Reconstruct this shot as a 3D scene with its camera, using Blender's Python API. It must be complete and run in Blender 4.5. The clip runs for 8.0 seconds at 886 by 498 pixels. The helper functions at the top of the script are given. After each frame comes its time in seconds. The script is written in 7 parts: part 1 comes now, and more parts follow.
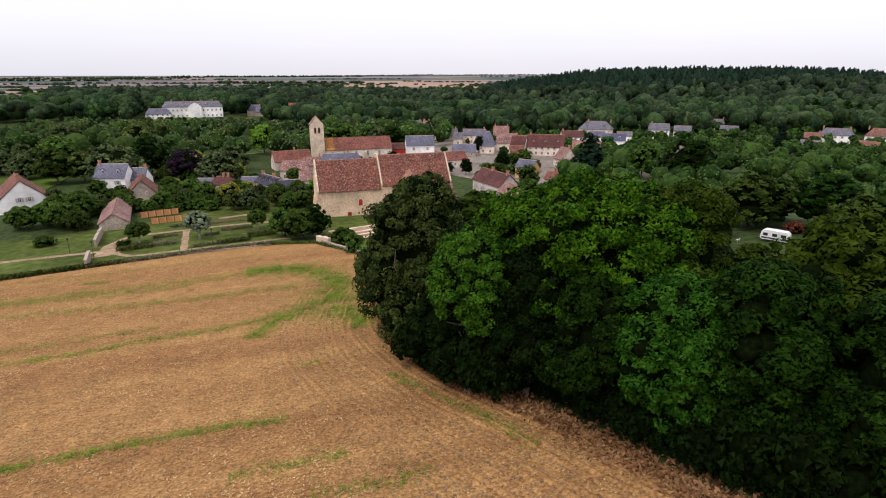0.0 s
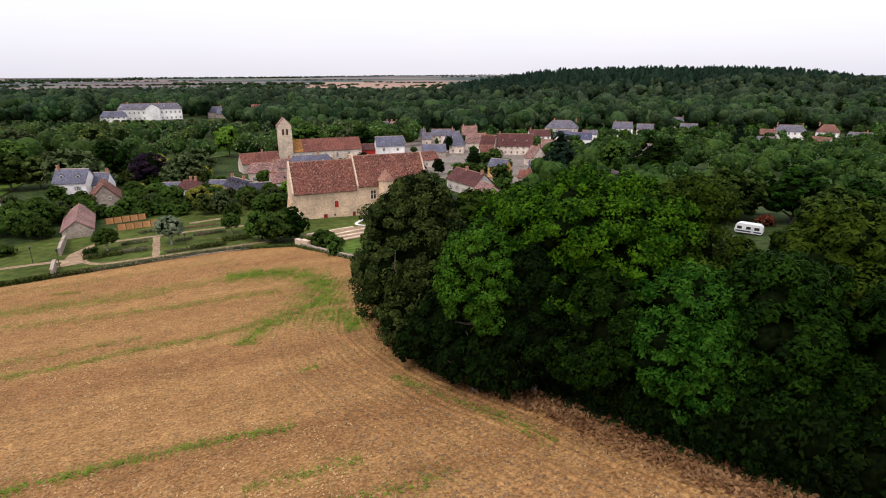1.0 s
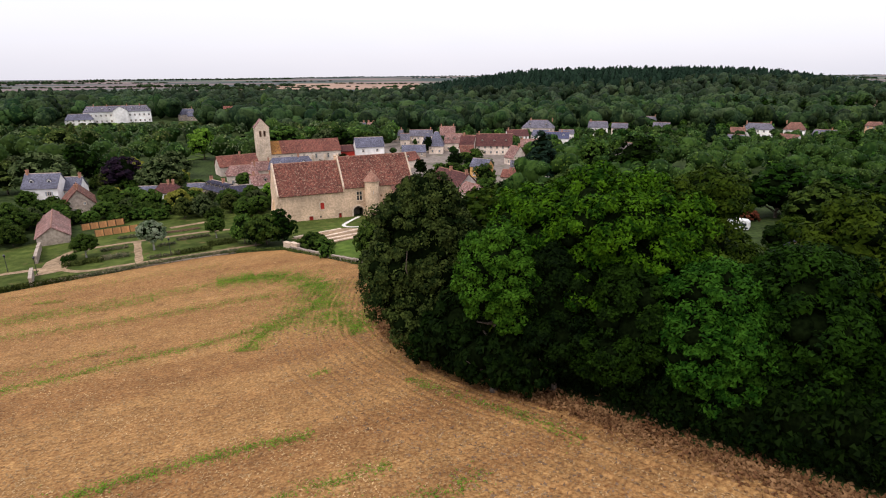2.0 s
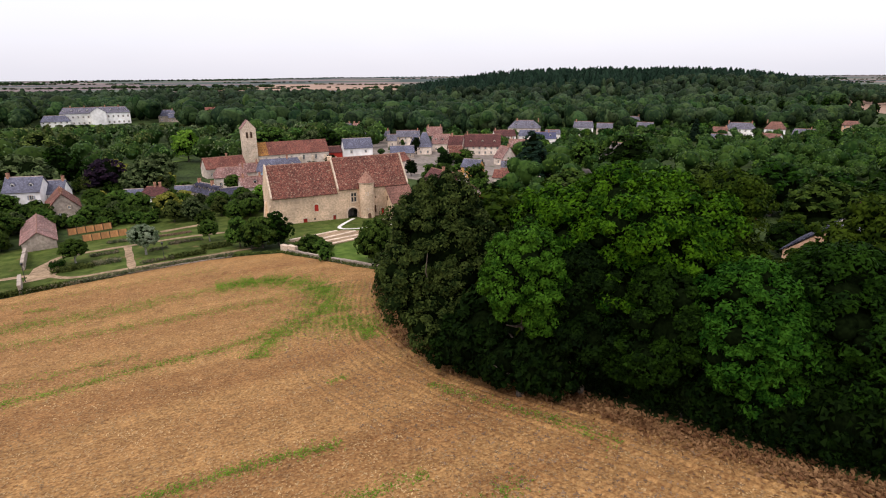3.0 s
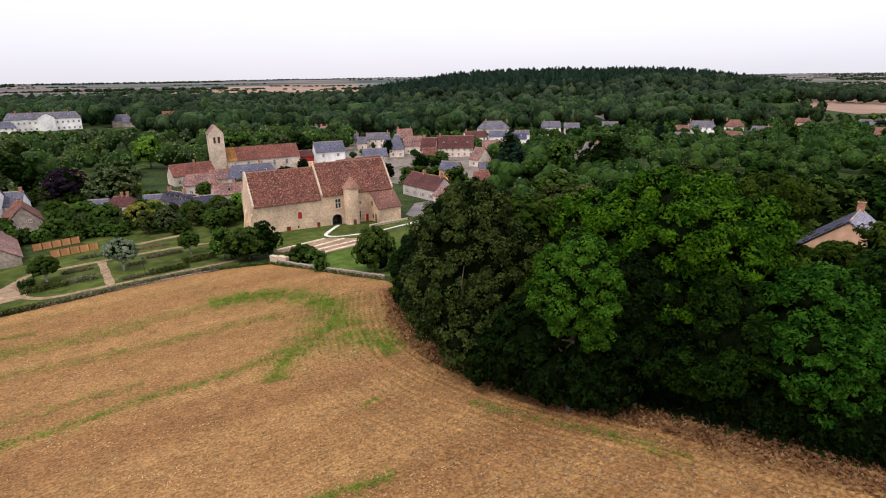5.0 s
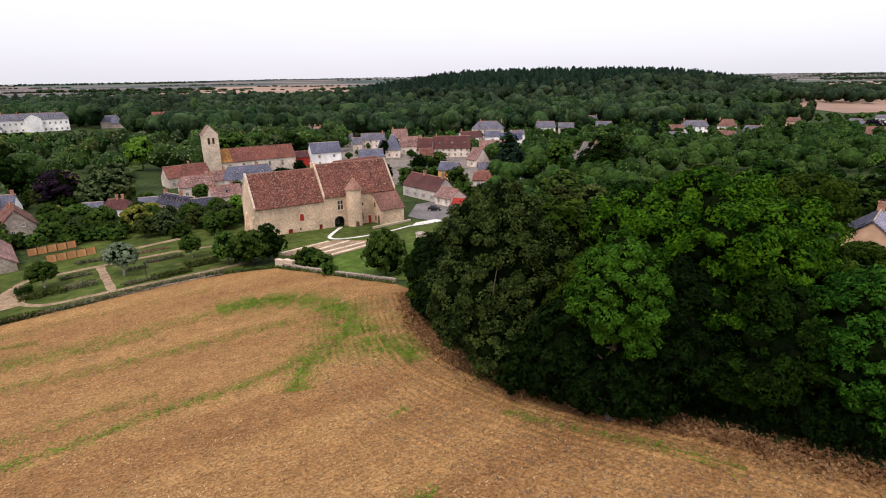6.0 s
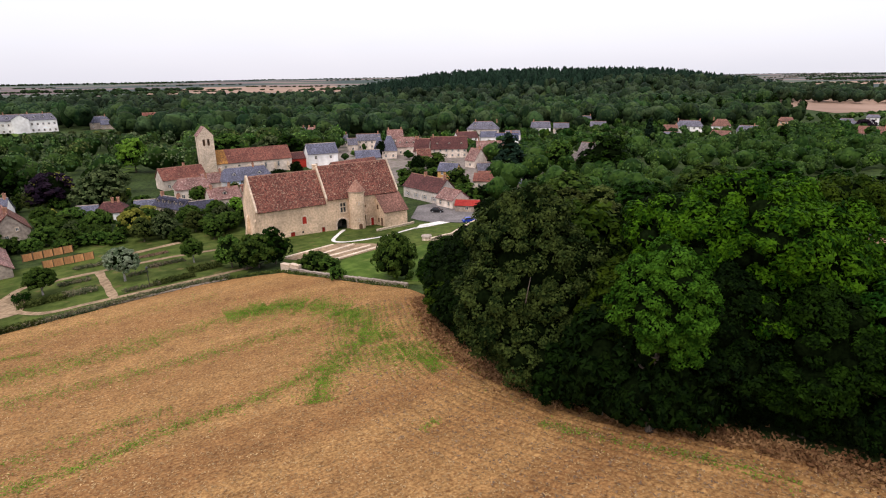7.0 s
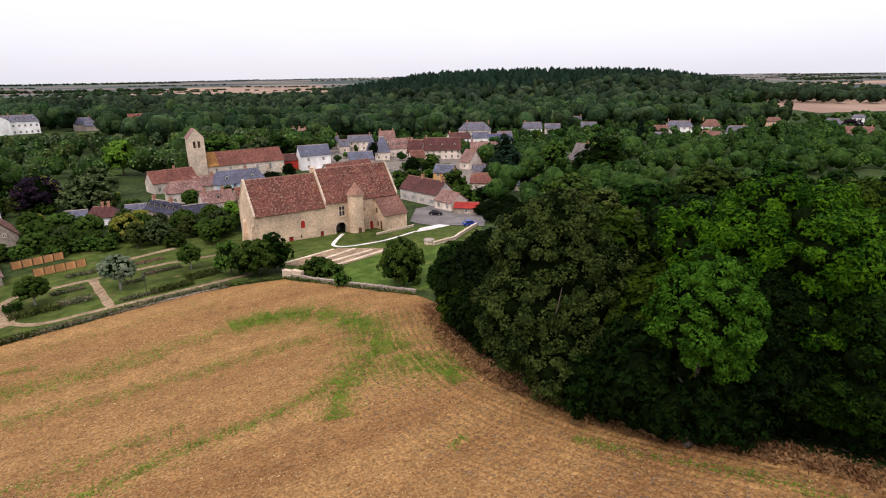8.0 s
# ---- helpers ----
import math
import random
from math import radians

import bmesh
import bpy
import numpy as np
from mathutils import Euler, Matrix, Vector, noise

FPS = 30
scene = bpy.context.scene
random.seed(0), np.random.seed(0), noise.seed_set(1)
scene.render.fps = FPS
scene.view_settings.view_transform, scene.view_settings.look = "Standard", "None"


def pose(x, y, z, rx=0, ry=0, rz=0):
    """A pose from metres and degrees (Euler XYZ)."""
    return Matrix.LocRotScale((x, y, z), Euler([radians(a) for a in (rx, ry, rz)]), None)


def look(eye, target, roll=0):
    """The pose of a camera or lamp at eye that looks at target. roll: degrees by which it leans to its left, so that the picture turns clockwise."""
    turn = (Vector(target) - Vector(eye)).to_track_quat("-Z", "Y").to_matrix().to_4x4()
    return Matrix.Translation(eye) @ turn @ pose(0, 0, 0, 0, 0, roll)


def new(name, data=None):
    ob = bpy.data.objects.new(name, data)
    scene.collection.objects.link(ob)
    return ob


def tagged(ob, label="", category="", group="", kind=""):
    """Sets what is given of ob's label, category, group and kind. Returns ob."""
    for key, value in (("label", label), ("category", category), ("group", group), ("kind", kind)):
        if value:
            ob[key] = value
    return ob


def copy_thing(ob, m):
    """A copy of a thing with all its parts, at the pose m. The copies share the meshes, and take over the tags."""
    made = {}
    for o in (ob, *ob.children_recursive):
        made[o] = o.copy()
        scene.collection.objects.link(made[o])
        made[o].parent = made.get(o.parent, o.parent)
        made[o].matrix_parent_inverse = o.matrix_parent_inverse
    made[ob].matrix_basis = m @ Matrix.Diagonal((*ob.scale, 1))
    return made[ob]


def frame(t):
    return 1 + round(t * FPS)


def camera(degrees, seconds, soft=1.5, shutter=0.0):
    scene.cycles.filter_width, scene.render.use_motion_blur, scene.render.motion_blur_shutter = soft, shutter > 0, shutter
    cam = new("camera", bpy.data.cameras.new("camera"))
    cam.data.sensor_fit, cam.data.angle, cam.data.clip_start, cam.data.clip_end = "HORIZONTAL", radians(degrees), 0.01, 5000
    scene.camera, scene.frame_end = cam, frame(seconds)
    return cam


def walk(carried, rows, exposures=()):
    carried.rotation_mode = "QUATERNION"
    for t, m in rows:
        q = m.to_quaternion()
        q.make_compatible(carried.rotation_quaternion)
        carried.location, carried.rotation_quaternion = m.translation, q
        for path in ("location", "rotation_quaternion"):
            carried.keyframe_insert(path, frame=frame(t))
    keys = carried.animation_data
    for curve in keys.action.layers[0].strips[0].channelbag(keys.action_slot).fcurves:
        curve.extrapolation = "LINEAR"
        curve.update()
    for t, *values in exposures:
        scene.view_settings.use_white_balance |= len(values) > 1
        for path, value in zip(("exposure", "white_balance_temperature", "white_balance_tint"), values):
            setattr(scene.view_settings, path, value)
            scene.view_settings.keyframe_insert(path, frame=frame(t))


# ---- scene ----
cam = camera(77.3, 8.0, soft=1.1)
PATH = [
    (0, (1.784, -1.65, 38.554), (1.73, 0.256, 37.949), -0.0),
    (0.5, (-0.233, -1.417, 38.389), (-0.226, 0.49, 37.786), -0.1),
    (1, (-2.461, -1.03, 38.207), (-2.387, 0.876, 37.604), -0.2),
    (1.5, (-4.682, -0.631, 38.008), (-4.553, 1.272, 37.407), -0.3),
    (3, (-11.237, 1.641, 37.65), (-10.999, 3.535, 37.052), -0.4),
    (3.5, (-13.208, 2.478, 37.819), (-12.934, 4.367, 37.222), -0.4),
    (4, (-15.159, 3.608, 37.966), (-14.847, 5.491, 37.368), -0.6),
    (4.5, (-16.968, 4.733, 38.093), (-16.619, 6.609, 37.496), -0.7),
    (6, (-22.8, 8.955, 37.958), (-22.383, 10.818, 37.361), -0.8),
    (6.5, (-24.581, 10.413, 37.956), (-24.148, 12.272, 37.36), -0.8),
    (7, (-26.445, 11.978, 38.052), (-25.992, 13.832, 37.455), -0.8),
    (7.5, (-28.177, 13.528, 38.201), (-27.701, 15.376, 37.604), -0.8),
    (8, (-29.763, 15.278, 38.355), (-29.263, 17.12, 37.758), -0.8),
]
walk(cam, [(t, look(eye, target, roll)) for t, eye, target, roll in PATH], [(0, 0.0, 6380, 15.5), (8, 0.0, 6380, 15.5)])

# ---- world and sun ----
SUN_EL, SUN_AZ = 56.0, 220.0  # degrees above the horizon; compass turn from +y


def make_world():
    w = bpy.data.worlds.new("overcast_sky")
    w.use_nodes = True
    nt = w.node_tree
    nt.nodes.clear()
    out = nt.nodes.new("ShaderNodeOutputWorld")
    sky = nt.nodes.new("ShaderNodeTexSky")
    sky.sky_type, sky.sun_disc = "NISHITA", False
    sky.sun_elevation, sky.sun_rotation = radians(SUN_EL), radians(SUN_AZ)
    sky.air_density, sky.dust_density = 1.0, 3.0
    b1 = nt.nodes.new("ShaderNodeBackground")
    b1.inputs["Strength"].default_value = 0.05
    nt.links.new(sky.outputs[0], b1.inputs["Color"])
    # thin high cloud cover, a little uneven
    co = nt.nodes.new("ShaderNodeTexCoord")
    mp = nt.nodes.new("ShaderNodeMapping")
    mp.inputs["Scale"].default_value = (1.2, 1.2, 4.0)
    nz = nt.nodes.new("ShaderNodeTexNoise")
    nz.inputs["Scale"].default_value, nz.inputs["Detail"].default_value = 1.4, 4.0
    rp = nt.nodes.new("ShaderNodeValToRGB")
    rp.color_ramp.elements[0].position, rp.color_ramp.elements[0].color = 0.35, (0.90, 0.90, 0.95, 1)
    rp.color_ramp.elements[1].position, rp.color_ramp.elements[1].color = 0.6, (0.96, 0.945, 0.985, 1)
    b2 = nt.nodes.new("ShaderNodeBackground")
    b2.inputs["Strength"].default_value = 0.85
    nt.links.new(co.outputs["Generated"], mp.inputs[0])
    nt.links.new(mp.outputs[0], nz.inputs["Vector"])
    nt.links.new(nz.outputs[0], rp.inputs[0])
    nt.links.new(rp.outputs[0], b2.inputs["Color"])
    sp = nt.nodes.new("ShaderNodeSeparateXYZ")
    nt.links.new(co.outputs["Generated"], sp.inputs[0])
    mr = nt.nodes.new("ShaderNodeMapRange")
    mr.inputs[1].default_value, mr.inputs[2].default_value, mr.inputs[3].default_value, mr.inputs[4].default_value = 0.0, 1.0, 0.85, 1.40
    nt.links.new(sp.outputs["Z"], mr.inputs[0])
    nt.links.new(mr.outputs[0], b2.inputs["Strength"])
    ad = nt.nodes.new("ShaderNodeAddShader")
    nt.links.new(b1.outputs[0], ad.inputs[0])
    nt.links.new(b2.outputs[0], ad.inputs[1])
    nt.links.new(ad.outputs[0], out.inputs[0])
    scene.world = w


make_world()
sun = new("sun", bpy.data.lights.new("sun", "SUN"))
sun.data.energy, sun.data.angle, sun.data.color = 1.6, radians(18), (1.0, 0.95, 0.88)
_d = Vector((math.sin(radians(SUN_AZ)) * math.cos(radians(SUN_EL)), math.cos(radians(SUN_AZ)) * math.cos(radians(SUN_EL)), math.sin(radians(SUN_EL))))
sun.matrix_world = look(_d * 400, (0, 0, 0))


# ---- the lie of the land ----
def smooth(a, b, v):
    t = np.clip((v - a) / (b - a), 0, 1)
    return t * t * (3 - 2 * t)


def gz(X, Y):
    """Height of the ground."""
    X, Y = np.asarray(X, float), np.asarray(Y, float)
    x, y = np.clip(X, -115, 85) / 100, np.clip(Y, 15, 172) / 100
    z = 12.504 + 0.604 * x - 18.587 * y + 0.585 * x * x + 11.429 * x * y + 10.72 * y * y - 3.19 * y**3 - 6.933 * x * y * y
    k = smooth(172, 230, Y)
    z = z * (1 - k) - 4.0 * k
    z = z + 5 * smooth(420, 900, Y)
    z = z + 7.5 * smooth(330, 460, Y) * smooth(40, 170, -X) * (1 - 0.6 * smooth(600, 900, Y))
    # wooded hill
    u, v = (X - 400) * 0.94 - (Y - 930) * 0.34, (X - 400) * 0.34 + (Y - 930) * 0.94
    z = z + 31 * np.exp(-(u / 300) ** 4 - (v / 260) ** 2)
    return z + 14 * smooth(1300, 4500, Y) + 14 * smooth(1800, 3800, Y) * np.exp(-(((X - 500) / 1100) ** 2))


def gh(x, y):
    return float(gz(x, y))


# ---- materials ----
def mat(name, a, b, scale=2.0, rough=0.85, bump=0.3, bump_scale=None, detail=6.0, mid=None, rand=0.0, island=0.0, spec=0.3, metal=0.0, stretch=(1, 1, 1), wear=None, lo=0.35, hi=0.65, coarse=(0.72, 1.25)):
    """A surface of two tones mixed by coarse and fine noise, in metres, with relief."""
    m = bpy.data.materials.new(name)
    m.use_nodes = True
    nt = m.node_tree
    N, Lk = nt.nodes, nt.links
    p = N["Principled BSDF"]
    p.inputs["Roughness"].default_value = rough
    p.inputs["Specular IOR Level"].default_value = spec
    p.inputs["Metallic"].default_value = metal
    co = N.new("ShaderNodeTexCoord")
    mp = N.new("ShaderNodeMapping")
    mp.inputs["Scale"].default_value = stretch
    Lk.new(co.outputs["Object"], mp.inputs[0])
    n1 = N.new("ShaderNodeTexNoise")
    n1.inputs["Scale"].default_value, n1.inputs["Detail"].default_value = scale, detail
    Lk.new(mp.outputs[0], n1.inputs["Vector"])
    r1 = N.new("ShaderNodeValToRGB")
    r1.color_ramp.elements[0].position, r1.color_ramp.elements[0].color = lo, (*a, 1)
    r1.color_ramp.elements[1].position, r1.color_ramp.elements[1].color = hi, (*b, 1)
    if mid:
        e = r1.color_ramp.elements.new((lo + hi) / 2)
        e.color = (*mid, 1)
    Lk.new(n1.outputs[0], r1.inputs[0])
    col = r1.outputs[0]
    n2 = N.new("ShaderNodeTexNoise")
    n2.inputs["Scale"].default_value, n2.inputs["Detail"].default_value = scale * 0.13, 3.0
    Lk.new(mp.outputs[0], n2.inputs["Vector"])
    mm = N.new("ShaderNodeMapRange")
    mm.inputs[1].default_value, mm.inputs[2].default_value, mm.inputs[3].default_value, mm.inputs[4].default_value = 0.3, 0.7, *coarse
    Lk.new(n2.outputs[0], mm.inputs[0])
    val = mm.outputs[0]
    if rand or island:
        src = N.new("ShaderNodeObjectInfo").outputs["Random"] if rand else N.new("ShaderNodeNewGeometry").outputs["Random Per Island"]
        mr = N.new("ShaderNodeMapRange")
        k = rand or island
        mr.inputs[3].default_value, mr.inputs[4].default_value = 1 - k, 1 + k
        Lk.new(src, mr.inputs[0])
        mu = N.new("ShaderNodeMath")
        mu.operation = "MULTIPLY"
        Lk.new(val, mu.inputs[0])
        Lk.new(mr.outputs[0], mu.inputs[1])
        val = mu.outputs[0]
    vm = N.new("ShaderNodeVectorMath")
    vm.operation = "SCALE"
    Lk.new(col, vm.inputs[0])
    Lk.new(val, vm.inputs["Scale"])
    col = vm.outputs[0]
    if wear:
        n3 = N.new("ShaderNodeTexNoise")
        n3.inputs["Scale"].default_value, n3.inputs["Detail"].default_value = wear[1], 5.0
        Lk.new(mp.outputs[0], n3.inputs["Vector"])
        r3 = N.new("ShaderNodeValToRGB")
        r3.color_ramp.elements[0].position, r3.color_ramp.elements[1].position = wear[2], wear[2] + 0.12
        Lk.new(n3.outputs[0], r3.inputs[0])
        mx = N.new("ShaderNodeMix")
        mx.data_type = "RGBA"
        Lk.new(r3.outputs[0], mx.inputs["Factor"])
        Lk.new(col, mx.inputs[6])
        mx.inputs[7].default_value = (*wear[0], 1)
        col = mx.outputs[2]
    Lk.new(col, p.inputs["Base Color"])
    if bump:
        n4 = N.new("ShaderNodeTexNoise")
        n4.inputs["Scale"].default_value, n4.inputs["Detail"].default_value = bump_scale or scale * 2.5, 5.0
        Lk.new(mp.outputs[0], n4.inputs["Vector"])
        bp = N.new("ShaderNodeBump")
        bp.inputs["Strength"].default_value, bp.inputs["Distance"].default_value = bump, 0.15
        Lk.new(n4.outputs[0], bp.inputs["Height"])
        Lk.new(bp.outputs[0], p.inputs["Normal"])
    return m


def leaf_mat(name, dark, light, translucent=0.25, spread=(0.8, 1.2), stand=0.0):
    """Foliage: varies from tree to tree, clump to clump and leaf to leaf."""
    m = bpy.data.materials.new(name)
    m.use_nodes = True
    nt = m.node_tree
    N, Lk = nt.nodes, nt.links
    p = N["Principled BSDF"]
    p.inputs["Roughness"].default_value, p.inputs["Specular IOR Level"].default_value = 0.7, 0.03
    co = N.new("ShaderNodeTexCoord")
    n1 = N.new("ShaderNodeTexNoise")
    n1.inputs["Scale"].default_value, n1.inputs["Detail"].default_value = 0.55, 3.0
    Lk.new(co.outputs["Object"], n1.inputs["Vector"])
    g = N.new("ShaderNodeNewGeometry")
    ma = N.new("ShaderNodeMath")
    ma.operation = "MULTIPLY_ADD"
    Lk.new(g.outputs["Random Per Island"], ma.inputs[0])
    ma.inputs[1].default_value, ma.inputs[2].default_value = 0.34, -0.17
    mb = N.new("ShaderNodeMath")
    mb.operation = "ADD"
    Lk.new(n1.outputs[0], mb.inputs[0])
    Lk.new(ma.outputs[0], mb.inputs[1])
    r = N.new("ShaderNodeValToRGB")
    r.color_ramp.elements[0].position, r.color_ramp.elements[0].color = 0.33, (*dark, 1)
    r.color_ramp.elements[1].position, r.color_ramp.elements[1].color = 0.70, (*light, 1)
    Lk.new(mb.outputs[0], r.inputs[0])
    oi = N.new("ShaderNodeObjectInfo")
    hs = N.new("ShaderNodeHueSaturation")
    for k, lo, hi in (("Hue", 0.490, 0.508), ("Value", spread[0], spread[1])):
        mr = N.new("ShaderNodeMapRange")
        mr.inputs[3].default_value, mr.inputs[4].default_value = lo, hi
        Lk.new(oi.outputs["Random"], mr.inputs[0])
        Lk.new(mr.outputs[0], hs.inputs[k])
    Lk.new(r.outputs[0], hs.inputs["Color"])
    if stand:
        # one tree of a wood differs from the next
        vo = N.new("ShaderNodeTexVoronoi")
        vo.inputs["Scale"].default_value = stand
        Lk.new(co.outputs["Object"], vo.inputs["Vector"])
        sp = N.new("ShaderNodeSeparateColor")
        Lk.new(vo.outputs["Color"], sp.inputs[0])
        h2 = N.new("ShaderNodeHueSaturation")
        for k, src, lo, hi in (("Hue", 0, 0.485, 0.522), ("Value", 1, 0.6, 1.5), ("Saturation", 2, 0.82, 1.03)):
            mr = N.new("ShaderNodeMapRange")
            mr.inputs[3].default_value, mr.inputs[4].default_value = lo, hi
            Lk.new(sp.outputs[src], mr.inputs[0])
            Lk.new(mr.outputs[0], h2.inputs[k])
        Lk.new(hs.outputs[0], h2.inputs["Color"])
        hs = h2
    Lk.new(hs.outputs[0], p.inputs["Base Color"])
    if translucent:
        tr = N.new("ShaderNodeBsdfTranslucent")
        Lk.new(hs.outputs[0], tr.inputs["Color"])
        mx = N.new("ShaderNodeMixShader")
        mx.inputs[0].default_value = translucent
        Lk.new(p.outputs[0], mx.inputs[1])
        Lk.new(tr.outputs[0], mx.inputs[2])
        Lk.new(mx.outputs[0], N["Material Output"].inputs[0])
    return m


def roof_mat(name, a, b, row=0.28, wear=None, rough=0.85, spec=0.3):
    """Courses of small tiles or slates: uneven tones, tile by tile, with a step at each course."""
    m = mat(name, a, b, scale=1.6, rough=rough, bump=0.0, wear=wear, spec=spec)
    nt = m.node_tree
    N, Lk = nt.nodes, nt.links
    p = N["Principled BSDF"]
    co = N.new("ShaderNodeTexCoord")
    br = N.new("ShaderNodeTexBrick")
    br.inputs["Scale"].default_value = 1.0
    br.inputs["Brick Width"].default_value, br.inputs["Row Height"].default_value = row * 0.75, row
    br.inputs["Mortar Size"].default_value = 0.025
    br.inputs["Color1"].default_value, br.inputs["Color2"].default_value, br.inputs["Mortar"].default_value = (0.6, 0.6, 0.6, 1), (1.35, 1.35, 1.35, 1), (0.35, 0.35, 0.35, 1)
    Lk.new(co.outputs["UV"], br.inputs["Vector"])
    old = p.inputs["Base Color"].links[0].from_socket
    mu = N.new("ShaderNodeVectorMath")
    mu.operation = "MULTIPLY"
    Lk.new(old, mu.inputs[0])
    Lk.new(br.outputs["Color"], mu.inputs[1])
    Lk.new(mu.outputs[0], p.inputs["Base Color"])
    bp = N.new("ShaderNodeBump")
    bp.inputs["Strength"].default_value, bp.inputs["Distance"].default_value = 0.6, 0.05
    Lk.new(br.outputs["Color"], bp.inputs["Height"])
    Lk.new(bp.outputs[0], p.inputs["Normal"])
    return m


def plain(name, c, rough=0.5, spec=0.5, metal=0.0, trans=0.0):
    m = bpy.data.materials.new(name)
    m.use_nodes = True
    p = m.node_tree.nodes["Principled BSDF"]
    p.inputs["Base Color"].default_value = (*c, 1)
    p.inputs["Roughness"].default_value, p.inputs["Specular IOR Level"].default_value = rough, spec
    p.inputs["Metallic"].default_value, p.inputs["Transmission Weight"].default_value = metal, trans
    return m


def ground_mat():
    """Meadow near by; far off a patchwork of crops, stubble and pasture, tinted grey-blue for haze."""
    m = mat("meadow", (0.018, 0.032, 0.008), (0.048, 0.070, 0.018), scale=0.7, rough=0.95, bump=0.5, bump_scale=6.0, spec=0.1)
    nt = m.node_tree
    N, Lk = nt.nodes, nt.links
    p = N["Principled BSDF"]
    old = p.inputs["Base Color"].links[0].from_socket
    g = N.new("ShaderNodeNewGeometry")
    mp = N.new("ShaderNodeMapping")
    mp.inputs["Scale"].default_value = (1 / 420, 1 / 260, 0)
    mp.inputs["Rotation"].default_value = (0, 0, 0.3)
    Lk.new(g.outputs["Position"], mp.inputs[0])
    vo = N.new("ShaderNodeTexVoronoi")
    vo.inputs["Scale"].default_value = 1.0
    Lk.new(mp.outputs[0], vo.inputs["Vector"])
    sp = N.new("ShaderNodeSeparateColor")
    Lk.new(vo.outputs["Color"], sp.inputs[0])
    # far crop tones with the haze of distance mixed into the colour
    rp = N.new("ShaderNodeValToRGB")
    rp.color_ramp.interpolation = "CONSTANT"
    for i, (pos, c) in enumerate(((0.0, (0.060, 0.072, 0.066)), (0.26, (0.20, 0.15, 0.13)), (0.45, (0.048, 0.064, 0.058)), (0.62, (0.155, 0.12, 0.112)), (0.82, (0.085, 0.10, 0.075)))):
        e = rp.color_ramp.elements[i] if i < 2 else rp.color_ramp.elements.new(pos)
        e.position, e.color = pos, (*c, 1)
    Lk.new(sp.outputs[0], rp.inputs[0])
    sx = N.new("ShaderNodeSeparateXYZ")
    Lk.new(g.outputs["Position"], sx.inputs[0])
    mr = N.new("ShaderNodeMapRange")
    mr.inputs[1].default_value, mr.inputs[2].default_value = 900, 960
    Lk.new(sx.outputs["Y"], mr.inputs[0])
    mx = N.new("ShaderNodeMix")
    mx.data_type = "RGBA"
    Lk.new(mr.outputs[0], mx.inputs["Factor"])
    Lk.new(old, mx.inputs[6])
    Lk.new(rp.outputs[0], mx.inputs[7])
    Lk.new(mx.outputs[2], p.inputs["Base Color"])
    return m


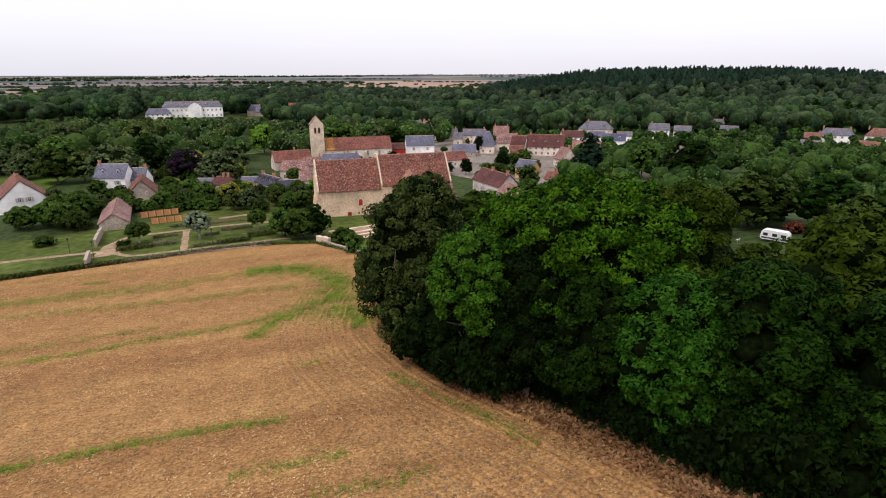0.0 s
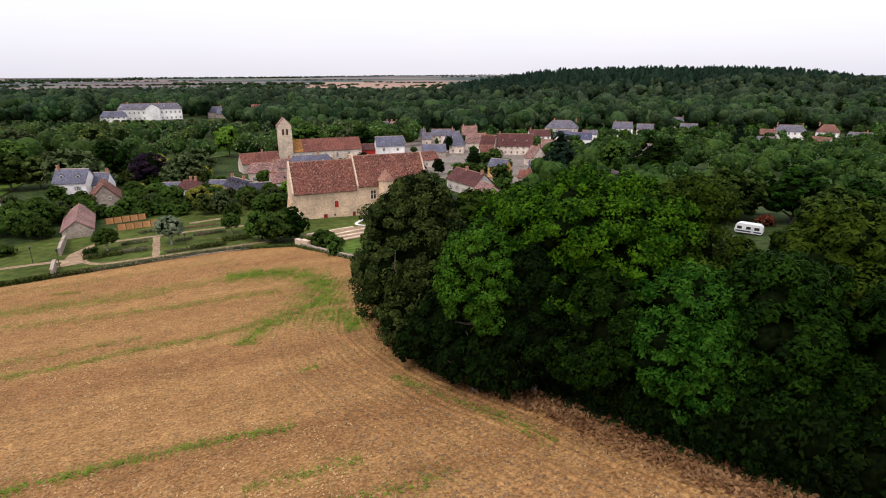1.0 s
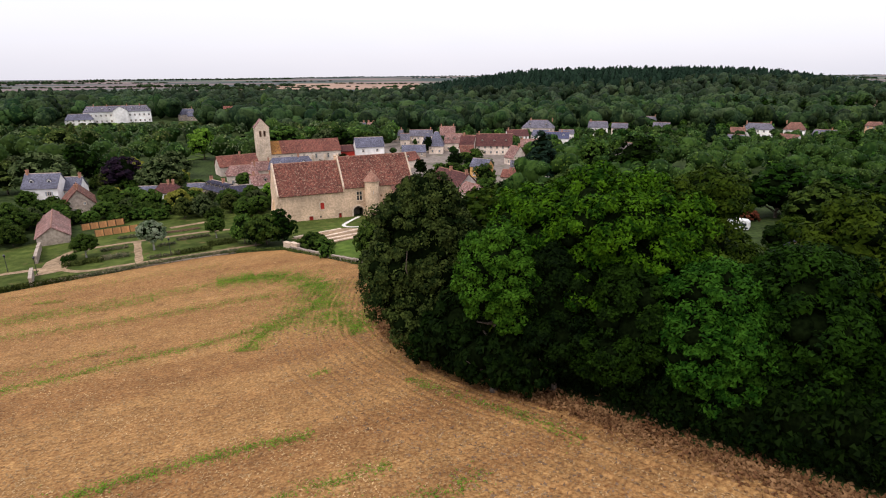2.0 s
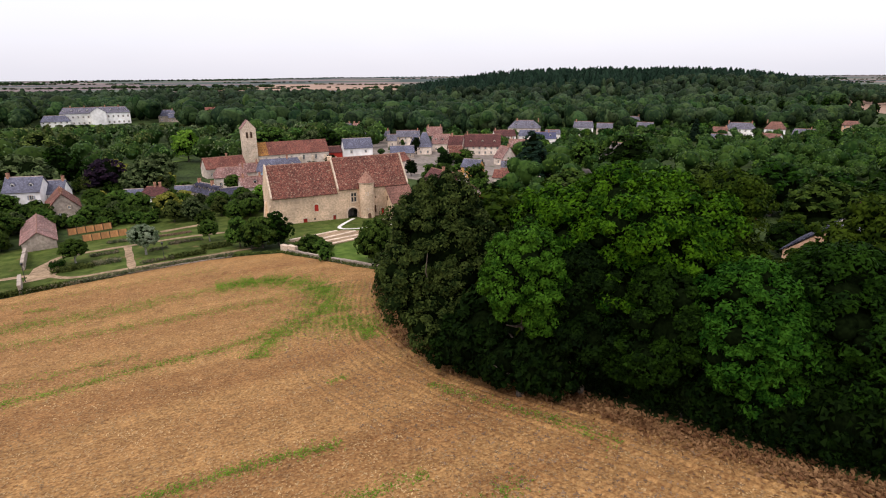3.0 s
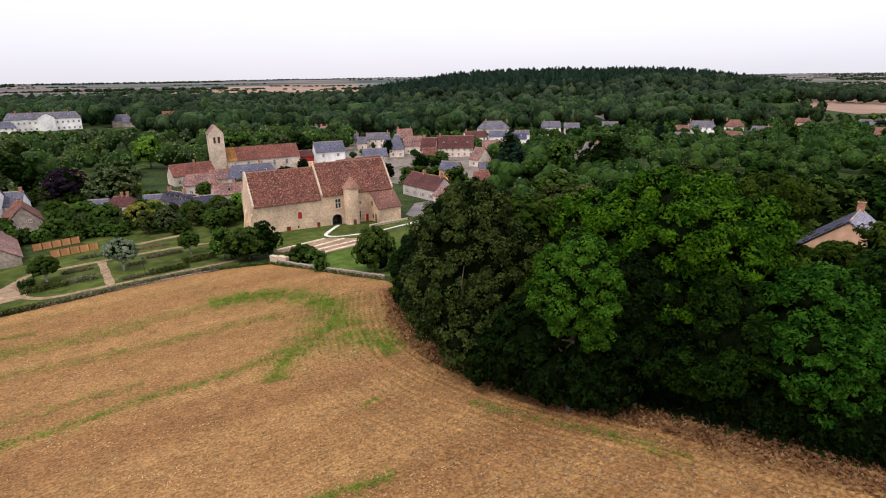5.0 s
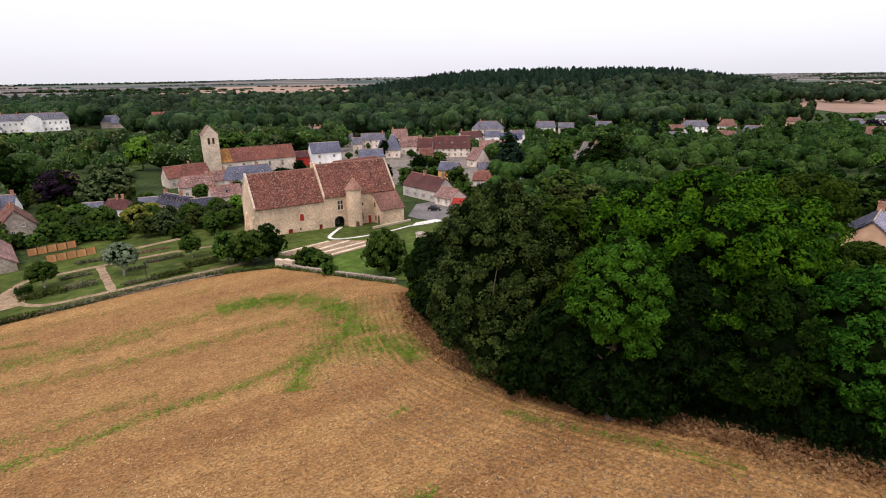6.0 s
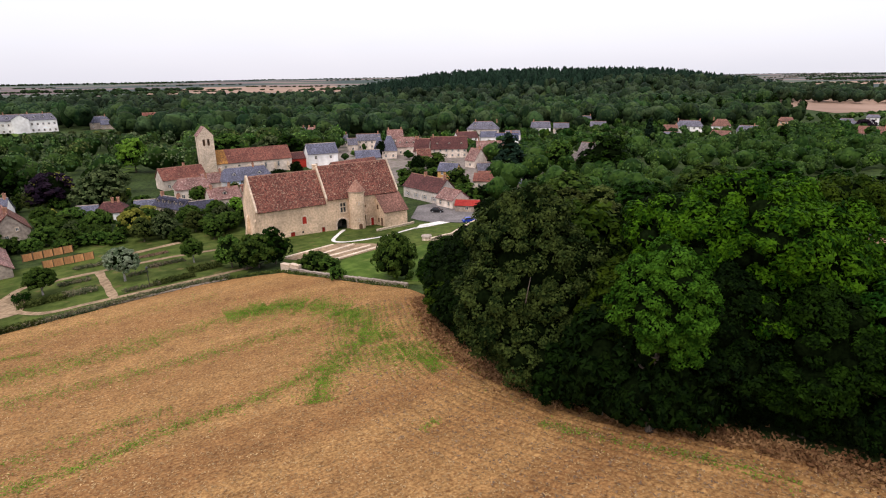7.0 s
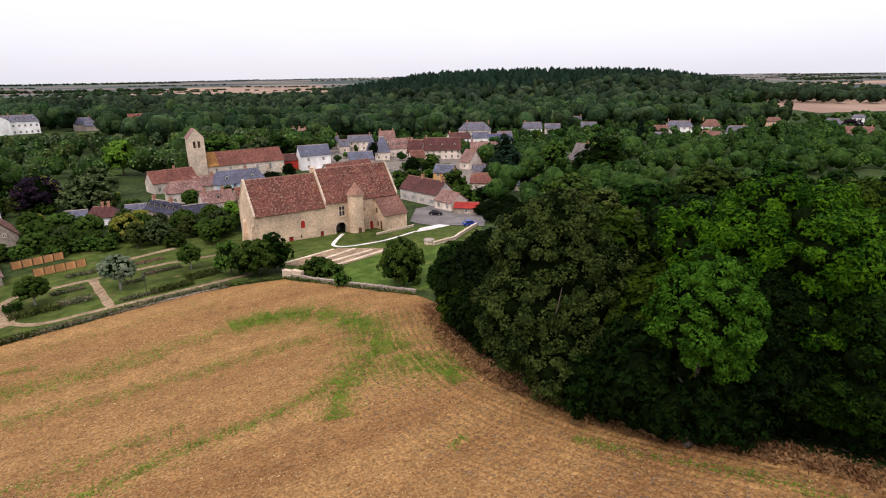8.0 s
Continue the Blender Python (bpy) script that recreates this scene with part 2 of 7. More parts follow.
def field_mat():
    """Cut straw and red-brown soil in drilled rows, with paler and browner strips where the harvester went."""
    m = mat("stubble", (0.140, 0.064, 0.025), (0.378, 0.221, 0.091), scale=3.4, rough=0.95, bump=0.7, bump_scale=4.0, spec=0.1, lo=0.29, hi=0.71, detail=12, coarse=(0.88, 1.12))
    nt = m.node_tree
    N, Lk = nt.nodes, nt.links
    p = N["Principled BSDF"]
    old = p.inputs["Base Color"].links[0].from_socket
    g = N.new("ShaderNodeNewGeometry")
    mp = N.new("ShaderNodeMapping")
    mp.vector_type = "TEXTURE"
    mp.inputs["Rotation"].default_value = (0, 0, radians(20))
    Lk.new(g.outputs["Position"], mp.inputs[0])
    # strips along the rows
    m2 = N.new("ShaderNodeMapping")
    m2.inputs["Scale"].default_value = (0.010, 0.12, 0)
    Lk.new(mp.outputs[0], m2.inputs[0])
    n = N.new("ShaderNodeTexNoise")
    n.inputs["Scale"].default_value, n.inputs["Detail"].default_value = 1.0, 4.0
    Lk.new(m2.outputs[0], n.inputs["Vector"])
    r = N.new("ShaderNodeValToRGB")
    r.color_ramp.elements[0].position, r.color_ramp.elements[0].color = 0.36, (0.86, 0.78, 0.70, 1)
    r.color_ramp.elements[1].position, r.color_ramp.elements[1].color = 0.66, (1.17, 1.17, 1.05, 1)
    Lk.new(n.outputs[0], r.inputs[0])
    # rows, broken up
    m3 = N.new("ShaderNodeMapping")
    m3.inputs["Scale"].default_value = (0.35, 1.7, 0)
    Lk.new(mp.outputs[0], m3.inputs[0])
    n3 = N.new("ShaderNodeTexNoise")
    n3.inputs["Scale"].default_value, n3.inputs["Detail"].default_value = 1.6, 6.0
    Lk.new(m3.outputs[0], n3.inputs["Vector"])
    r3 = N.new("ShaderNodeMapRange")
    r3.inputs[1].default_value, r3.inputs[2].default_value, r3.inputs[3].default_value, r3.inputs[4].default_value = 0.3, 0.7, 0.80, 1.2
    Lk.new(n3.outputs[0], r3.inputs[0])
    v1 = N.new("ShaderNodeVectorMath")
    v1.operation = "MULTIPLY"
    Lk.new(old, v1.inputs[0])
    Lk.new(r.outputs[0], v1.inputs[1])
    v2 = N.new("ShaderNodeVectorMath")
    v2.operation = "SCALE"
    Lk.new(v1.outputs[0], v2.inputs[0])
    Lk.new(r3.outputs[0], v2.inputs["Scale"])
    # straw lying thicker in some places than in others
    n5 = N.new("ShaderNodeTexNoise")
    n5.inputs["Scale"].default_value, n5.inputs["Detail"].default_value = 0.16, 7.0
    n5.inputs["Roughness"].default_value = 0.72
    Lk.new(mp.outputs[0], n5.inputs["Vector"])
    wr = N.new("ShaderNodeMapRange")
    wr.inputs[1].default_value, wr.inputs[2].default_value, wr.inputs[3].default_value, wr.inputs[4].default_value = 0.32, 0.68, 0.89, 1.10
    Lk.new(n5.outputs[0], wr.inputs[0])
    v3 = N.new("ShaderNodeVectorMath")
    v3.operation = "SCALE"
    Lk.new(v2.outputs[0], v3.inputs[0])
    Lk.new(wr.outputs[0], v3.inputs["Scale"])
    Lk.new(v3.outputs[0], p.inputs["Base Color"])
    return m


MEADOW = ground_mat()
FIELD = field_mat()
LAWN = mat("mown_lawn", (0.040, 0.060, 0.011), (0.082, 0.104, 0.023), scale=0.5, rough=0.95, bump=0.4, bump_scale=9, spec=0.05, wear=((0.125, 0.10, 0.038), 0.35, 0.60))
GRAVEL = mat("pale_gravel", (0.19, 0.13, 0.075), (0.33, 0.235, 0.145), scale=1.2, rough=0.95, bump=0.4, spec=0.1)
ASPHALT = mat("worn_asphalt", (0.115, 0.10, 0.092), (0.19, 0.17, 0.16), scale=1.5, rough=0.9)
WHITESTONE = mat("white_limestone", (0.55, 0.50, 0.44), (0.78, 0.74, 0.68), scale=1.5, rough=0.9)
SOIL = mat("bed_soil", (0.10, 0.06, 0.035), (0.2, 0.125, 0.07), scale=2.0)
FARFIELD = mat("far_stubble", (0.25, 0.155, 0.10), (0.32, 0.205, 0.14), scale=0.02, bump=0)
PASTURE = mat("bright_pasture", (0.044, 0.080, 0.010), (0.086, 0.130, 0.022), scale=0.5, bump=0.4, bump_scale=5, spec=0.05, wear=((0.13, 0.13, 0.035), 0.25, 0.62))

RUBBLE = mat("ochre_rubble_wall", (0.48, 0.335, 0.212), (0.76, 0.562, 0.385), scale=1.7, rough=0.95, bump=0.5, bump_scale=3.0, lo=0.3, hi=0.7, wear=((0.25, 0.165, 0.11), 2.0, 0.61))
LIMEWASH = mat("cream_render", (0.54, 0.44, 0.35), (0.74, 0.63, 0.53), scale=0.8, bump=0.15)
WHITEWALL = mat("white_render", (0.74, 0.70, 0.65), (0.86, 0.83, 0.79), scale=0.6, bump=0.1)
GREYWALL = mat("grey_stone_wall", (0.26, 0.205, 0.16), (0.44, 0.36, 0.285), scale=1.5, bump=0.4)
OCHREWALL = mat("orange_ochre_render", (0.52, 0.27, 0.08), (0.62, 0.36, 0.13), scale=0.8, bump=0.1)
APRICOT = mat("apricot_render", (0.56, 0.33, 0.20), (0.68, 0.42, 0.27), scale=0.8, bump=0.1)
GREYSTONE = mat("pale_grey_stone", (0.42, 0.36, 0.31), (0.58, 0.51, 0.45), scale=1.5, bump=0.3)
DRESSED = mat("dressed_pale_stone", (0.48, 0.36, 0.25), (0.70, 0.56, 0.42), scale=2, bump=0.2)
TILE = roof_mat("old_clay_tiles", (0.105, 0.030, 0.020), (0.245, 0.085, 0.054), wear=((0.36, 0.235, 0.16), 2.4, 0.55))
TILE_RED = roof_mat("red_clay_tiles", (0.15, 0.046, 0.032), (0.27, 0.10, 0.066), wear=((0.30, 0.19, 0.135), 1.3, 0.60))
TILE_PINK = roof_mat("faded_pink_tiles", (0.20, 0.092, 0.075), (0.36, 0.205, 0.170), wear=((0.42, 0.31, 0.26), 1.6, 0.58))
TILE_MAROON = roof_mat("maroon_tiles", (0.080, 0.025, 0.022), (0.140, 0.050, 0.042), wear=((0.20, 0.11, 0.09), 1.5, 0.64))
TILE_LICHEN = roof_mat("orange_lichened_tiles", (0.34, 0.15, 0.04), (0.46, 0.22, 0.05), wear=((0.20, 0.075, 0.045), 1.2, 0.56))
SLATE = roof_mat("blue_slates", (0.082, 0.082, 0.118), (0.158, 0.156, 0.208), rough=0.6)
SLATE_GREY = roof_mat("grey_slates", (0.085, 0.08, 0.10), (0.19, 0.175, 0.21), rough=0.6)
SLATE_BLUE = roof_mat("deep_blue_slates", (0.045, 0.05, 0.105), (0.09, 0.095, 0.18), rough=0.5)
SLATE_STONE = roof_mat("weathered_brown_slates", (0.13, 0.105, 0.10), (0.23, 0.19, 0.175), rough=0.8)
SLATE_DARK = roof_mat("dark_slates", (0.045, 0.043, 0.062), (0.09, 0.087, 0.12), rough=0.8, spec=0.08)
# slates with the light on one slope put into a paler colour
SLATE_LIT = roof_mat("lit_pale_slates", (0.22, 0.205, 0.26), (0.33, 0.31, 0.375), rough=0.7)
TILE_BROWN = roof_mat("brown_tiles", (0.17, 0.075, 0.052), (0.26, 0.125, 0.09))
RIDGE = mat("ridge_clay", (0.20, 0.085, 0.055), (0.34, 0.19, 0.13), scale=2.0, bump=0.1)
REDSHEET = mat("red_sheet_roof", (0.25, 0.018, 0.013), (0.34, 0.036, 0.025), scale=1.5, rough=0.75, bump=0.05, spec=0.15)
GLASS = plain("window_glass", (0.03, 0.035, 0.04), 0.06, 0.6)
WHITEPAINT = plain("white_paint", (0.75, 0.74, 0.72), 0.5)
REDPAINT = mat("red_paint", (0.33, 0.02, 0.012), (0.42, 0.035, 0.02), scale=2, rough=0.55, bump=0.05)
BROWNWOOD = mat("brown_wood", (0.09, 0.045, 0.025), (0.16, 0.085, 0.045), scale=3, stretch=(4, 4, 0.6))
PANELWOOD = mat("orange_fence_wood", (0.44, 0.19, 0.07), (0.60, 0.30, 0.12), scale=2.5, stretch=(6, 6, 0.5), rand=0.12)
BLUESHUT = plain("pale_blue_shutter", (0.30, 0.50, 0.68), 0.6)
GREYSHUT = plain("grey_shutter", (0.33, 0.34, 0.35), 0.6)
BRICK = mat("chimney_brick", (0.30, 0.13, 0.075), (0.46, 0.25, 0.16), scale=3, bump=0.3)
BLACKIRON = plain("black_iron", (0.02, 0.02, 0.022), 0.5)
BARK = mat("bark", (0.055, 0.04, 0.03), (0.13, 0.10, 0.075), scale=4, bump=0.6, stretch=(3, 3, 0.5))
PALEBARK = mat("pale_bark", (0.22, 0.20, 0.17), (0.38, 0.35, 0.30), scale=3, bump=0.4, stretch=(2, 2, 0.6))

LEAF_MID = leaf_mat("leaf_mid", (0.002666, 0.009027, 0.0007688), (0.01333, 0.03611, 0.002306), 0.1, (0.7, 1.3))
LEAF_BRIGHT = leaf_mat("leaf_bright", (0.005737, 0.02621, 0.0009195), (0.04972, 0.1195, 0.003677), 0.14, (0.94, 1.02))
LEAF_GARDEN = leaf_mat("leaf_garden", (0.0153, 0.0374, 0.0051), (0.0748, 0.1241, 0.0187), 0.2, (0.6, 1.35))
LEAF_MEADOW = leaf_mat("leaf_meadow", (0.026, 0.040, 0.008), (0.100, 0.122, 0.028), 0.2, (0.6, 1.3))
LEAF_WILLOW = leaf_mat("leaf_willow", (0.024, 0.038, 0.012), (0.092, 0.115, 0.042), 0.2, (0.65, 1.3))
LEAF_MAPLE = leaf_mat("leaf_maple", (0.008953, 0.03864, 0.002303), (0.04473, 0.1252, 0.008754), 0.14, (0.97, 1.06))
LEAF_SYCAMORE = leaf_mat("leaf_sycamore", (0.005642, 0.02388, 0.001525), (0.03244, 0.08528, 0.006609), 0.12, (0.97, 1.06))
# near black: the wood's deep shade is mixed into this leaf colour
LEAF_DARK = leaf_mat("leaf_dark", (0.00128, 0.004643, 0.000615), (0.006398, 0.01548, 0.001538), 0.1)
LEAF_GREY = leaf_mat("leaf_grey", (0.0062, 0.01317, 0.002712), (0.05115, 0.0682, 0.01473), 0.12)
LEAF_OLIVE = leaf_mat("leaf_olive", (0.01053, 0.02546, 0.001686), (0.04561, 0.07779, 0.005481), 0.2)
LEAF_PURPLE = leaf_mat("leaf_purple", (0.009, 0.006, 0.012), (0.03, 0.015, 0.0255), 0.1)
LEAF_LIME = leaf_mat("leaf_lime", (0.06, 0.13, 0.012), (0.16, 0.28, 0.03), 0.35)
LEAF_SILVER = leaf_mat("leaf_silver", (0.040, 0.070, 0.024), (0.25, 0.285, 0.185), 0.2)
LEAF_YELLOW = leaf_mat("leaf_yellow", (0.14, 0.15, 0.02), (0.34, 0.33, 0.06), 0.3)
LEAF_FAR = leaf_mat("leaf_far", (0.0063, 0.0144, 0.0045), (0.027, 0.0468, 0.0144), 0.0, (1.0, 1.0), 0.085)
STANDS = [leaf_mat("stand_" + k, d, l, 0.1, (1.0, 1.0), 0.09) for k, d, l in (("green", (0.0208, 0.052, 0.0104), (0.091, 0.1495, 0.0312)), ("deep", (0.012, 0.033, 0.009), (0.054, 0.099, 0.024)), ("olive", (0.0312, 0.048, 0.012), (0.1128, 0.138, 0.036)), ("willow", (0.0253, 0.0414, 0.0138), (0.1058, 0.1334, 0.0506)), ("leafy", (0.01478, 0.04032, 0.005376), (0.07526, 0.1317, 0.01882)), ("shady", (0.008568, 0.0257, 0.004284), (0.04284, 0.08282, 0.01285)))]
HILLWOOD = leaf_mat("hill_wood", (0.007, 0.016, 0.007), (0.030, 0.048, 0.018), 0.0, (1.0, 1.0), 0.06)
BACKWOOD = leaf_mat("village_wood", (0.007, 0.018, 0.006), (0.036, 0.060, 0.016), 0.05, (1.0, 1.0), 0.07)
# near-black green that paints the shade inside the crowns
CROWN_SHADE = mat("crown_shade", (0.0022, 0.004, 0.0012), (0.005, 0.009, 0.0025), scale=3.0, rough=1.0, spec=0.0)
# darkened leaf colour: shade painted between the tufts of far clumps
INNER_SHADE = leaf_mat("inner_leaf_shade", (0.009, 0.023, 0.004), (0.034, 0.062, 0.011), 0.0)
LEAF_PINE = leaf_mat("leaf_pine", (0.004, 0.011, 0.006), (0.013, 0.028, 0.015), 0.0)
DRYGRASS = leaf_mat("dry_grass", (0.16, 0.08, 0.035), (0.34, 0.20, 0.09), 0.2)
WEED = leaf_mat("weed_green", (0.077, 0.165, 0.0132), (0.187, 0.319, 0.033), 0.3)
STRAW = mat("straw", (0.20, 0.110, 0.044), (0.38, 0.245, 0.108), scale=0.6, island=0.3, bump=0)
ROSE = leaf_mat("rose_bed", (0.05, 0.07, 0.03), (0.20, 0.16, 0.10), 0.2)


# ---- mesh helpers ----
def thing(name, m, label, category, group="", kind=""):
    ob = new(name)
    ob.empty_display_size = 0.5
    ob.matrix_world = m
    return tagged(ob, label, category, group, kind)


def part(name, bm, material, parent=None, label="", m=None, smooth_faces=False):
    """Links a bmesh as one mesh object under its parent."""
    me = bpy.data.meshes.new(name)
    bmesh.ops.recalc_face_normals(bm, faces=bm.faces)
    bm.to_mesh(me)
    bm.free()
    return put(name, me, material, parent, label, m, smooth_faces)


def put(name, me, material, parent=None, label="", m=None, smooth_faces=False):
    if not me.materials:
        me.materials.append(material)
    if smooth_faces:
        me.shade_smooth()
    ob = new(name, me)
    if parent:
        ob.parent = parent
    if m is not None:
        ob.matrix_local = m
    if label:
        ob["label"] = label
    return ob


def raw(name, verts, faces, material):
    """A mesh from numpy vertices and equal-sided faces."""
    verts, faces = np.asarray(verts, np.float32), np.asarray(faces, np.int32)
    me = bpy.data.meshes.new(name)
    me.vertices.add(len(verts))
    me.vertices.foreach_set("co", verts.ravel())
    k = faces.shape[1]
    me.loops.add(faces.size)
    me.loops.foreach_set("vertex_index", faces.ravel())
    me.polygons.add(len(faces))
    me.polygons.foreach_set("loop_start", np.arange(0, faces.size, k, dtype=np.int32))
    me.update(calc_edges=True)
    me.materials.append(material)
    return me


def box(bm, x0, x1, y0, y1, z0, z1):
    v = [bm.verts.new(c) for c in ((x0, y0, z0), (x1, y0, z0), (x1, y1, z0), (x0, y1, z0), (x0, y0, z1), (x1, y0, z1), (x1, y1, z1), (x0, y1, z1))]
    for f in ((3, 2, 1, 0), (4, 5, 6, 7), (0, 1, 5, 4), (1, 2, 6, 5), (2, 3, 7, 6), (3, 0, 4, 7)):
        bm.faces.new([v[i] for i in f])
    return v


def prism(bm, poly, axis, a, b):
    """A polygon of (p, q) carried along an axis from a to b."""
    def at(p, q, s):
        return {"x": (s, p, q), "y": (p, s, q), "z": (p, q, s)}[axis]
    lo, hi = [bm.verts.new(at(p, q, a)) for p, q in poly], [bm.verts.new(at(p, q, b)) for p, q in poly]
    n = len(poly)
    bm.faces.new(lo[::-1])
    bm.faces.new(hi)
    for i in range(n):
        bm.faces.new((lo[i], lo[(i + 1) % n], hi[(i + 1) % n], hi[i]))


def tube(bm, x, y, z0, z1, r0, r1, n=12, cap=True):
    lo = [bm.verts.new((x + r0 * math.cos(2 * math.pi * i / n), y + r0 * math.sin(2 * math.pi * i / n), z0)) for i in range(n)]
    hi = [bm.verts.new((x + r1 * math.cos(2 * math.pi * i / n), y + r1 * math.sin(2 * math.pi * i / n), z1)) for i in range(n)]
    for i in range(n):
        bm.faces.new((lo[i], lo[(i + 1) % n], hi[(i + 1) % n], hi[i]))
    if cap:
        bm.faces.new(lo[::-1])
        bm.faces.new(hi)


def limb(bm, a, b, r0, r1, n=7):
    """A tapered round length from a to b."""
    a, b = Vector(a), Vector(b)
    d = (b - a).normalized()
    s = d.orthogonal().normalized()
    w = d.cross(s)
    ring = lambda c, r: [bm.verts.new(c + (s * math.cos(2 * math.pi * i / n) + w * math.sin(2 * math.pi * i / n)) * r) for i in range(n)]
    lo, hi = ring(a, r0), ring(b, r1)
    for i in range(n):
        bm.faces.new((lo[i], lo[(i + 1) % n], hi[(i + 1) % n], hi[i]))
    bm.faces.new(hi)


def wall_with_holes(bm, x0, x1, z0, z1, y0, y1, holes):
    """A wall along x with openings (x0, x1, z0, z1) that go right through it."""
    xs = sorted({x0, x1, *[h[0] for h in holes], *[h[1] for h in holes]})
    for a, b in zip(xs, xs[1:]):
        mid = (a + b) / 2
        cuts = sorted((h[2], h[3]) for h in holes if h[0] < mid < h[1])
        z = z0
        for c, d in cuts:
            if c > z + 1e-4:
                box(bm, a, b, y0, y1, z, c)
            z = d
        if z < z1 - 1e-4:
            box(bm, a, b, y0, y1, z, z1)
    bmesh.ops.remove_doubles(bm, verts=bm.verts[:], dist=1e-4)


def slab(a, b, c, d, thick, name, material, parent, label=""):
    """A roof slope: eave a-b, ridge c-d (above b and a), with its courses laid out in metres."""
    a, b, c, d = (Vector(v) for v in (a, b, c, d))
    bm = bmesh.new()
    uv = bm.loops.layers.uv.new("UVMap")
    n = (b - a).cross(d - a).normalized()
    if n.z < 0:
        n = -n
    e = (b - a).normalized()
    up = n.cross(e)
    lo, hi = [bm.verts.new(v) for v in (a, b, c, d)], [bm.verts.new(v + n * thick) for v in (a, b, c, d)]
    bm.faces.new(lo[::-1])
    bm.faces.new(hi)
    for i in range(4):
        j = (i + 1) % 4
        bm.faces.new((lo[i], lo[j], hi[j], hi[i]))
    for f in bm.faces:
        for l in f.loops:
            r = l.vert.co - a
            l[uv].uv = (r.dot(e), r.dot(up))
    return part(name, bm, material, parent, label)


def window(parent, x, z, w, h, y, shut=None, frame_mat=None, face=1):
    """A window in a front wall (outside is -y): stone surround, frame, panes, shutters."""
    root = part("window", ring_bm(x, z, w, h, y - 0.04, y + 0.2, 0.12), frame_mat or DRESSED, parent)
    bm = bmesh.new()
    box(bm, x - w / 2, x + w / 2, y + 0.14, y + 0.16, z, z + h)
    part("pane", bm, GLASS, root)
    bm = bmesh.new()
    for a, b, c, d in ((x - w / 2, x - w / 2 + 0.07, z, z + h), (x + w / 2 - 0.07, x + w / 2, z, z + h), (x - 0.05, x + 0.05, z, z + h), (x - w / 2, x + w / 2, z, z + 0.07), (x - w / 2, x + w / 2, z + h - 0.07, z + h), (x - w / 2, x + w / 2, z + h * 0.62, z + h * 0.62 + 0.05)):
        box(bm, a, b, y + 0.09, y + 0.14, c, d)
    part("window_frame", bm, WHITEPAINT, root)
    if shut:
        for s in (-1, 1):
            bm = bmesh.new()
            c = x + s * (w * 0.5 + 0.14 + w * 0.24)
            box(bm, c - w * 0.24, c + w * 0.24, y - 0.10, y - 0.05, z, z + h)
            part("shutter", bm, shut, root)
    return root


def ring_bm(x, z, w, h, y0, y1, t):
    bm = bmesh.new()
    box(bm, x - w / 2 - t, x - w / 2, y0, y1, z - t, z + h + t)
    box(bm, x + w / 2, x + w / 2 + t, y0, y1, z - t, z + h + t)
    box(bm, x - w / 2, x + w / 2, y0, y1, z + h, z + h + t)
    box(bm, x - w / 2, x + w / 2, y0 - 0.06, y1, z - t, z)
    return bm


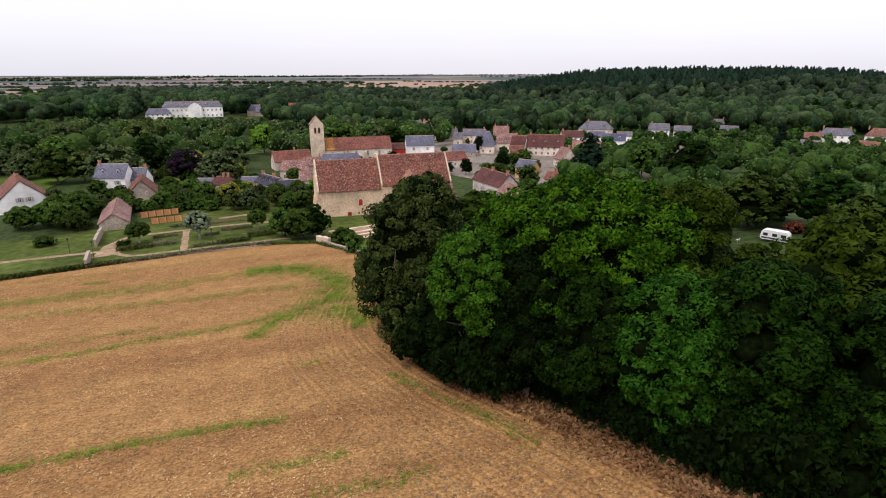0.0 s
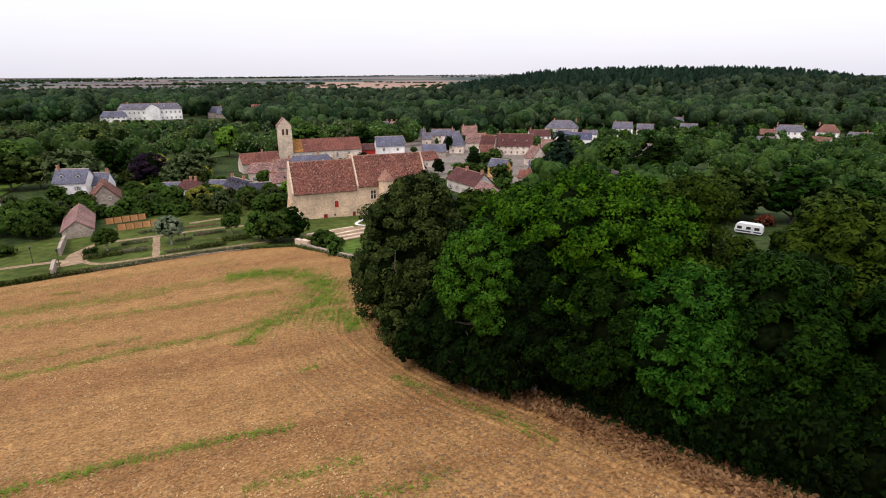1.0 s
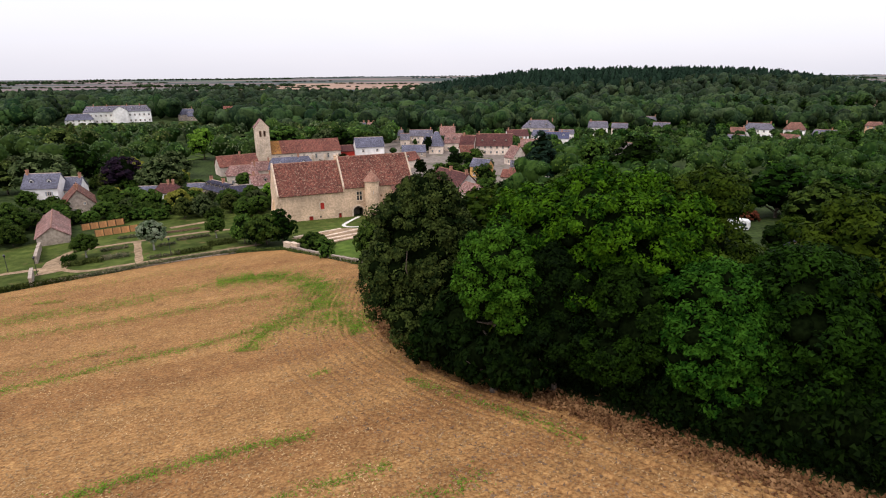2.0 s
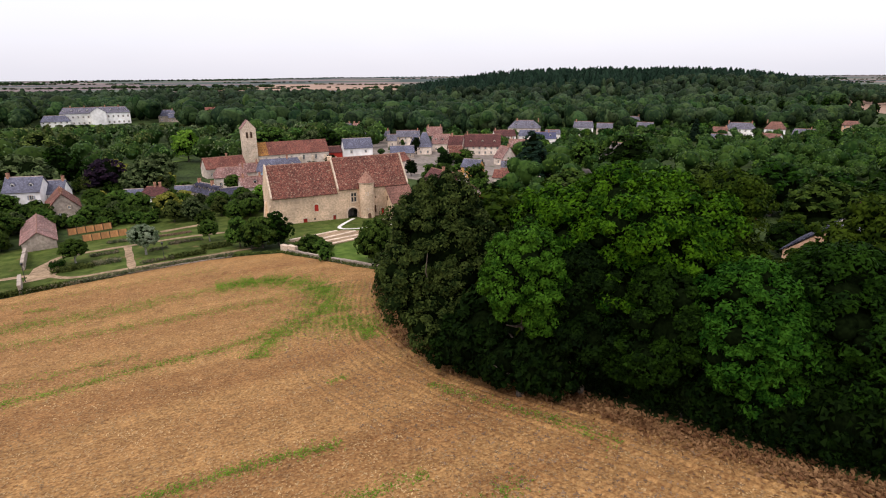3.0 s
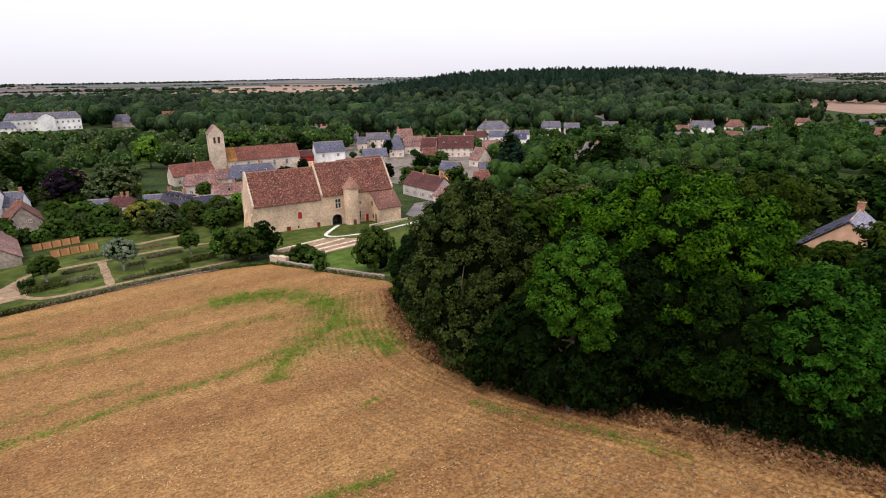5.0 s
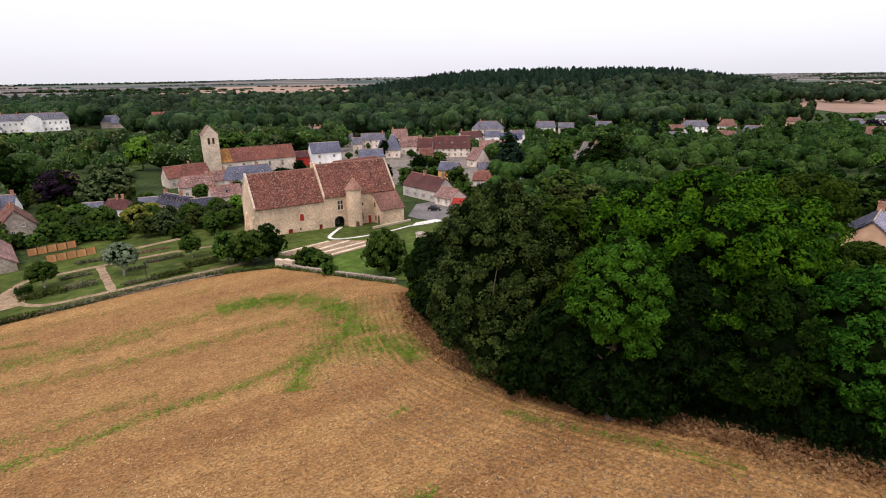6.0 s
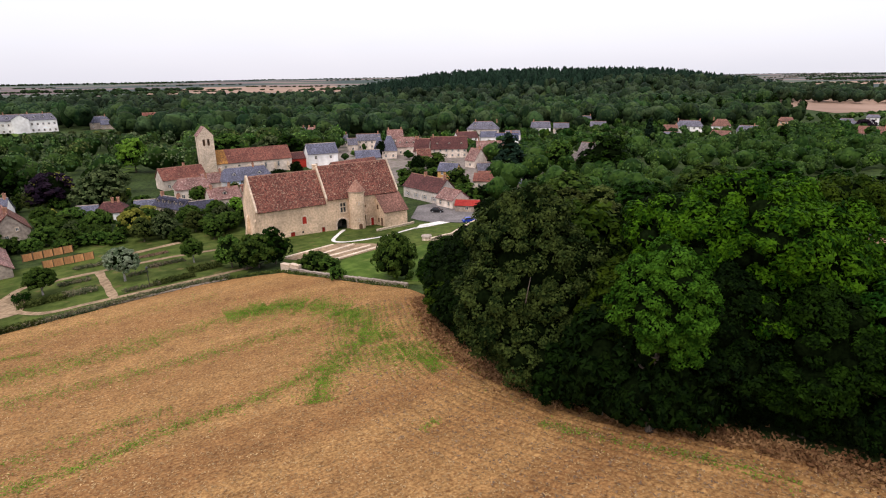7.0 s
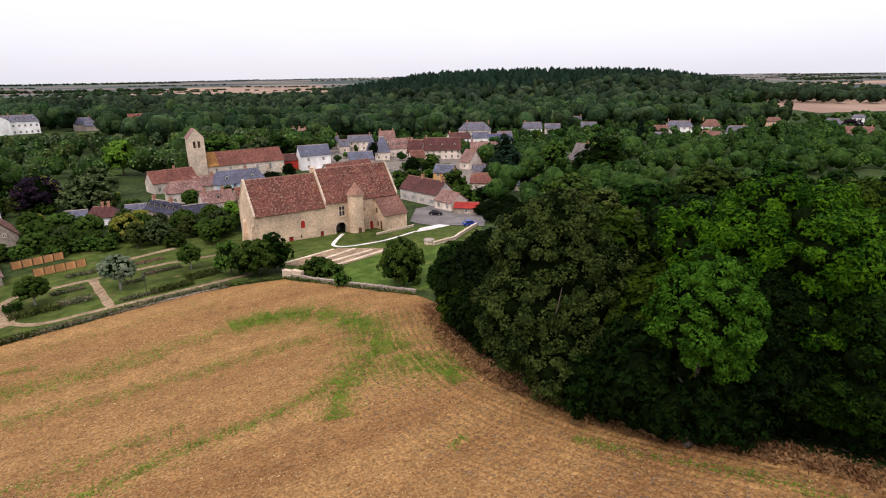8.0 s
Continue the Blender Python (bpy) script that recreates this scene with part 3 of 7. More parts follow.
def house(x, y, turn, L, W, he, hr, walls, roof, label, hip=0.0, chimneys=(), cols=3, storeys=2, shut=None, door=0, gable_win=(), base=None, name="house", group="houses of the village", dormers=0, doormat=None):
    """A house with its ridge along its own x; its front looks along -y. he, hr: heights of eaves and ridge."""
    z = gh(x, y) if base is None else base
    root = thing(name, pose(x, y, z - 0.05, 0, 0, turn), label, "house", group)
    hx, hy, t = L / 2, W / 2, 0.35
    ww, wh = min(1.0, L / (cols * 2.2 + 0.1)), 1.35
    holes, wins = [], []
    sh = he / storeys
    for s in range(storeys):
        for c in range(cols):
            cx = -hx + L * (c + 0.5) / cols
            if s == 0 and door and c == door - 1:
                holes.append((cx - 0.5, cx + 0.5, 0.0, 2.1))
                continue
            zz = s * sh + min(0.9, sh * 0.33)
            hh = min(wh, sh * 0.52)
            holes.append((cx - ww / 2, cx + ww / 2, zz, zz + hh))
            wins.append((cx, zz, hh))
    bm = bmesh.new()
    wall_with_holes(bm, -hx, hx, -1.2, he, -hy, -hy + t, holes)
    part("front_wall", bm, walls, root)
    bm = bmesh.new()
    box(bm, -hx, hx, hy - t, hy, -1.2, he)
    part("back_wall", bm, walls, root)
    top = hr - 0.1
    for s in (-1, 1):
        bm = bmesh.new()
        xa, xb = (-hx, -hx + t) if s < 0 else (hx - t, hx)
        if hip:
            box(bm, xa, xb, -hy + t, hy - t, -1.2, he)
        else:
            prism(bm, [(-hy + t, -1.2), (hy - t, -1.2), (hy - t, he), (0, top), (-hy + t, he)], "x", xa, xb)
        part("gable_wall", bm, walls, root)
    for cx, zz, hh in wins:
        window(root, cx, zz, ww, hh, -hy, shut)
    for side, off, zz, w, h in gable_win:
        w_ob = window(root, off, zz, w, h, 0, shut)
        w_ob.matrix_local = pose(side * hx, 0, 0, 0, 0, 90 * side) @ pose(0, -0.165, 0)
    if door:
        cx = -hx + L * (door - 0.5) / cols
        bm = bmesh.new()
        box(bm, cx - 0.5, cx + 0.5, -hy + 0.12, -hy + 0.18, 0, 2.1)
        part("door", bm, doormat or BROWNWOOD, root)
    o, ov = 0.35, 0.25
    k = (hr - he) / hy
    ez = he - k * o
    rx = hx + ov - (hip * hx if hip else 0)
    for s, nm in ((-1, "roof_slope"), (1, "roof_slope")):
        slab((-hx - ov, s * (hy + o), ez), (hx + ov, s * (hy + o), ez), (rx, 0, hr), (-rx, 0, hr), 0.16, nm, roof, root)
    if hip:
        for s in (-1, 1):
            slab((s * (hx + ov), -hy - o, ez), (s * (hx + ov), hy + o, ez), (s * rx, 0.02, hr), (s * rx, -0.02, hr), 0.16, "hip_slope", roof, root)
    bm = bmesh.new()
    prism(bm, [(-0.16, hr + 0.02), (0.16, hr + 0.02), (0.07, hr + 0.3), (-0.07, hr + 0.3)], "x", -rx, rx)
    part("ridge_cap", bm, RIDGE if roof not in (SLATE, SLATE_DARK) else GREYWALL, root)
    for c in chimneys:
        cx = c * (hx - 0.45)
        bm = bmesh.new()
        box(bm, cx - 0.32, cx + 0.32, -0.5, 0.5, hr - 0.9, hr + 1.3)
        box(bm, cx - 0.4, cx + 0.4, -0.58, 0.58, hr + 1.3, hr + 1.45)
        ch = part("chimney", bm, BRICK, root)
        bm = bmesh.new()
        tube(bm, cx, -0.2, hr + 1.45, hr + 1.8, 0.12, 0.09, 8)
        tube(bm, cx, 0.22, hr + 1.45, hr + 1.75, 0.12, 0.09, 8)
        part("chimney_pot", bm, TILE_RED, ch)
    for d in range(dormers):
        cx = -hx + L * (d + 0.5) / dormers
        yy = -hy * 0.62
        zb = he + (hr - he) * 0.25
        bm = bmesh.new()
        prism(bm, [(cx - 0.6, zb), (cx + 0.6, zb), (cx + 0.6, zb + 1.2), (cx, zb + 1.75), (cx - 0.6, zb + 1.2)], "y", yy - 0.15, yy + hy * 0.42)
        dm = part("dormer", bm, walls, root)
        bm = bmesh.new()
        box(bm, cx - 0.38, cx + 0.38, yy - 0.18, yy - 0.152, zb + 0.2, zb + 1.15)
        part("pane", bm, GLASS, dm)
        for s in (-1, 1):
            slab((cx + s * 0.8, yy - 0.3, zb + 1.03), (cx + s * 0.8, yy + hy * 0.5, zb + 1.03), (cx, yy + hy * 0.5, zb + 1.8), (cx, yy - 0.3, zb + 1.8), 0.08, "dormer_roof", roof, dm)
    return root


# ---- ground, field, paths ----
def sheet(name, material, xs, ys, lift=0.0):
    X, Y = np.meshgrid(xs, ys)
    V = np.stack([X, Y, gz(X, Y) + lift], -1).reshape(-1, 3)
    nx, ny = len(xs), len(ys)
    i = np.arange(nx * ny).reshape(ny, nx)
    F = np.stack([i[:-1, :-1], i[:-1, 1:], i[1:, 1:], i[1:, :-1]], -1).reshape(-1, 4)
    return raw(name, V, F, material)


def spaced(lo, hi, near_lo, near_hi, step, grow=1.18):
    out = list(np.arange(near_lo, near_hi + 0.1, step))
    s = step
    while out[-1] < hi:
        s *= grow
        out.append(out[-1] + s)
    s = step
    while out[0] > lo:
        s *= grow
        out.insert(0, out[0] - s)
    return np.array(out)


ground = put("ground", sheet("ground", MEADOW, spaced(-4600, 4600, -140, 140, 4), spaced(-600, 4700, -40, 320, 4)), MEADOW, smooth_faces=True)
tagged(ground, "green meadow land that turns to far crop fields", "ground", kind="structure")

from mathutils.geometry import delaunay_2d_cdt


def inside(px, py, poly):
    """Which points lie in a polygon."""
    c = np.zeros(np.shape(px), bool)
    n = len(poly)
    for i in range(n):
        (x1, y1), (x2, y2) = poly[i], poly[(i + 1) % n]
        if y1 != y2:
            c ^= ((y1 > py) != (y2 > py)) & (px < (x2 - x1) * (py - y1) / (y2 - y1) + x1)
    return c


def patch(name, poly, material, step, lift, label, category, jitter=0.0, kind="structure"):
    """A sheet on the ground with an outline of its own."""
    edge = []
    for (x1, y1), (x2, y2) in zip(poly, poly[1:] + poly[:1]):
        n = max(1, int(math.hypot(x2 - x1, y2 - y1) / step))
        edge += [(x1 + (x2 - x1) * i / n, y1 + (y2 - y1) * i / n) for i in range(n)]
    rnd = random.Random(len(name))
    edge = [(x + rnd.uniform(-jitter, jitter), y + rnd.uniform(-jitter, jitter)) for x, y in edge]
    ax, ay = np.array(edge).T
    X, Y = np.meshgrid(np.arange(ax.min() + step / 2, ax.max(), step), np.arange(ay.min() + step / 2, ay.max(), step))
    X, Y = X.ravel(), Y.ravel()
    k = inside(X, Y, edge)
    pts = [Vector(p) for p in edge] + [Vector((a, b)) for a, b in zip(X[k], Y[k])]
    v, _, f, *_ = delaunay_2d_cdt(pts, [(i, (i + 1) % len(edge)) for i in range(len(edge))], [], 1, 1e-4)
    V = np.array([(p.x, p.y, 0) for p in v])
    V[:, 2] = gz(V[:, 0], V[:, 1]) + lift
    ob = put(name, raw(name, V, [t for t in f if len(t) == 3], material), material, smooth_faces=True)
    return tagged(ob, label, category, kind=kind)


WOOD_EDGE = [(-8, 101), (-9, 87), (-8.2, 76), (-5.4, 68), (-1.2, 61), (5, 53), (10.4, 47.5), (14.8, 42), (18.3, 37.6), (22, 33.4), (33, 22), (52, 2)]
FIELD_EDGE = [(-200, 80), (-110, 98), (-94, 104), (-80.5, 111.4), (-65.5, 119.3), (-50, 126.8), (-42, 128), (-33.5, 128.3), (-27, 122.4), (-20.9, 116.6), (-10, 105.8)] + WOOD_EDGE + [(60, -60), (-200, -60)]
patch("stubble_field", FIELD_EDGE, FIELD, 1.6, 0.10, "harvested field of red-brown soil and straw stubble", "field", jitter=0.25)


def ribbon(name, pts, width, material, lift, label, category, parent=None, thick=0.0):
    """A path: a smooth strip of the ground along a line."""
    P = []
    n = len(pts)
    for i in range(n - 1):
        p0, p1, p2, p3 = (np.array(pts[max(0, min(n - 1, k))], float) for k in (i - 1, i, i + 1, i + 2))
        m = max(3, int(np.linalg.norm(p2 - p1) / 1.5))
        for t in np.arange(m) / m:
            P.append(0.5 * ((2 * p1) + (p2 - p0) * t + (2 * p0 - 5 * p1 + 4 * p2 - p3) * t * t + (3 * p1 - p0 - 3 * p2 + p3) * t**3))
    P.append(np.array(pts[-1], float))
    P = np.array(P)
    D = np.gradient(P, axis=0)
    D /= np.linalg.norm(D, axis=1)[:, None] + 1e-9
    Nn = np.stack([-D[:, 1], D[:, 0]], 1)
    w = width * (1 + 0.10 * np.sin(np.arange(len(P)) * 1.3))
    rows = [P + Nn * (w * k)[:, None] for k in (-0.5, 0.0, 0.5)]
    V = np.concatenate([np.c_[r, gz(r[:, 0], r[:, 1]) + lift] for r in rows])
    q = len(P)
    F = [(r * q + i, r * q + i + 1, (r + 1) * q + i + 1, (r + 1) * q + i) for r in range(2) for i in range(q - 1)]
    ob = put(name, raw(name, V, F, material), material, smooth_faces=True)
    return tagged(ob, label, category, kind="structure")


# public garden west of the manor
patch("garden_lawn", [(-94, 107), (-80, 114), (-65, 121.5), (-50, 129), (-41, 131), (-38, 145), (-44, 160), (-62, 168), (-80, 160), (-100, 149), (-108, 139), (-120, 134), (-120, 106)], LAWN, 2.5, 0.08, "mown lawn of the public garden", "lawn")
G = "garden paths of pale gravel"
for pts, w in (([(-120, 112), (-105, 117.8), (-94.6, 121.9), (-83, 126)], 1.9), ([(-84, 125.5), (-76, 121), (-69, 123.4), (-64.5, 125.2), (-55.4, 128.8), (-45.5, 133.2), (-40, 135.5)], 1.5), ([(-83.5, 126), (-86, 132), (-86.5, 138), (-81.5, 141.4), (-73, 145.6), (-59.5, 152.2), (-46, 156)], 1.6), ([(-73.6, 144.4), (-65, 125)], 1.7), ([(-70.5, 158.5), (-60.8, 166)], 1.9)):
    ribbon("garden_path", pts, w, GRAVEL, 0.12, "pale gravel path through the garden lawn", "path")
patch("gravel_place", [(-84.5, 119.5), (-80, 122.5), (-81.5, 128), (-84, 134), (-87.5, 136), (-88, 130), (-86, 124)], GRAVEL, 1.2, 0.14, "worn gravel where the garden paths meet", "path")

# manor forecourt
patch("manor_lawn", [(-31, 131), (-27, 125), (-21, 119), (-12, 110.5), (-2, 104), (14, 128), (20, 158), (8, 168), (-6, 172), (-20, 167.5), (-38, 160.5), (-37, 148)], LAWN, 2.5, 0.07, "dull green lawn before the manor", "lawn")
patch("fresh_lawn", [(-24.5, 123.5), (-12, 112), (-3, 107), (6, 122), (12, 140), (4, 139.5), (-3, 137.5), (-9, 141), (-20, 133)], PASTURE, 2.0, 0.11, "fresh green lawn above the field wall", "lawn")
patch("asphalt_road", [(3.5, 176), (9, 167), (12, 166), (21, 158), (26, 170), (30, 186), (18, 196), (9, 192)], ASPHALT, 2.0, 0.12, "grey asphalt lane beside the manor", "road")
ribbon("stone_path", [(-17.6, 166.4), (-20.6, 157), (-21.2, 152.5), (-18.5, 150.2), (-12.5, 151), (-6.5, 153.5), (2, 160.5)], 1.05, WHITESTONE, 0.14, "white stone path to the arched gateway", "path")
patch("stone_paving", [(1.5, 159), (6, 160.5), (13, 164.5), (10.5, 168), (4, 164.5)], WHITESTONE, 1.2, 0.15, "white stone paving at the lane", "paving")
patch("gravel_terrace", [(-33.5, 139.6), (-26.8, 134.2), (-22.2, 132.4), (-7.6, 141.6), (-12, 145.4), (-20.5, 149.4)], GRAVEL, 1.6, 0.13, "worn gravel terrace between the stone kerbs", "paving")
for a, b in (((-33.0, 140.8), (-21.6, 148.0)), ((-27.2, 138.3), (-16.6, 146.2)), ((-26.4, 135.2), (-12.8, 143.2)), ((-22.4, 133.6), (-8.4, 142.4))):
    bm = bmesh.new()
    L = math.hypot(b[0] - a[0], b[1] - a[1])
    box(bm, 0, L, -0.38, 0.38, -0.6, 0.28)
    bmesh.ops.bevel(bm, geom=bm.edges[:], offset=0.05, segments=1)
    mz = (gh(*a) + gh(*b)) / 2
    ob = part("stone_kerb", bm, DRESSED)
    ob.matrix_world = pose(a[0], a[1], mz + 0.05, 0, 0, math.degrees(math.atan2(b[1] - a[1], b[0] - a[0])))
    tagged(ob, "long low white stone terrace kerb set in the lawn", "kerb", "stone kerbs of the forecourt")
patch("kitchen_garden", [(-62, 168), (-44, 160), (-42, 175), (-58, 190), (-100, 172), (-80, 161)], LAWN, 3, 0.05, "rough green garden plots behind the fence", "garden")

YARD = mat("village_yards", (0.13, 0.105, 0.085), (0.24, 0.20, 0.165), scale=0.5, rough=0.95, bump=0.3, wear=((0.05, 0.065, 0.02), 0.12, 0.55))
patch("village_yards", [(-12, 250), (24, 214), (58, 222), (112, 248), (128, 330), (118, 400), (-36, 420), (-36, 330)], YARD, 5.0, 0.06, "beige lanes and yards between the village houses", "yard")
# far stubble fields and pastures
for nm, m_, x0, x1, y0, y1 in (("far_field", FARFIELD, 480, 900, 460, 640), ("far_field", FARFIELD, -420, 120, 1500, 2300), ("far_field", FARFIELD, -1400, -640, 1000, 1150), ("pasture", PASTURE, 125, 230, 150, 186), ("pasture", PASTURE, -262, -205, 425, 462), ("pasture", PASTURE, -126, -104, 292, 322), ("pasture", PASTURE, -250, -150, 180, 230), ("far_field", FARFIELD, 900, 2200, 1250, 1600)):
    patch(nm, [(x0, y0), (x1, y0 + 12), (x1 - 15, y1), (x0 + 20, y1 - 10)], m_, max(6, (x1 - x0) / 24), 0.35, "far field of pale stubble" if m_ is FARFIELD else "bright green pasture between trees", "field")

# ---- the manor ----
MT = 19.2
manor = thing("manor_house", pose(-40.3, 160.0, -4.0, 0, 0, MT), "long medieval manor of ochre rubble with steep mottled tile roofs", "manor")
ML, MW = 42.0, 13.0


def arch_poly(cx, w, h, z=0.0, n=8):
    r = w / 2
    return [(cx - r, z), (cx + r, z)] + [(cx + r * math.cos(math.pi * i / n), z + h - r + r * math.sin(math.pi * i / n)) for i in range(n + 1)]


def manor_wall(x0, x1, he, holes, y0=0.0):
    bm = bmesh.new()
    wall_with_holes(bm, x0, x1, -1.5, he, y0, y0 + 0.9, holes)
    return part("front_wall", bm, RUBBLE, manor)


# openings: x from, to, z from, to
LH = [(8.7, 9.9, 0.0, 1.9), (17.6, 18.5, 0.1, 1.95), (12.2, 13.4, 3.7, 5.7), (11.9, 12.4, 1.1, 1.8)]
RH = [(22.2, 25.4, -0.2, 3.6), (23.5, 25.1, 5.4, 8.0), (30.6, 31.3, 1.3, 3.6), (32.8, 33.8, 0.1, 2.5), (31.0, 31.4, 5.8, 6.5)]
manor_wall(0.0, 19.6, 8.7, LH)
manor_wall(19.6, ML, 9.6, RH)
bm = bmesh.new()
box(bm, 0, 19.6, MW - 0.9, MW, -1.5, 8.7)
box(bm, 19.6, ML, MW - 0.9, MW, -1.5, 9.6)
part("back_wall", bm, RUBBLE, manor)
for x0, x1, he, hr, up in ((-0.05, 0.4, 8.7, 17.0, 0.3), (19.35, 19.75, 9.6, 17.9, 0.25), (ML - 0.35, ML + 0.05, 9.6, 17.8, 0.3)):
    bm = bmesh.new()
    prism(bm, [(0.02, -1.5), (MW - 0.02, -1.5), (MW - 0.02, he + 0.1), (MW / 2, hr), (0.02, he + 0.1)], "x", x0 + 0.05, x1 - 0.05)
    part("gable_wall", bm, RUBBLE, manor)
    # pale coping along the raised gable, stone after stone
    n = 14
    for s in (0, 1):
        for i in range(n):
            a, b = i / n, (i + 1) / n - 0.008
            ya, yb = (a * MW / 2 - 0.25, b * MW / 2 - 0.25) if s == 0 else (MW - a * MW / 2 + 0.25, MW - b * MW / 2 + 0.25)
            za, zb = he + (hr - he) * a, he + (hr - he) * b
            bm = bmesh.new()
            prism(bm, [(ya, za), (yb, zb), (yb, zb + up + 0.25), (ya, za + up + 0.25)], "x", x0, x1)
            part("coping_stone", bm, DRESSED, manor)


def course_slab(x0, x1, y_eave, z_eave, y_ridge, z_ridge):
    slab((x0, y_eave, z_eave), (x1, y_eave, z_eave), (x1, y_ridge, z_ridge), (x0, y_ridge, z_ridge), 0.22, "roof_slope", TILE, manor)


course_slab(0.45, 19.3, -0.35, 8.35, MW / 2, 16.9)
course_slab(0.45, 19.3, MW + 0.35, 8.35, MW / 2, 16.9)
course_slab(19.8, ML - 0.4, -0.35, 9.2, MW / 2, 17.8)
course_slab(19.8, ML - 0.4, MW + 0.35, 9.2, MW / 2, 17.8)
for x0, x1, z in ((0.75, 19.3, 16.95), (20.0, ML - 0.75, 17.85)):
    bm = bmesh.new()
    n = int((x1 - x0) / 0.5)
    for i in range(n):
        a = x0 + (x1 - x0) * i / n
        prism(bm, [(MW / 2 - 0.2, z), (MW / 2 + 0.2, z), (MW / 2 + 0.08, z + 0.28), (MW / 2 - 0.08, z + 0.28)], "x", a, a + (x1 - x0) / n * 0.96)
    part("ridge_tiles", bm, RIDGE, manor)
# chimney at the middle gable
bm = bmesh.new()
box(bm, 18.9, 20.1, MW / 2 + 0.2, MW / 2 + 1.3, 15.0, 18.3)
box(bm, 18.8, 20.2, MW / 2 + 0.1, MW / 2 + 1.4, 18.3, 18.5)
part("chimney", bm, RUBBLE, manor)
# left gable buttress
bm = bmesh.new()
prism(bm, [(-1.5, -1.5), (0.0, -1.5), (0.0, 6.6), (-0.5, 6.0), (-0.9, 3.2)], "y", 0.2, 1.5)
part("buttress", bm, RUBBLE, manor)
bm = bmesh.new()
prism(bm, [(-1.5, -1.5), (0.0, -1.5), (0.0, 6.6), (-0.5, 6.0), (-0.9, 3.2)], "y", 7.5, 8.8)
part("buttress", bm, RUBBLE, manor)


def leaf_door(x0, x1, z0, z1, y, material):
    bm = bmesh.new()
    n = 4
    for i in range(n):
        box(bm, x0 + (x1 - x0) * i / n + 0.01, x0 + (x1 - x0) * (i + 1) / n - 0.01, y, y + 0.06, z0, z1)
    d = part("door", bm, material, manor)
    bm = bmesh.new()
    box(bm, x0 - 0.18, x0, -0.05, 0.3, z0, z1 + 0.2)
    box(bm, x1, x1 + 0.18, -0.05, 0.3, z0, z1 + 0.2)
    box(bm, x0, x1, -0.05, 0.3, z1, z1 + 0.2)
    part("door_surround", bm, DRESSED, d)
    return d


leaf_door(8.7, 9.9, 0.0, 1.9, 0.3, REDPAINT)
leaf_door(17.6, 18.5, 0.1, 1.95, 0.3, REDPAINT)
leaf_door(32.8, 33.8, 0.1, 2.5, 0.35, REDPAINT)
leaf_door(30.6, 31.3, 1.3, 3.6, 0.5, BROWNWOOD)
# red arched shutter window
bm = bmesh.new()
prism(bm, arch_poly(12.8, 1.2, 2.25, 3.6), "y", 0.12, 0.2)
w_ = part("shutter_window", bm, REDPAINT, manor, "red painted arched window shutter")
bm = bmesh.new()
box(bm, 12.0, 12.2, -0.06, 0.25, 3.5, 5.5)
box(bm, 13.4, 13.6, -0.06, 0.25, 3.5, 5.5)
box(bm, 12.0, 13.6, -0.08, 0.25, 3.3, 3.5)
for i in range(7):
    a = math.pi * (i + 0.5) / 7
    c = Vector((12.8 + 0.72 * math.cos(a), 0, 5.3 + 0.72 * math.sin(a)))
    box(bm, c.x - 0.17, c.x + 0.17, -0.06, 0.25, c.z - 0.14, c.z + 0.14)
part("stone_surround", bm, DRESSED, w_)
# small slits
bm = bmesh.new()
box(bm, 11.9, 12.4, 0.3, 0.34, 1.1, 1.8)
part("window_pane", bm, GLASS, manor)
# mullioned cross window
bm = bmesh.new()
box(bm, 23.2, 23.5, -0.06, 0.3, 5.1, 8.3)
box(bm, 25.1, 25.4, -0.06, 0.3, 5.1, 8.3)
box(bm, 23.5, 25.1, -0.06, 0.3, 8.0, 8.3)
box(bm, 23.4, 25.2, -0.12, 0.3, 5.1, 5.4)
box(bm, 24.2, 24.4, 0.0, 0.3, 5.4, 8.0)
box(bm, 23.5, 25.1, 0.0, 0.3, 6.8, 7.0)
w_ = part("cross_window", bm, DRESSED, manor, "pale stone cross-mullioned window")
for x0, x1 in ((23.5, 24.2), (24.4, 25.1)):
    for z0, z1 in ((5.4, 6.8), (7.0, 8.0)):
        bm = bmesh.new()
        box(bm, x0, x1, 0.2, 0.24, z0, z1)
        part("pane", bm, GLASS, w_)
# gateway arch: voussoirs round a dark passage with an iron-bound gate standing open
gate = part("gateway", (lambda b: (prism(b, [(22.2, 3.7), (22.2, 2.0)] + [(23.8 + 1.6 * math.cos(math.pi - math.pi * i / 10), 2.0 + 1.6 * math.sin(math.pi - math.pi * i / 10)) for i in range(1, 10)] + [(25.4, 2.0), (25.4, 3.7)], "y", 0.05, 0.85), b)[1])(bmesh.new()), RUBBLE, manor)
for i in range(13):
    a = math.pi * (i + 0.5) / 13
    bm = bmesh.new()
    c, s_ = math.cos(a), math.sin(a)
    da = math.pi / 13 * 0.48
    prism(bm, [(23.8 + r * math.cos(a + k), 2.0 + r * math.sin(a + k)) for r, k in ((1.6, -da), (2.05, -da), (2.05, da), (1.6, da))], "y", -0.07, 0.4)
    part("voussoir", bm, DRESSED, gate)
for s in (-1, 1):
    bm = bmesh.new()
    box(bm, 23.8 + s * 1.6 - (0.4 if s < 0 else 0), 23.8 + s * 1.6 + (0.4 if s > 0 else 0), -0.07, 0.4, -0.4, 1.95)
    part("jamb", bm, DRESSED, gate)
bm = bmesh.new()
box(bm, 22.2, 25.4, 4.4, 4.5, -0.3, 3.4)
part("inner_wall", bm, GREYWALL, gate)
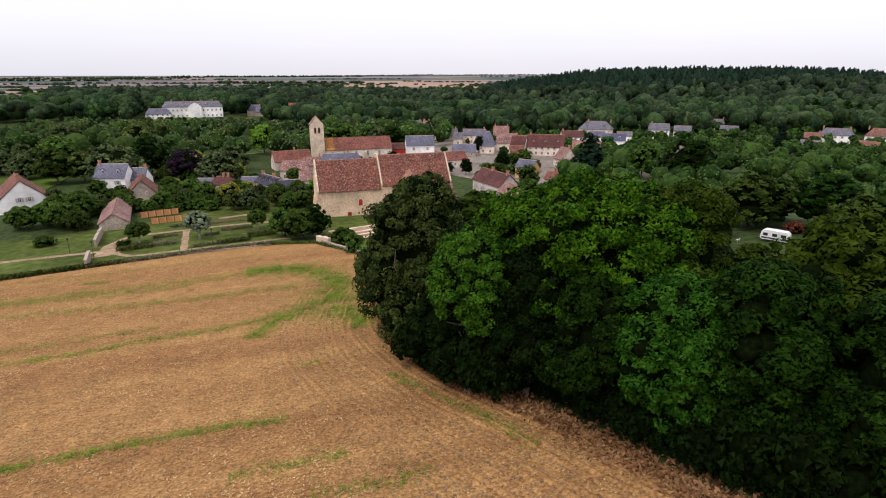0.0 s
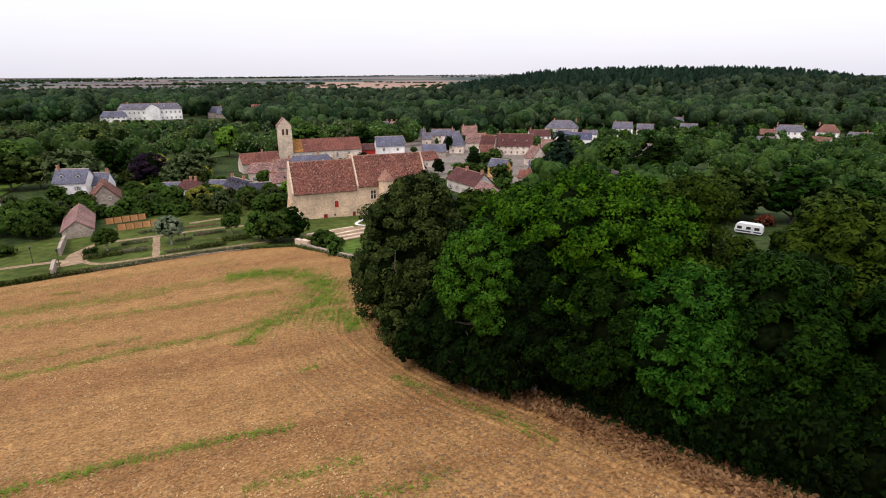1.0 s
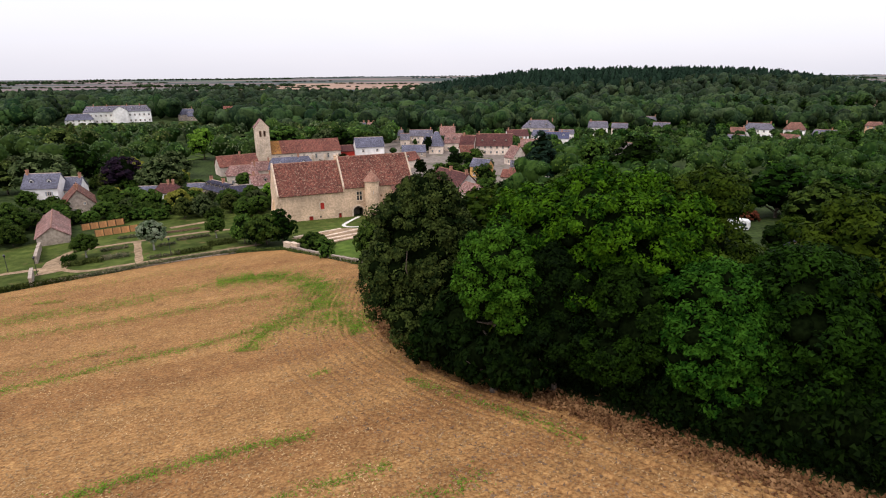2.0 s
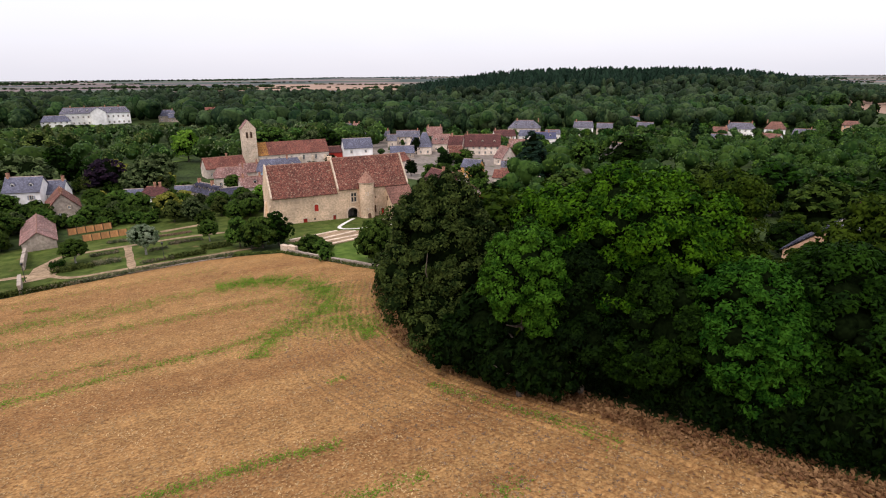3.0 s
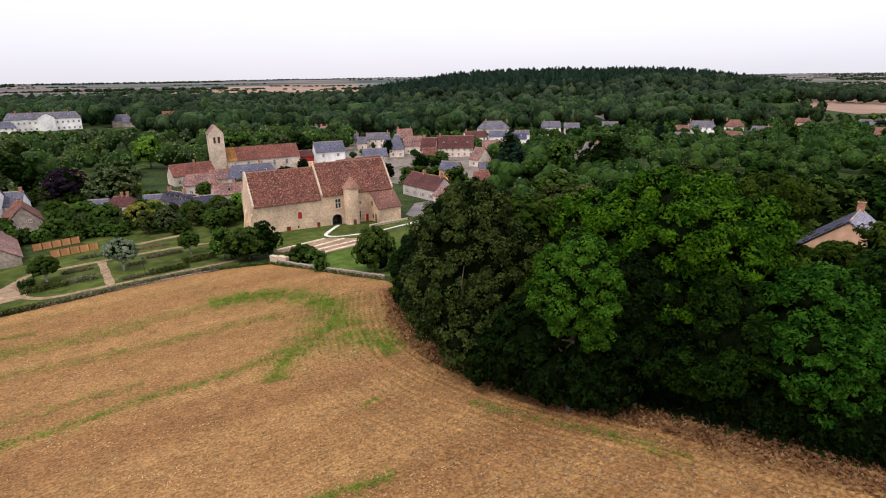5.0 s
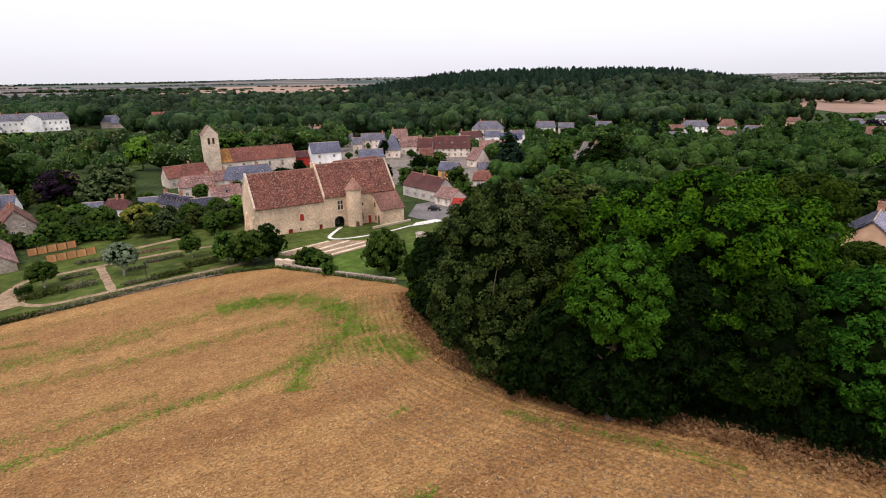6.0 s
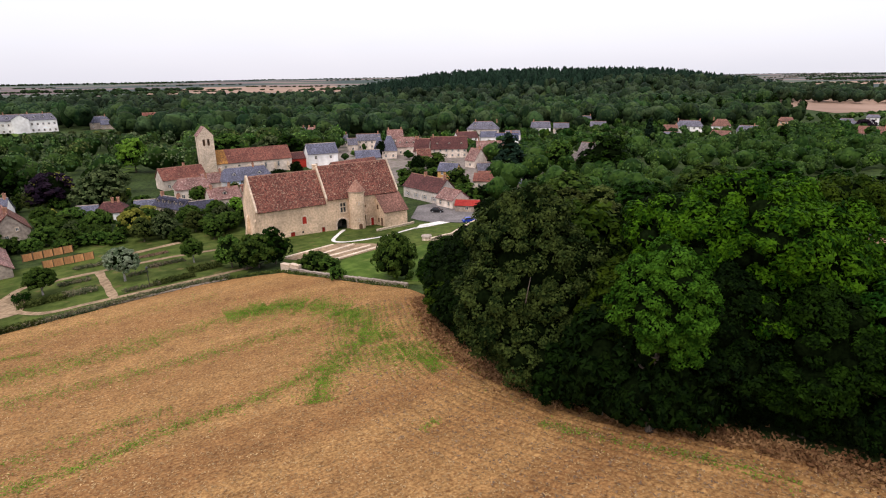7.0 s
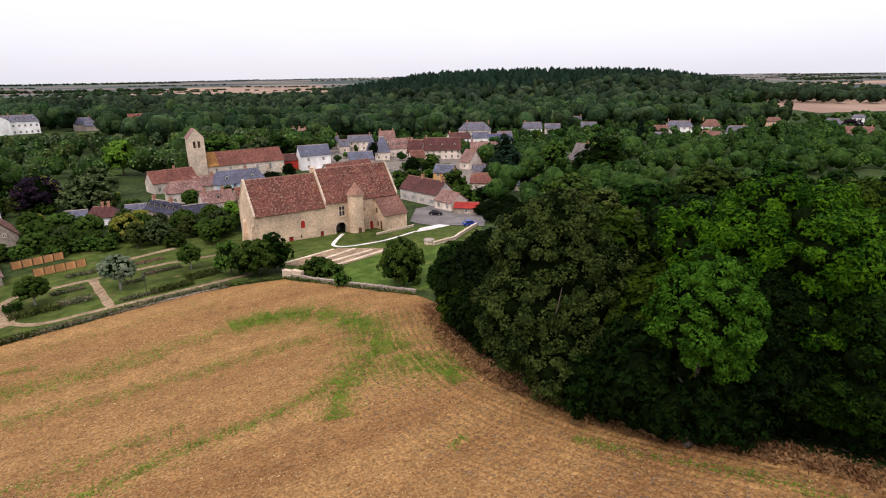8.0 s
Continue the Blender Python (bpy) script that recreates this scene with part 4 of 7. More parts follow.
for s in (-1, 1):
    bm = bmesh.new()
    for i in range(6):
        tube(bm, 23.8 + s * (0.25 + i * 0.24), 0.75, -0.1, 2.3 + 0.5 * math.cos(i * 0.3), 0.025, 0.025, 6)
    box(bm, 23.8 + s * 0.8 - 0.65, 23.8 + s * 0.8 + 0.65, 0.72, 0.78, 1.1, 1.2)
    part("gate_leaf", bm, BLACKIRON, gate)

# stair turret
TX, TY, TR = 28.0, -1.3, 2.2
bm = bmesh.new()
tube(bm, TX, TY, -1.5, 11.1, TR, TR, 28)
tur = part("stair_turret", bm, RUBBLE, manor, "round stair turret of pale ochre stone", smooth_faces=False)
bm = bmesh.new()
tube(bm, TX, TY, 11.1, 11.35, TR + 0.18, TR + 0.22, 28)
part("cornice", bm, DRESSED, tur)
bm = bmesh.new()
tube(bm, TX, TY, 11.35, 14.6, TR + 0.35, 0.05, 28)
part("cone_roof", bm, RIDGE, tur)
for z, w, h in ((7.7, 0.7, 0.8), (2.9, 0.6, 0.7)):
    a = window(tur, 0, 0, w, h, 0, None)
    a.matrix_local = pose(TX - 0.65, TY - 2.17, z, 0, 0, -17)
bm = bmesh.new()
prism(bm, arch_poly(0, 1.0, 2.3, 0), "y", -0.06, 0.3)
d = part("turret_door", bm, BROWNWOOD, tur)
d.matrix_local = pose(TX - 0.1, TY - TR, -0.1)

# lean-to at the east end
LX0, LX1, LY = 34.6, 42.0, -5.4
bm = bmesh.new()
wall_with_holes(bm, LX0, LX1, -1.5, 4.9, LY, LY + 0.4, [])
ln = part("lean_to", bm, RUBBLE, manor, "lean-to of ochre rubble under faded tiles")
for x0 in (LX0, LX1 - 0.4):
    bm = bmesh.new()
    prism(bm, [(LY + 0.4, -1.5), (0, -1.5), (0, 8.8), (LY + 0.4, 4.95)], "x", x0, x0 + 0.4)
    part("side_wall", bm, RUBBLE, ln)
slab((LX0 - 0.3, LY - 0.4, 4.7), (LX1 + 0.3, LY - 0.4, 4.7), (LX1 + 0.3, 0.0, 9.15), (LX0 - 0.3, 0.0, 9.15), 0.16, "roof_slope", TILE_BROWN, ln)
for y0, z0, w, h in ((-3.6, 0.3, 1.0, 2.6), (-1.2, 5.0, 0.9, 1.4), (-1.6, 1.2, 0.8, 1.3)):
    bm = bmesh.new()
    box(bm, LX0 - 0.06, LX0 - 0.005, y0 - w / 2, y0 + w / 2, z0, z0 + h)
    part("shutter", bm, BROWNWOOD, ln)

# ---- the church ----
church = thing("church", pose(-64.9, 275.6, -4.0, 0, 0, 20), "stone village church with a slim gabled bell tower", "church")
NL, NW, NE, NR = 34.0, 11.0, 5.9, 11.2
bm = bmesh.new()
wall_with_holes(bm, 0.0, NL, -1.0, NE, 0, 0.7, [(3 + i * 6.0, 3.9 + i * 6.0, 2.4, 4.6) for i in range(5)])
part("nave_wall", bm, LIMEWASH, church)
for i in range(5):
    window(church, 3.45 + i * 6.0, 2.4, 0.9, 2.2, 0, None)
bm = bmesh.new()
box(bm, 0, NL, NW - 0.7, NW, -1, NE)
part("north_wall", bm, LIMEWASH, church)
for x0 in (0.0, NL - 0.7):
    bm = bmesh.new()
    prism(bm, [(0.7, -1), (NW - 0.7, -1), (NW - 0.7, NE), (NW / 2, NR), (0.7, NE)], "x", x0, x0 + 0.7)
    part("gable_wall", bm, LIMEWASH, church)
for y0, y1 in ((-0.4, NW / 2), (NW + 0.4, NW / 2)):
    slab((4.6, y0, NE - 0.35), (NL + 0.2, y0, NE - 0.35), (NL + 0.2, y1, NR + 0.05), (4.6, y1, NR + 0.05), 0.2, "roof_slope", TILE_RED, church)
    slab((-0.2, y0, NE - 0.35), (4.6, y0, NE - 0.35), (4.6, y1, NR + 0.05), (-0.2, y1, NR + 0.05), 0.2, "lichened_roof", TILE_LICHEN, church, "orange lichened tile slope")
for i in range(6):
    bm = bmesh.new()
    box(bm, 0.6 + i * 6.2, 1.4 + i * 6.2, -1.0, 0, -1, 4.2)
    part("buttress", bm, DRESSED, church)
tw = part("bell_tower", (lambda b: (wall_with_holes(b, -6.6, -0.3, -1, 18.6, -0.6, 0.2, [(-4.9, -3.9, 14.2, 17.0), (-3.0, -2.0, 14.2, 17.0)]), b)[1])(bmesh.new()), DRESSED, church, "slim square tower of pale stone")
bm = bmesh.new()
box(bm, -6.6, -0.3, 4.9, 5.7, -1, 18.6)
part("tower_back", bm, DRESSED, tw)
for x0 in (-6.6, -1.1):
    bm = bmesh.new()
    box(bm, x0, x0 + 0.8, 0.2, 4.9, -1, 18.6)
    part("tower_side", bm, DRESSED, tw)
bm = bmesh.new()
prism(bm, [(-6.6, 18.6), (-0.3, 18.6), (-3.45, 22.3)], "y", -0.6, 0.1)
prism(bm, [(-6.6, 18.6), (-0.3, 18.6), (-3.45, 22.3)], "y", 5.0, 5.7)
part("tower_gable", bm, DRESSED, tw)
for s in (-1, 1):
    slab((-3.45 + s * 3.5, -0.5, 18.3), (-3.45 + s * 3.5, 5.6, 18.3), (-3.45, 5.6, 22.3), (-3.45, -0.5, 22.3), 0.15, "tower_roof", TILE_PINK, tw)
bm = bmesh.new()
for cx in (-4.4, -2.5):
    for k in range(6):
        box(bm, cx - 0.48, cx + 0.48, 0.05, 0.12, 14.3 + k * 0.45, 14.55 + k * 0.45)
part("louvres", bm, BROWNWOOD, tw)

# ---- houses of the village ----
house(-141, 172, -48, 18, 13.5, 4.8, 10.8, WHITEWALL, TILE, "white rendered gabled house with a tiled roof", chimneys=(0.3, 0.9), cols=4, gable_win=((1, -3.0, 0.9, 1.0, 1.4), (1, -1.0, 4.2, 0.9, 1.3), (1, 1.6, 4.2, 0.9, 1.3), (1, 2.8, 0.9, 1.2, 1.6)), base=-4.2, shut=GREYSHUT)
house(-122.5, 194, 4, 10.5, 8, 7.2, 11.2, WHITEWALL, SLATE, "tall white house under a blue slate roof", chimneys=(-0.95,), cols=2, door=0, shut=GREYSHUT, dormers=2, base=-3.8)
house(-116.2, 198, 6, 7, 7, 5.6, 9.2, WHITEWALL, SLATE, "white wing under a blue slate roof", chimneys=(0.95,), cols=2, base=-3.8)
house(-108.5, 186, -62, 15, 8.5, 3.6, 7.9, GREYWALL, TILE, "old stone cottage with a brown tiled gable roof", chimneys=(0.6,), cols=3, storeys=1, gable_win=((1, -1.2, 1.0, 0.9, 1.2), (1, 1.4, 3.2, 0.7, 0.9)), base=-3.6)
house(-100.4, 156.4, -62, 24, 7.2, 2.3, 4.7, GREYWALL, TILE_PINK, "low stone outbuilding under mottled pink tiles", cols=3, storeys=1, base=-3.6, group="outbuildings")
house(-87, 203, 6, 9, 7.5, 2.7, 5.2, WHITEWALL, TILE_MAROON, "small white bungalow under a maroon hipped roof", hip=0.55, chimneys=(0.1, 0.5), cols=3, storeys=1, door=2)
house(-95, 206, 6, 6, 5, 2.4, 3.9, GREYWALL, SLATE, "slate-roofed shed beside the bungalow", cols=1, storeys=1, group="outbuildings")
house(-79, 209, 6, 6, 5, 2.4, 4.2, GREYWALL, SLATE, "grey shed with a shallow slate roof", cols=1, storeys=1, group="outbuildings")
house(-68.5, 203, -45, 15, 6.5, 3.0, 5.6, GREYWALL, SLATE_DARK, "long low row under dark slates with dormers", cols=5, storeys=1, dormers=5, chimneys=(-0.9, 0.3))
house(-59.5, 196, 20, 7, 7, 3.0, 5.4, GREYWALL, SLATE_DARK, "stone house with a dark slate roof", cols=2, storeys=1)
house(-76.5, 256, 30, 17, 9, 4.2, 8.2, LIMEWASH, TILE_RED, "cream house with a long red tiled roof", chimneys=(0.2,), cols=4, storeys=1, door=2)
house(-68, 231, 18, 12, 9, 4.2, 7.4, LIMEWASH, TILE_PINK, "cream cottage with faded tiles", chimneys=(0.9,), cols=3, storeys=1, hip=0.3)
house(-55, 211, 22, 10, 8, 3.6, 6.6, LIMEWASH, TILE_PINK, "stone cottage with faded tiles and small windows", chimneys=(-0.8, 0.5), cols=3, storeys=1, dormers=1)
house(-45.5, 215, 20, 8, 8, 3.8, 6.8, LIMEWASH, TILE, "brown-tiled cottage against the manor", chimneys=(0.2,), cols=2, storeys=1)
house(-50, 241, 17, 19, 9.5, 4.9, 9.0, WHITEWALL, SLATE, "white house with a wide slate roof and pale blue shutters", chimneys=(0.35,), cols=4, storeys=2, shut=BLUESHUT, hip=0.25, dormers=2)
house(-62, 240, 17, 8, 7, 4.4, 7.4, LIMEWASH, TILE_PINK, "narrow house under faded tiles", chimneys=(0.8,), cols=2, storeys=1)
house(-19, 293, 12, 14.5, 9, 7.0, 11.2, WHITEWALL, SLATE, "tall white house with a blue slate roof", cols=2, storeys=2, dormers=0, shut=None, chimneys=())
house(-31, 296, 12, 9, 8, 4.5, 7.0, REDPAINT, TILE_MAROON, "dark red timber barn", cols=1, storeys=1, group="outbuildings")
house(-6, 262, 30, 23, 9, 3.6, 6.8, LIMEWASH, TILE_RED, "long low house with red tiles and two brick dormers", cols=5, storeys=1, dormers=2)
house(95.8, 388.9, -19, 22.0, 11, 6.5, 11.1, GREYSTONE, SLATE_GREY, "large old house with a grey mansard slate roof and dormers", hip=0.45, chimneys=(-0.5, 0.9), cols=6, storeys=2, dormers=2)
house(88.9, 356.2, -11, 10.7, 8, 4.5, 7.6, WHITEWALL, SLATE, "white house with a blue slate roof", hip=0.15, chimneys=(), cols=3, storeys=1, dormers=0)
house(95.0, 339.2, -15, 13.5, 9, 4.5, 7.8, WHITEWALL, SLATE_BLUE, "white house with dark blue slates and small dormers", hip=0, chimneys=(0.4,), cols=4, storeys=1, dormers=2)
house(108.8, 365.7, -10, 9.3, 8, 4.2, 6.5, WHITEWALL, SLATE_GREY, "pale house with grey slates", hip=0, chimneys=(), cols=2, storeys=1, dormers=0)
house(137.8, 386.1, -20, 13.4, 9, 6.2, 9.9, WHITEWALL, SLATE_GREY, "white village house with grey slates and a tall chimney", hip=0.1, chimneys=(-0.8,), cols=4, storeys=2, dormers=0)
house(154.1, 387.1, -24, 10.8, 9, 5.4, 8.3, LIMEWASH, SLATE_GREY, "cream house with grey slates", hip=0, chimneys=(), cols=3, storeys=2, dormers=0)
house(193.3, 432.4, -28, 17.0, 9, 5.2, 9.1, WHITEWALL, SLATE_GREY, "white house with grey slates and two chimneys", hip=0.15, chimneys=(-0.95, 0.9), cols=5, storeys=2, dormers=0)
house(195.1, 407.8, -30, 11.6, 8, 3.2, 6.5, WHITEWALL, SLATE_GREY, "low white house with grey slates", hip=0, chimneys=(), cols=3, storeys=1, dormers=0)
house(49.2, 305.1, -11, 19.4, 10, 5.0, 10.7, LIMEWASH, TILE_MAROON, "large cream house under a maroon tiled roof", hip=0, chimneys=(-0.9,), cols=6, storeys=2, dormers=3)
house(71.4, 348.0, 1, 13.1, 9, 5.4, 8.6, WHITEWALL, TILE_MAROON, "white gabled house under maroon tiles", hip=0, chimneys=(-0.9,), cols=4, storeys=2, dormers=0)
house(68.3, 292.4, -13, 14.1, 9, 4.2, 8.9, LIMEWASH, TILE_PINK, "long cream house under mottled pink tiles", hip=0, chimneys=(-0.9,), cols=4, storeys=1, dormers=0)
house(53.0, 267.5, -58, 6.0, 9, 3.6, 8.6, LIMEWASH, TILE_PINK, "cream gabled barn under faded tiles", hip=0, chimneys=(0.9,), cols=1, storeys=1, dormers=0)
house(34.9, 305.2, -25, 7.9, 9, 4.2, 10.1, LIMEWASH, TILE_MAROON, "narrow house under maroon tiles", hip=0, chimneys=(-0.7,), cols=2, storeys=1, dormers=0)
house(31.9, 290.5, 1, 7.1, 7, 3.4, 6.5, LIMEWASH, TILE, "low outhouse under brown tiles", hip=0, chimneys=(), cols=2, storeys=1, dormers=0)
house(105.2, 255.1, -57, 7.2, 11, 3.6, 10.6, GREYWALL, SLATE_STONE, "stone house with a tall steep grey roof and a dormer", hip=0.1, chimneys=(0.95,), cols=2, storeys=1, dormers=1)
house(87.3, 257.0, -46, 6.0, 8, 3.2, 6.6, GREYWALL, TILE_RED, "small barn under dark red tiles", hip=0, chimneys=(), cols=1, storeys=1, dormers=0)
house(48.2, 237.8, -11, 7.5, 7, 3.4, 6.1, GREYWALL, SLATE_GREY, "low stone cottage with grey slates", hip=0, chimneys=(), cols=2, storeys=1, dormers=0)
house(41.3, 216.5, -25, 9.0, 8, 3.2, 5.5, LIMEWASH, TILE_RED, "small cottage under red tiles with a chimney", hip=0, chimneys=(0.8,), cols=2, storeys=1, dormers=0)
house(47.2, 227.4, -24, 10.6, 6, 2.4, 4.2, GREYWALL, TILE_RED, "low stone outhouse under red tiles", hip=0, chimneys=(), cols=3, storeys=1, dormers=0)
house(129.2, 543.1, -52, 6.0, 9, 4, 9.6, LIMEWASH, TILE_BROWN, "barn roof showing among the woods", hip=0, chimneys=(), cols=1, storeys=1, dormers=0)
house(-28.1, 402.2, 20, 6.0, 8, 5, 10.1, WHITEWALL, SLATE, "white house with blue slates", hip=0, chimneys=(0.8,), cols=1, storeys=2, dormers=0)
house(-20.8, 393.6, -43, 6.0, 9, 5, 10.7, LIMEWASH, TILE_PINK, "gabled cream house with patched pink tiles", hip=0, chimneys=(-0.9, 0.9), cols=1, storeys=2, dormers=0)
house(-10.2, 459.8, -43, 6.0, 9, 5, 12.0, LIMEWASH, SLATE_GREY, "tall narrow house with steep grey slates", hip=0, chimneys=(-0.9,), cols=1, storeys=2, dormers=0)
house(-17.2, 378.7, 2, 7.8, 8, 3.6, 6.4, WHITEWALL, SLATE_GREY, "low house with dark slates", hip=0, chimneys=(), cols=2, storeys=1, dormers=0)
house(-6.1, 375.2, -8, 13.6, 9, 3.8, 7.3, LIMEWASH, SLATE_GREY, "long house with dark slates", hip=0, chimneys=(0.9,), cols=4, storeys=1, dormers=0)
house(1.1, 349.4, 1, 5.5, 8, 4, 7.2, LIMEWASH, SLATE_GREY, "small house with grey slates", hip=0, chimneys=(), cols=1, storeys=1, dormers=0)
house(11.7, 357.0, -3, 14.3, 9, 5.4, 8.7, LIMEWASH, SLATE_GREY, "cream two-storey house with grey slates", hip=0, chimneys=(0.9,), cols=4, storeys=2, dormers=0)
house(13.3, 318.7, -8, 5.3, 8, 5, 10.6, LIMEWASH, SLATE, "turret house with a steep blue slate roof", hip=0.9, chimneys=(), cols=1, storeys=1, dormers=0)
house(18.0, 313.0, -9, 7.8, 10, 4.6, 11.6, LIMEWASH, SLATE, "house with a tall steep pavilion roof of blue slates", hip=0.8, chimneys=(), cols=2, storeys=1, dormers=0)
house(28.9, 361.1, -4, 9.6, 9, 5.4, 10.2, LIMEWASH, TILE_PINK, "cream house under rose tiles", hip=0, chimneys=(-0.9, 0.9), cols=2, storeys=2, dormers=0)
house(29.2, 324.4, -1, 11.5, 9, 4.6, 9.2, LIMEWASH, TILE_PINK, "cream house with dormers in a rose tiled roof", hip=0.2, chimneys=(), cols=3, storeys=1, dormers=3)
house(38.9, 326.0, -26, 9.0, 9, 4.6, 8.0, WHITEWALL, TILE_MAROON, "white gabled house under maroon tiles", hip=0, chimneys=(-0.9,), cols=2, storeys=1, dormers=0)
house(4.6, 300.7, -1, 12.5, 9, 2.8, 6.0, GREYWALL, SLATE, "low outbuilding with grey-blue slates", hip=0, chimneys=(), cols=3, storeys=1, dormers=0)
house(226.1, 361.8, -30, 8.9, 9, 3.6, 6.5, WHITEWALL, TILE_BROWN, "white house under brown tiles", hip=0, chimneys=(0.9,), cols=2, storeys=1, dormers=0)
house(211.4, 339.4, -37, 9.3, 8, 2.6, 4.3, WHITEWALL, SLATE_GREY, "low pale outbuilding with grey slates", hip=0, chimneys=(), cols=2, storeys=1, dormers=0)
house(239.8, 359.8, -38, 17.6, 10, 5.8, 9.3, WHITEWALL, SLATE_GREY, "large white house with a hipped slate roof", hip=0.3, chimneys=(-0.9, 0.8), cols=5, storeys=2, dormers=0)
house(259.1, 351.1, -41, 12.2, 9, 6, 10.1, WHITEWALL, TILE_BROWN, "tall white house with a hipped brown roof", hip=0.55, chimneys=(-0.9,), cols=3, storeys=2, dormers=0)
house(227.6, 312.5, -65, 11.3, 10, 3.6, 6.8, WHITEWALL, TILE_BROWN, "white gabled bungalow under brown tiles", hip=0, chimneys=(), cols=3, storeys=1, dormers=0)
house(270.5, 337.9, -39, 14.2, 9, 3, 6.5, WHITEWALL, SLATE_GREY, "white bungalow with pale grey slates", hip=0.2, chimneys=(0.5,), cols=4, storeys=1, dormers=0)
house(332.8, 369.9, -42, 10.3, 9, 5.4, 7.8, APRICOT, TILE_BROWN, "apricot rendered two-storey house among trees", hip=0.3, chimneys=(), cols=3, storeys=2, dormers=0)
house(217.7, 267.7, -38, 6.1, 8, 2.8, 4.5, GREYWALL, TILE_RED, "small red-tiled cottage among trees", hip=0, chimneys=(0.9,), cols=1, storeys=1, dormers=0)
house(367.6, 350.0, -50, 11.4, 10, 4, 7.4, WHITEWALL, SLATE_GREY, "house with a steep grey slate roof", hip=0.4, chimneys=(), cols=3, storeys=1, dormers=0)
house(363.4, 336.3, -51, 11.8, 10, 4, 6.3, WHITEWALL, SLATE_GREY, "white hipped house with grey slates", hip=0.3, chimneys=(), cols=3, storeys=1, dormers=0)
house(377.2, 338.0, -52, 7.9, 9, 9, 10.6, WHITEWALL, SLATE_GREY, "plain white three-storey block house", hip=0.3, chimneys=(), cols=2, storeys=3, dormers=0)
house(328.0, 296.9, -52, 15.0, 10, 3.2, 7.2, LIMEWASH, TILE_BROWN, "long low house under dark brown tiles", hip=0, chimneys=(0.9,), cols=4, storeys=1, dormers=0)
# just east of the manor
house(15.5, 203, -62, 19, 8.5, 4.2, 8.0, GREYSTONE, TILE_MAROON, "old stone farmhouse with brown tiles", chimneys=(-0.2, 0.9), cols=4, storeys=1, shut=GREYSHUT)
house(20.5, 189.5, -62, 8, 7.5, 3.0, 5.6, LIMEWASH, TILE_PINK, "small stone annexe with faded tiles", cols=2, storeys=1)
house(31, 234, -35, 8, 6.5, 4.8, 7.6, OCHREWALL, SLATE, "ochre gabled house with a slate roof", cols=2, gable_win=((-1, 0, 1, 0.8, 1.6),))
house(50, 212, -15, 8, 5, 2.4, 3.4, GREYWALL, SLATE, "low shed with a grey roof", cols=1, storeys=1, group="outbuildings")
house(23.5, 181.5, -25, 7.5, 5, 2.2, 3.4, GREYWALL, REDSHEET, "open shed with a bright red sheet roof", cols=1, storeys=1, group="outbuildings")
wood_house = house(59.0, 73.7, 35, 10, 13, 5.4, 10.6, APRICOT, SLATE_DARK, "apricot gabled house under a steep dark slate roof with rooflights", chimneys=(0.9,), cols=3, storeys=1, base=6.4)
# the brighter-lit slope: its light is painted as a paler slate tone
[o for o in wood_house.children if o.name.startswith("roof_slope")][0].data.materials[0] = SLATE_LIT
for rx_, k in ((-4.0, 0.2), (-3.4, 0.42), (-4.2, 0.8), (-3.6, 0.62)):
    bm = bmesh.new()
    box(bm, -0.3, 0.3, -0.45, 0.45, 0.0, 0.08)
    part("rooflight", bm, GLASS, wood_house, m=pose(rx_, 6.5 * k, 10.6 - 5.2 * k + 0.19, -38.7))

# ---- the chateau and farms beyond ----
house(-220.5, 469, 22, 46, 12, 8.6, 12.6, WHITEWALL, SLATE_GREY, "long white country house under slate roofs", hip=0.12, chimneys=(-0.7, -0.3, 0.3, 0.7), dormers=9, cols=14, name="chateau", group="chateau wings")
house(-216.6, 464.4, -68, 6.5, 10, 9.6, 12.6, WHITEWALL, SLATE_GREY, "pedimented white centre of the country house", cols=3, name="chateau", group="chateau wings")
house(-240, 449, 22, 18, 9, 4.2, 8.0, WHITEWALL, SLATE, "low service wing with slate roofs", hip=0.3, cols=5, name="chateau", group="chateau wings")
house(-172, 482, 12, 14, 9, 5, 9, GREYWALL, SLATE, "stone pavilion with a hipped slate roof", hip=0.5, chimneys=(0.5,), cols=3)
house(-166, 480, 12, 10, 8, 3.6, 6.5, GREYWALL, SLATE, "small stone stable with a slate roof", cols=2, storeys=1)
house(-145, 505, 5, 22, 12, 5, 10, LIMEWASH, TILE_RED, "large barn with a red tiled roof", cols=2, storeys=1, name="barn", group="farm buildings")
house(-290, 720, 10, 26, 14, 6, 12, LIMEWASH, TILE_RED, "farm barn with a red roof", cols=3, storeys=1, name="barn", group="farm buildings")
house(-320, 735, 30, 30, 14, 5, 10, LIMEWASH, TILE_PINK, "long farm building with pale roof", cols=3, storeys=1, name="barn", group="farm buildings")


# ---- trees ----
def wobble(P, seed, f):
    """A smooth random value from -1 to 1 for each point."""
    r = np.random.RandomState(seed)
    s = np.zeros(len(P))
    for k in range(5):
        s += np.sin(P @ (r.normal(size=3) * f * (1 + 0.5 * k)) + r.uniform(0, 6.28)) / (1 + 0.4 * k)
    return s / 3.2


def unit(r, n):
    v = r.normal(size=(n, 3))
    return v / np.linalg.norm(v, axis=1)[:, None]


ICO = None


def ico():
    global ICO
    if ICO is None:
        b = bmesh.new()
        bmesh.ops.create_icosphere(b, subdivisions=2, radius=1)
        ICO = np.array([v.co for v in b.verts]), np.array([[v.index for v in f.verts] for f in b.faces])
        b.free()
    return ICO


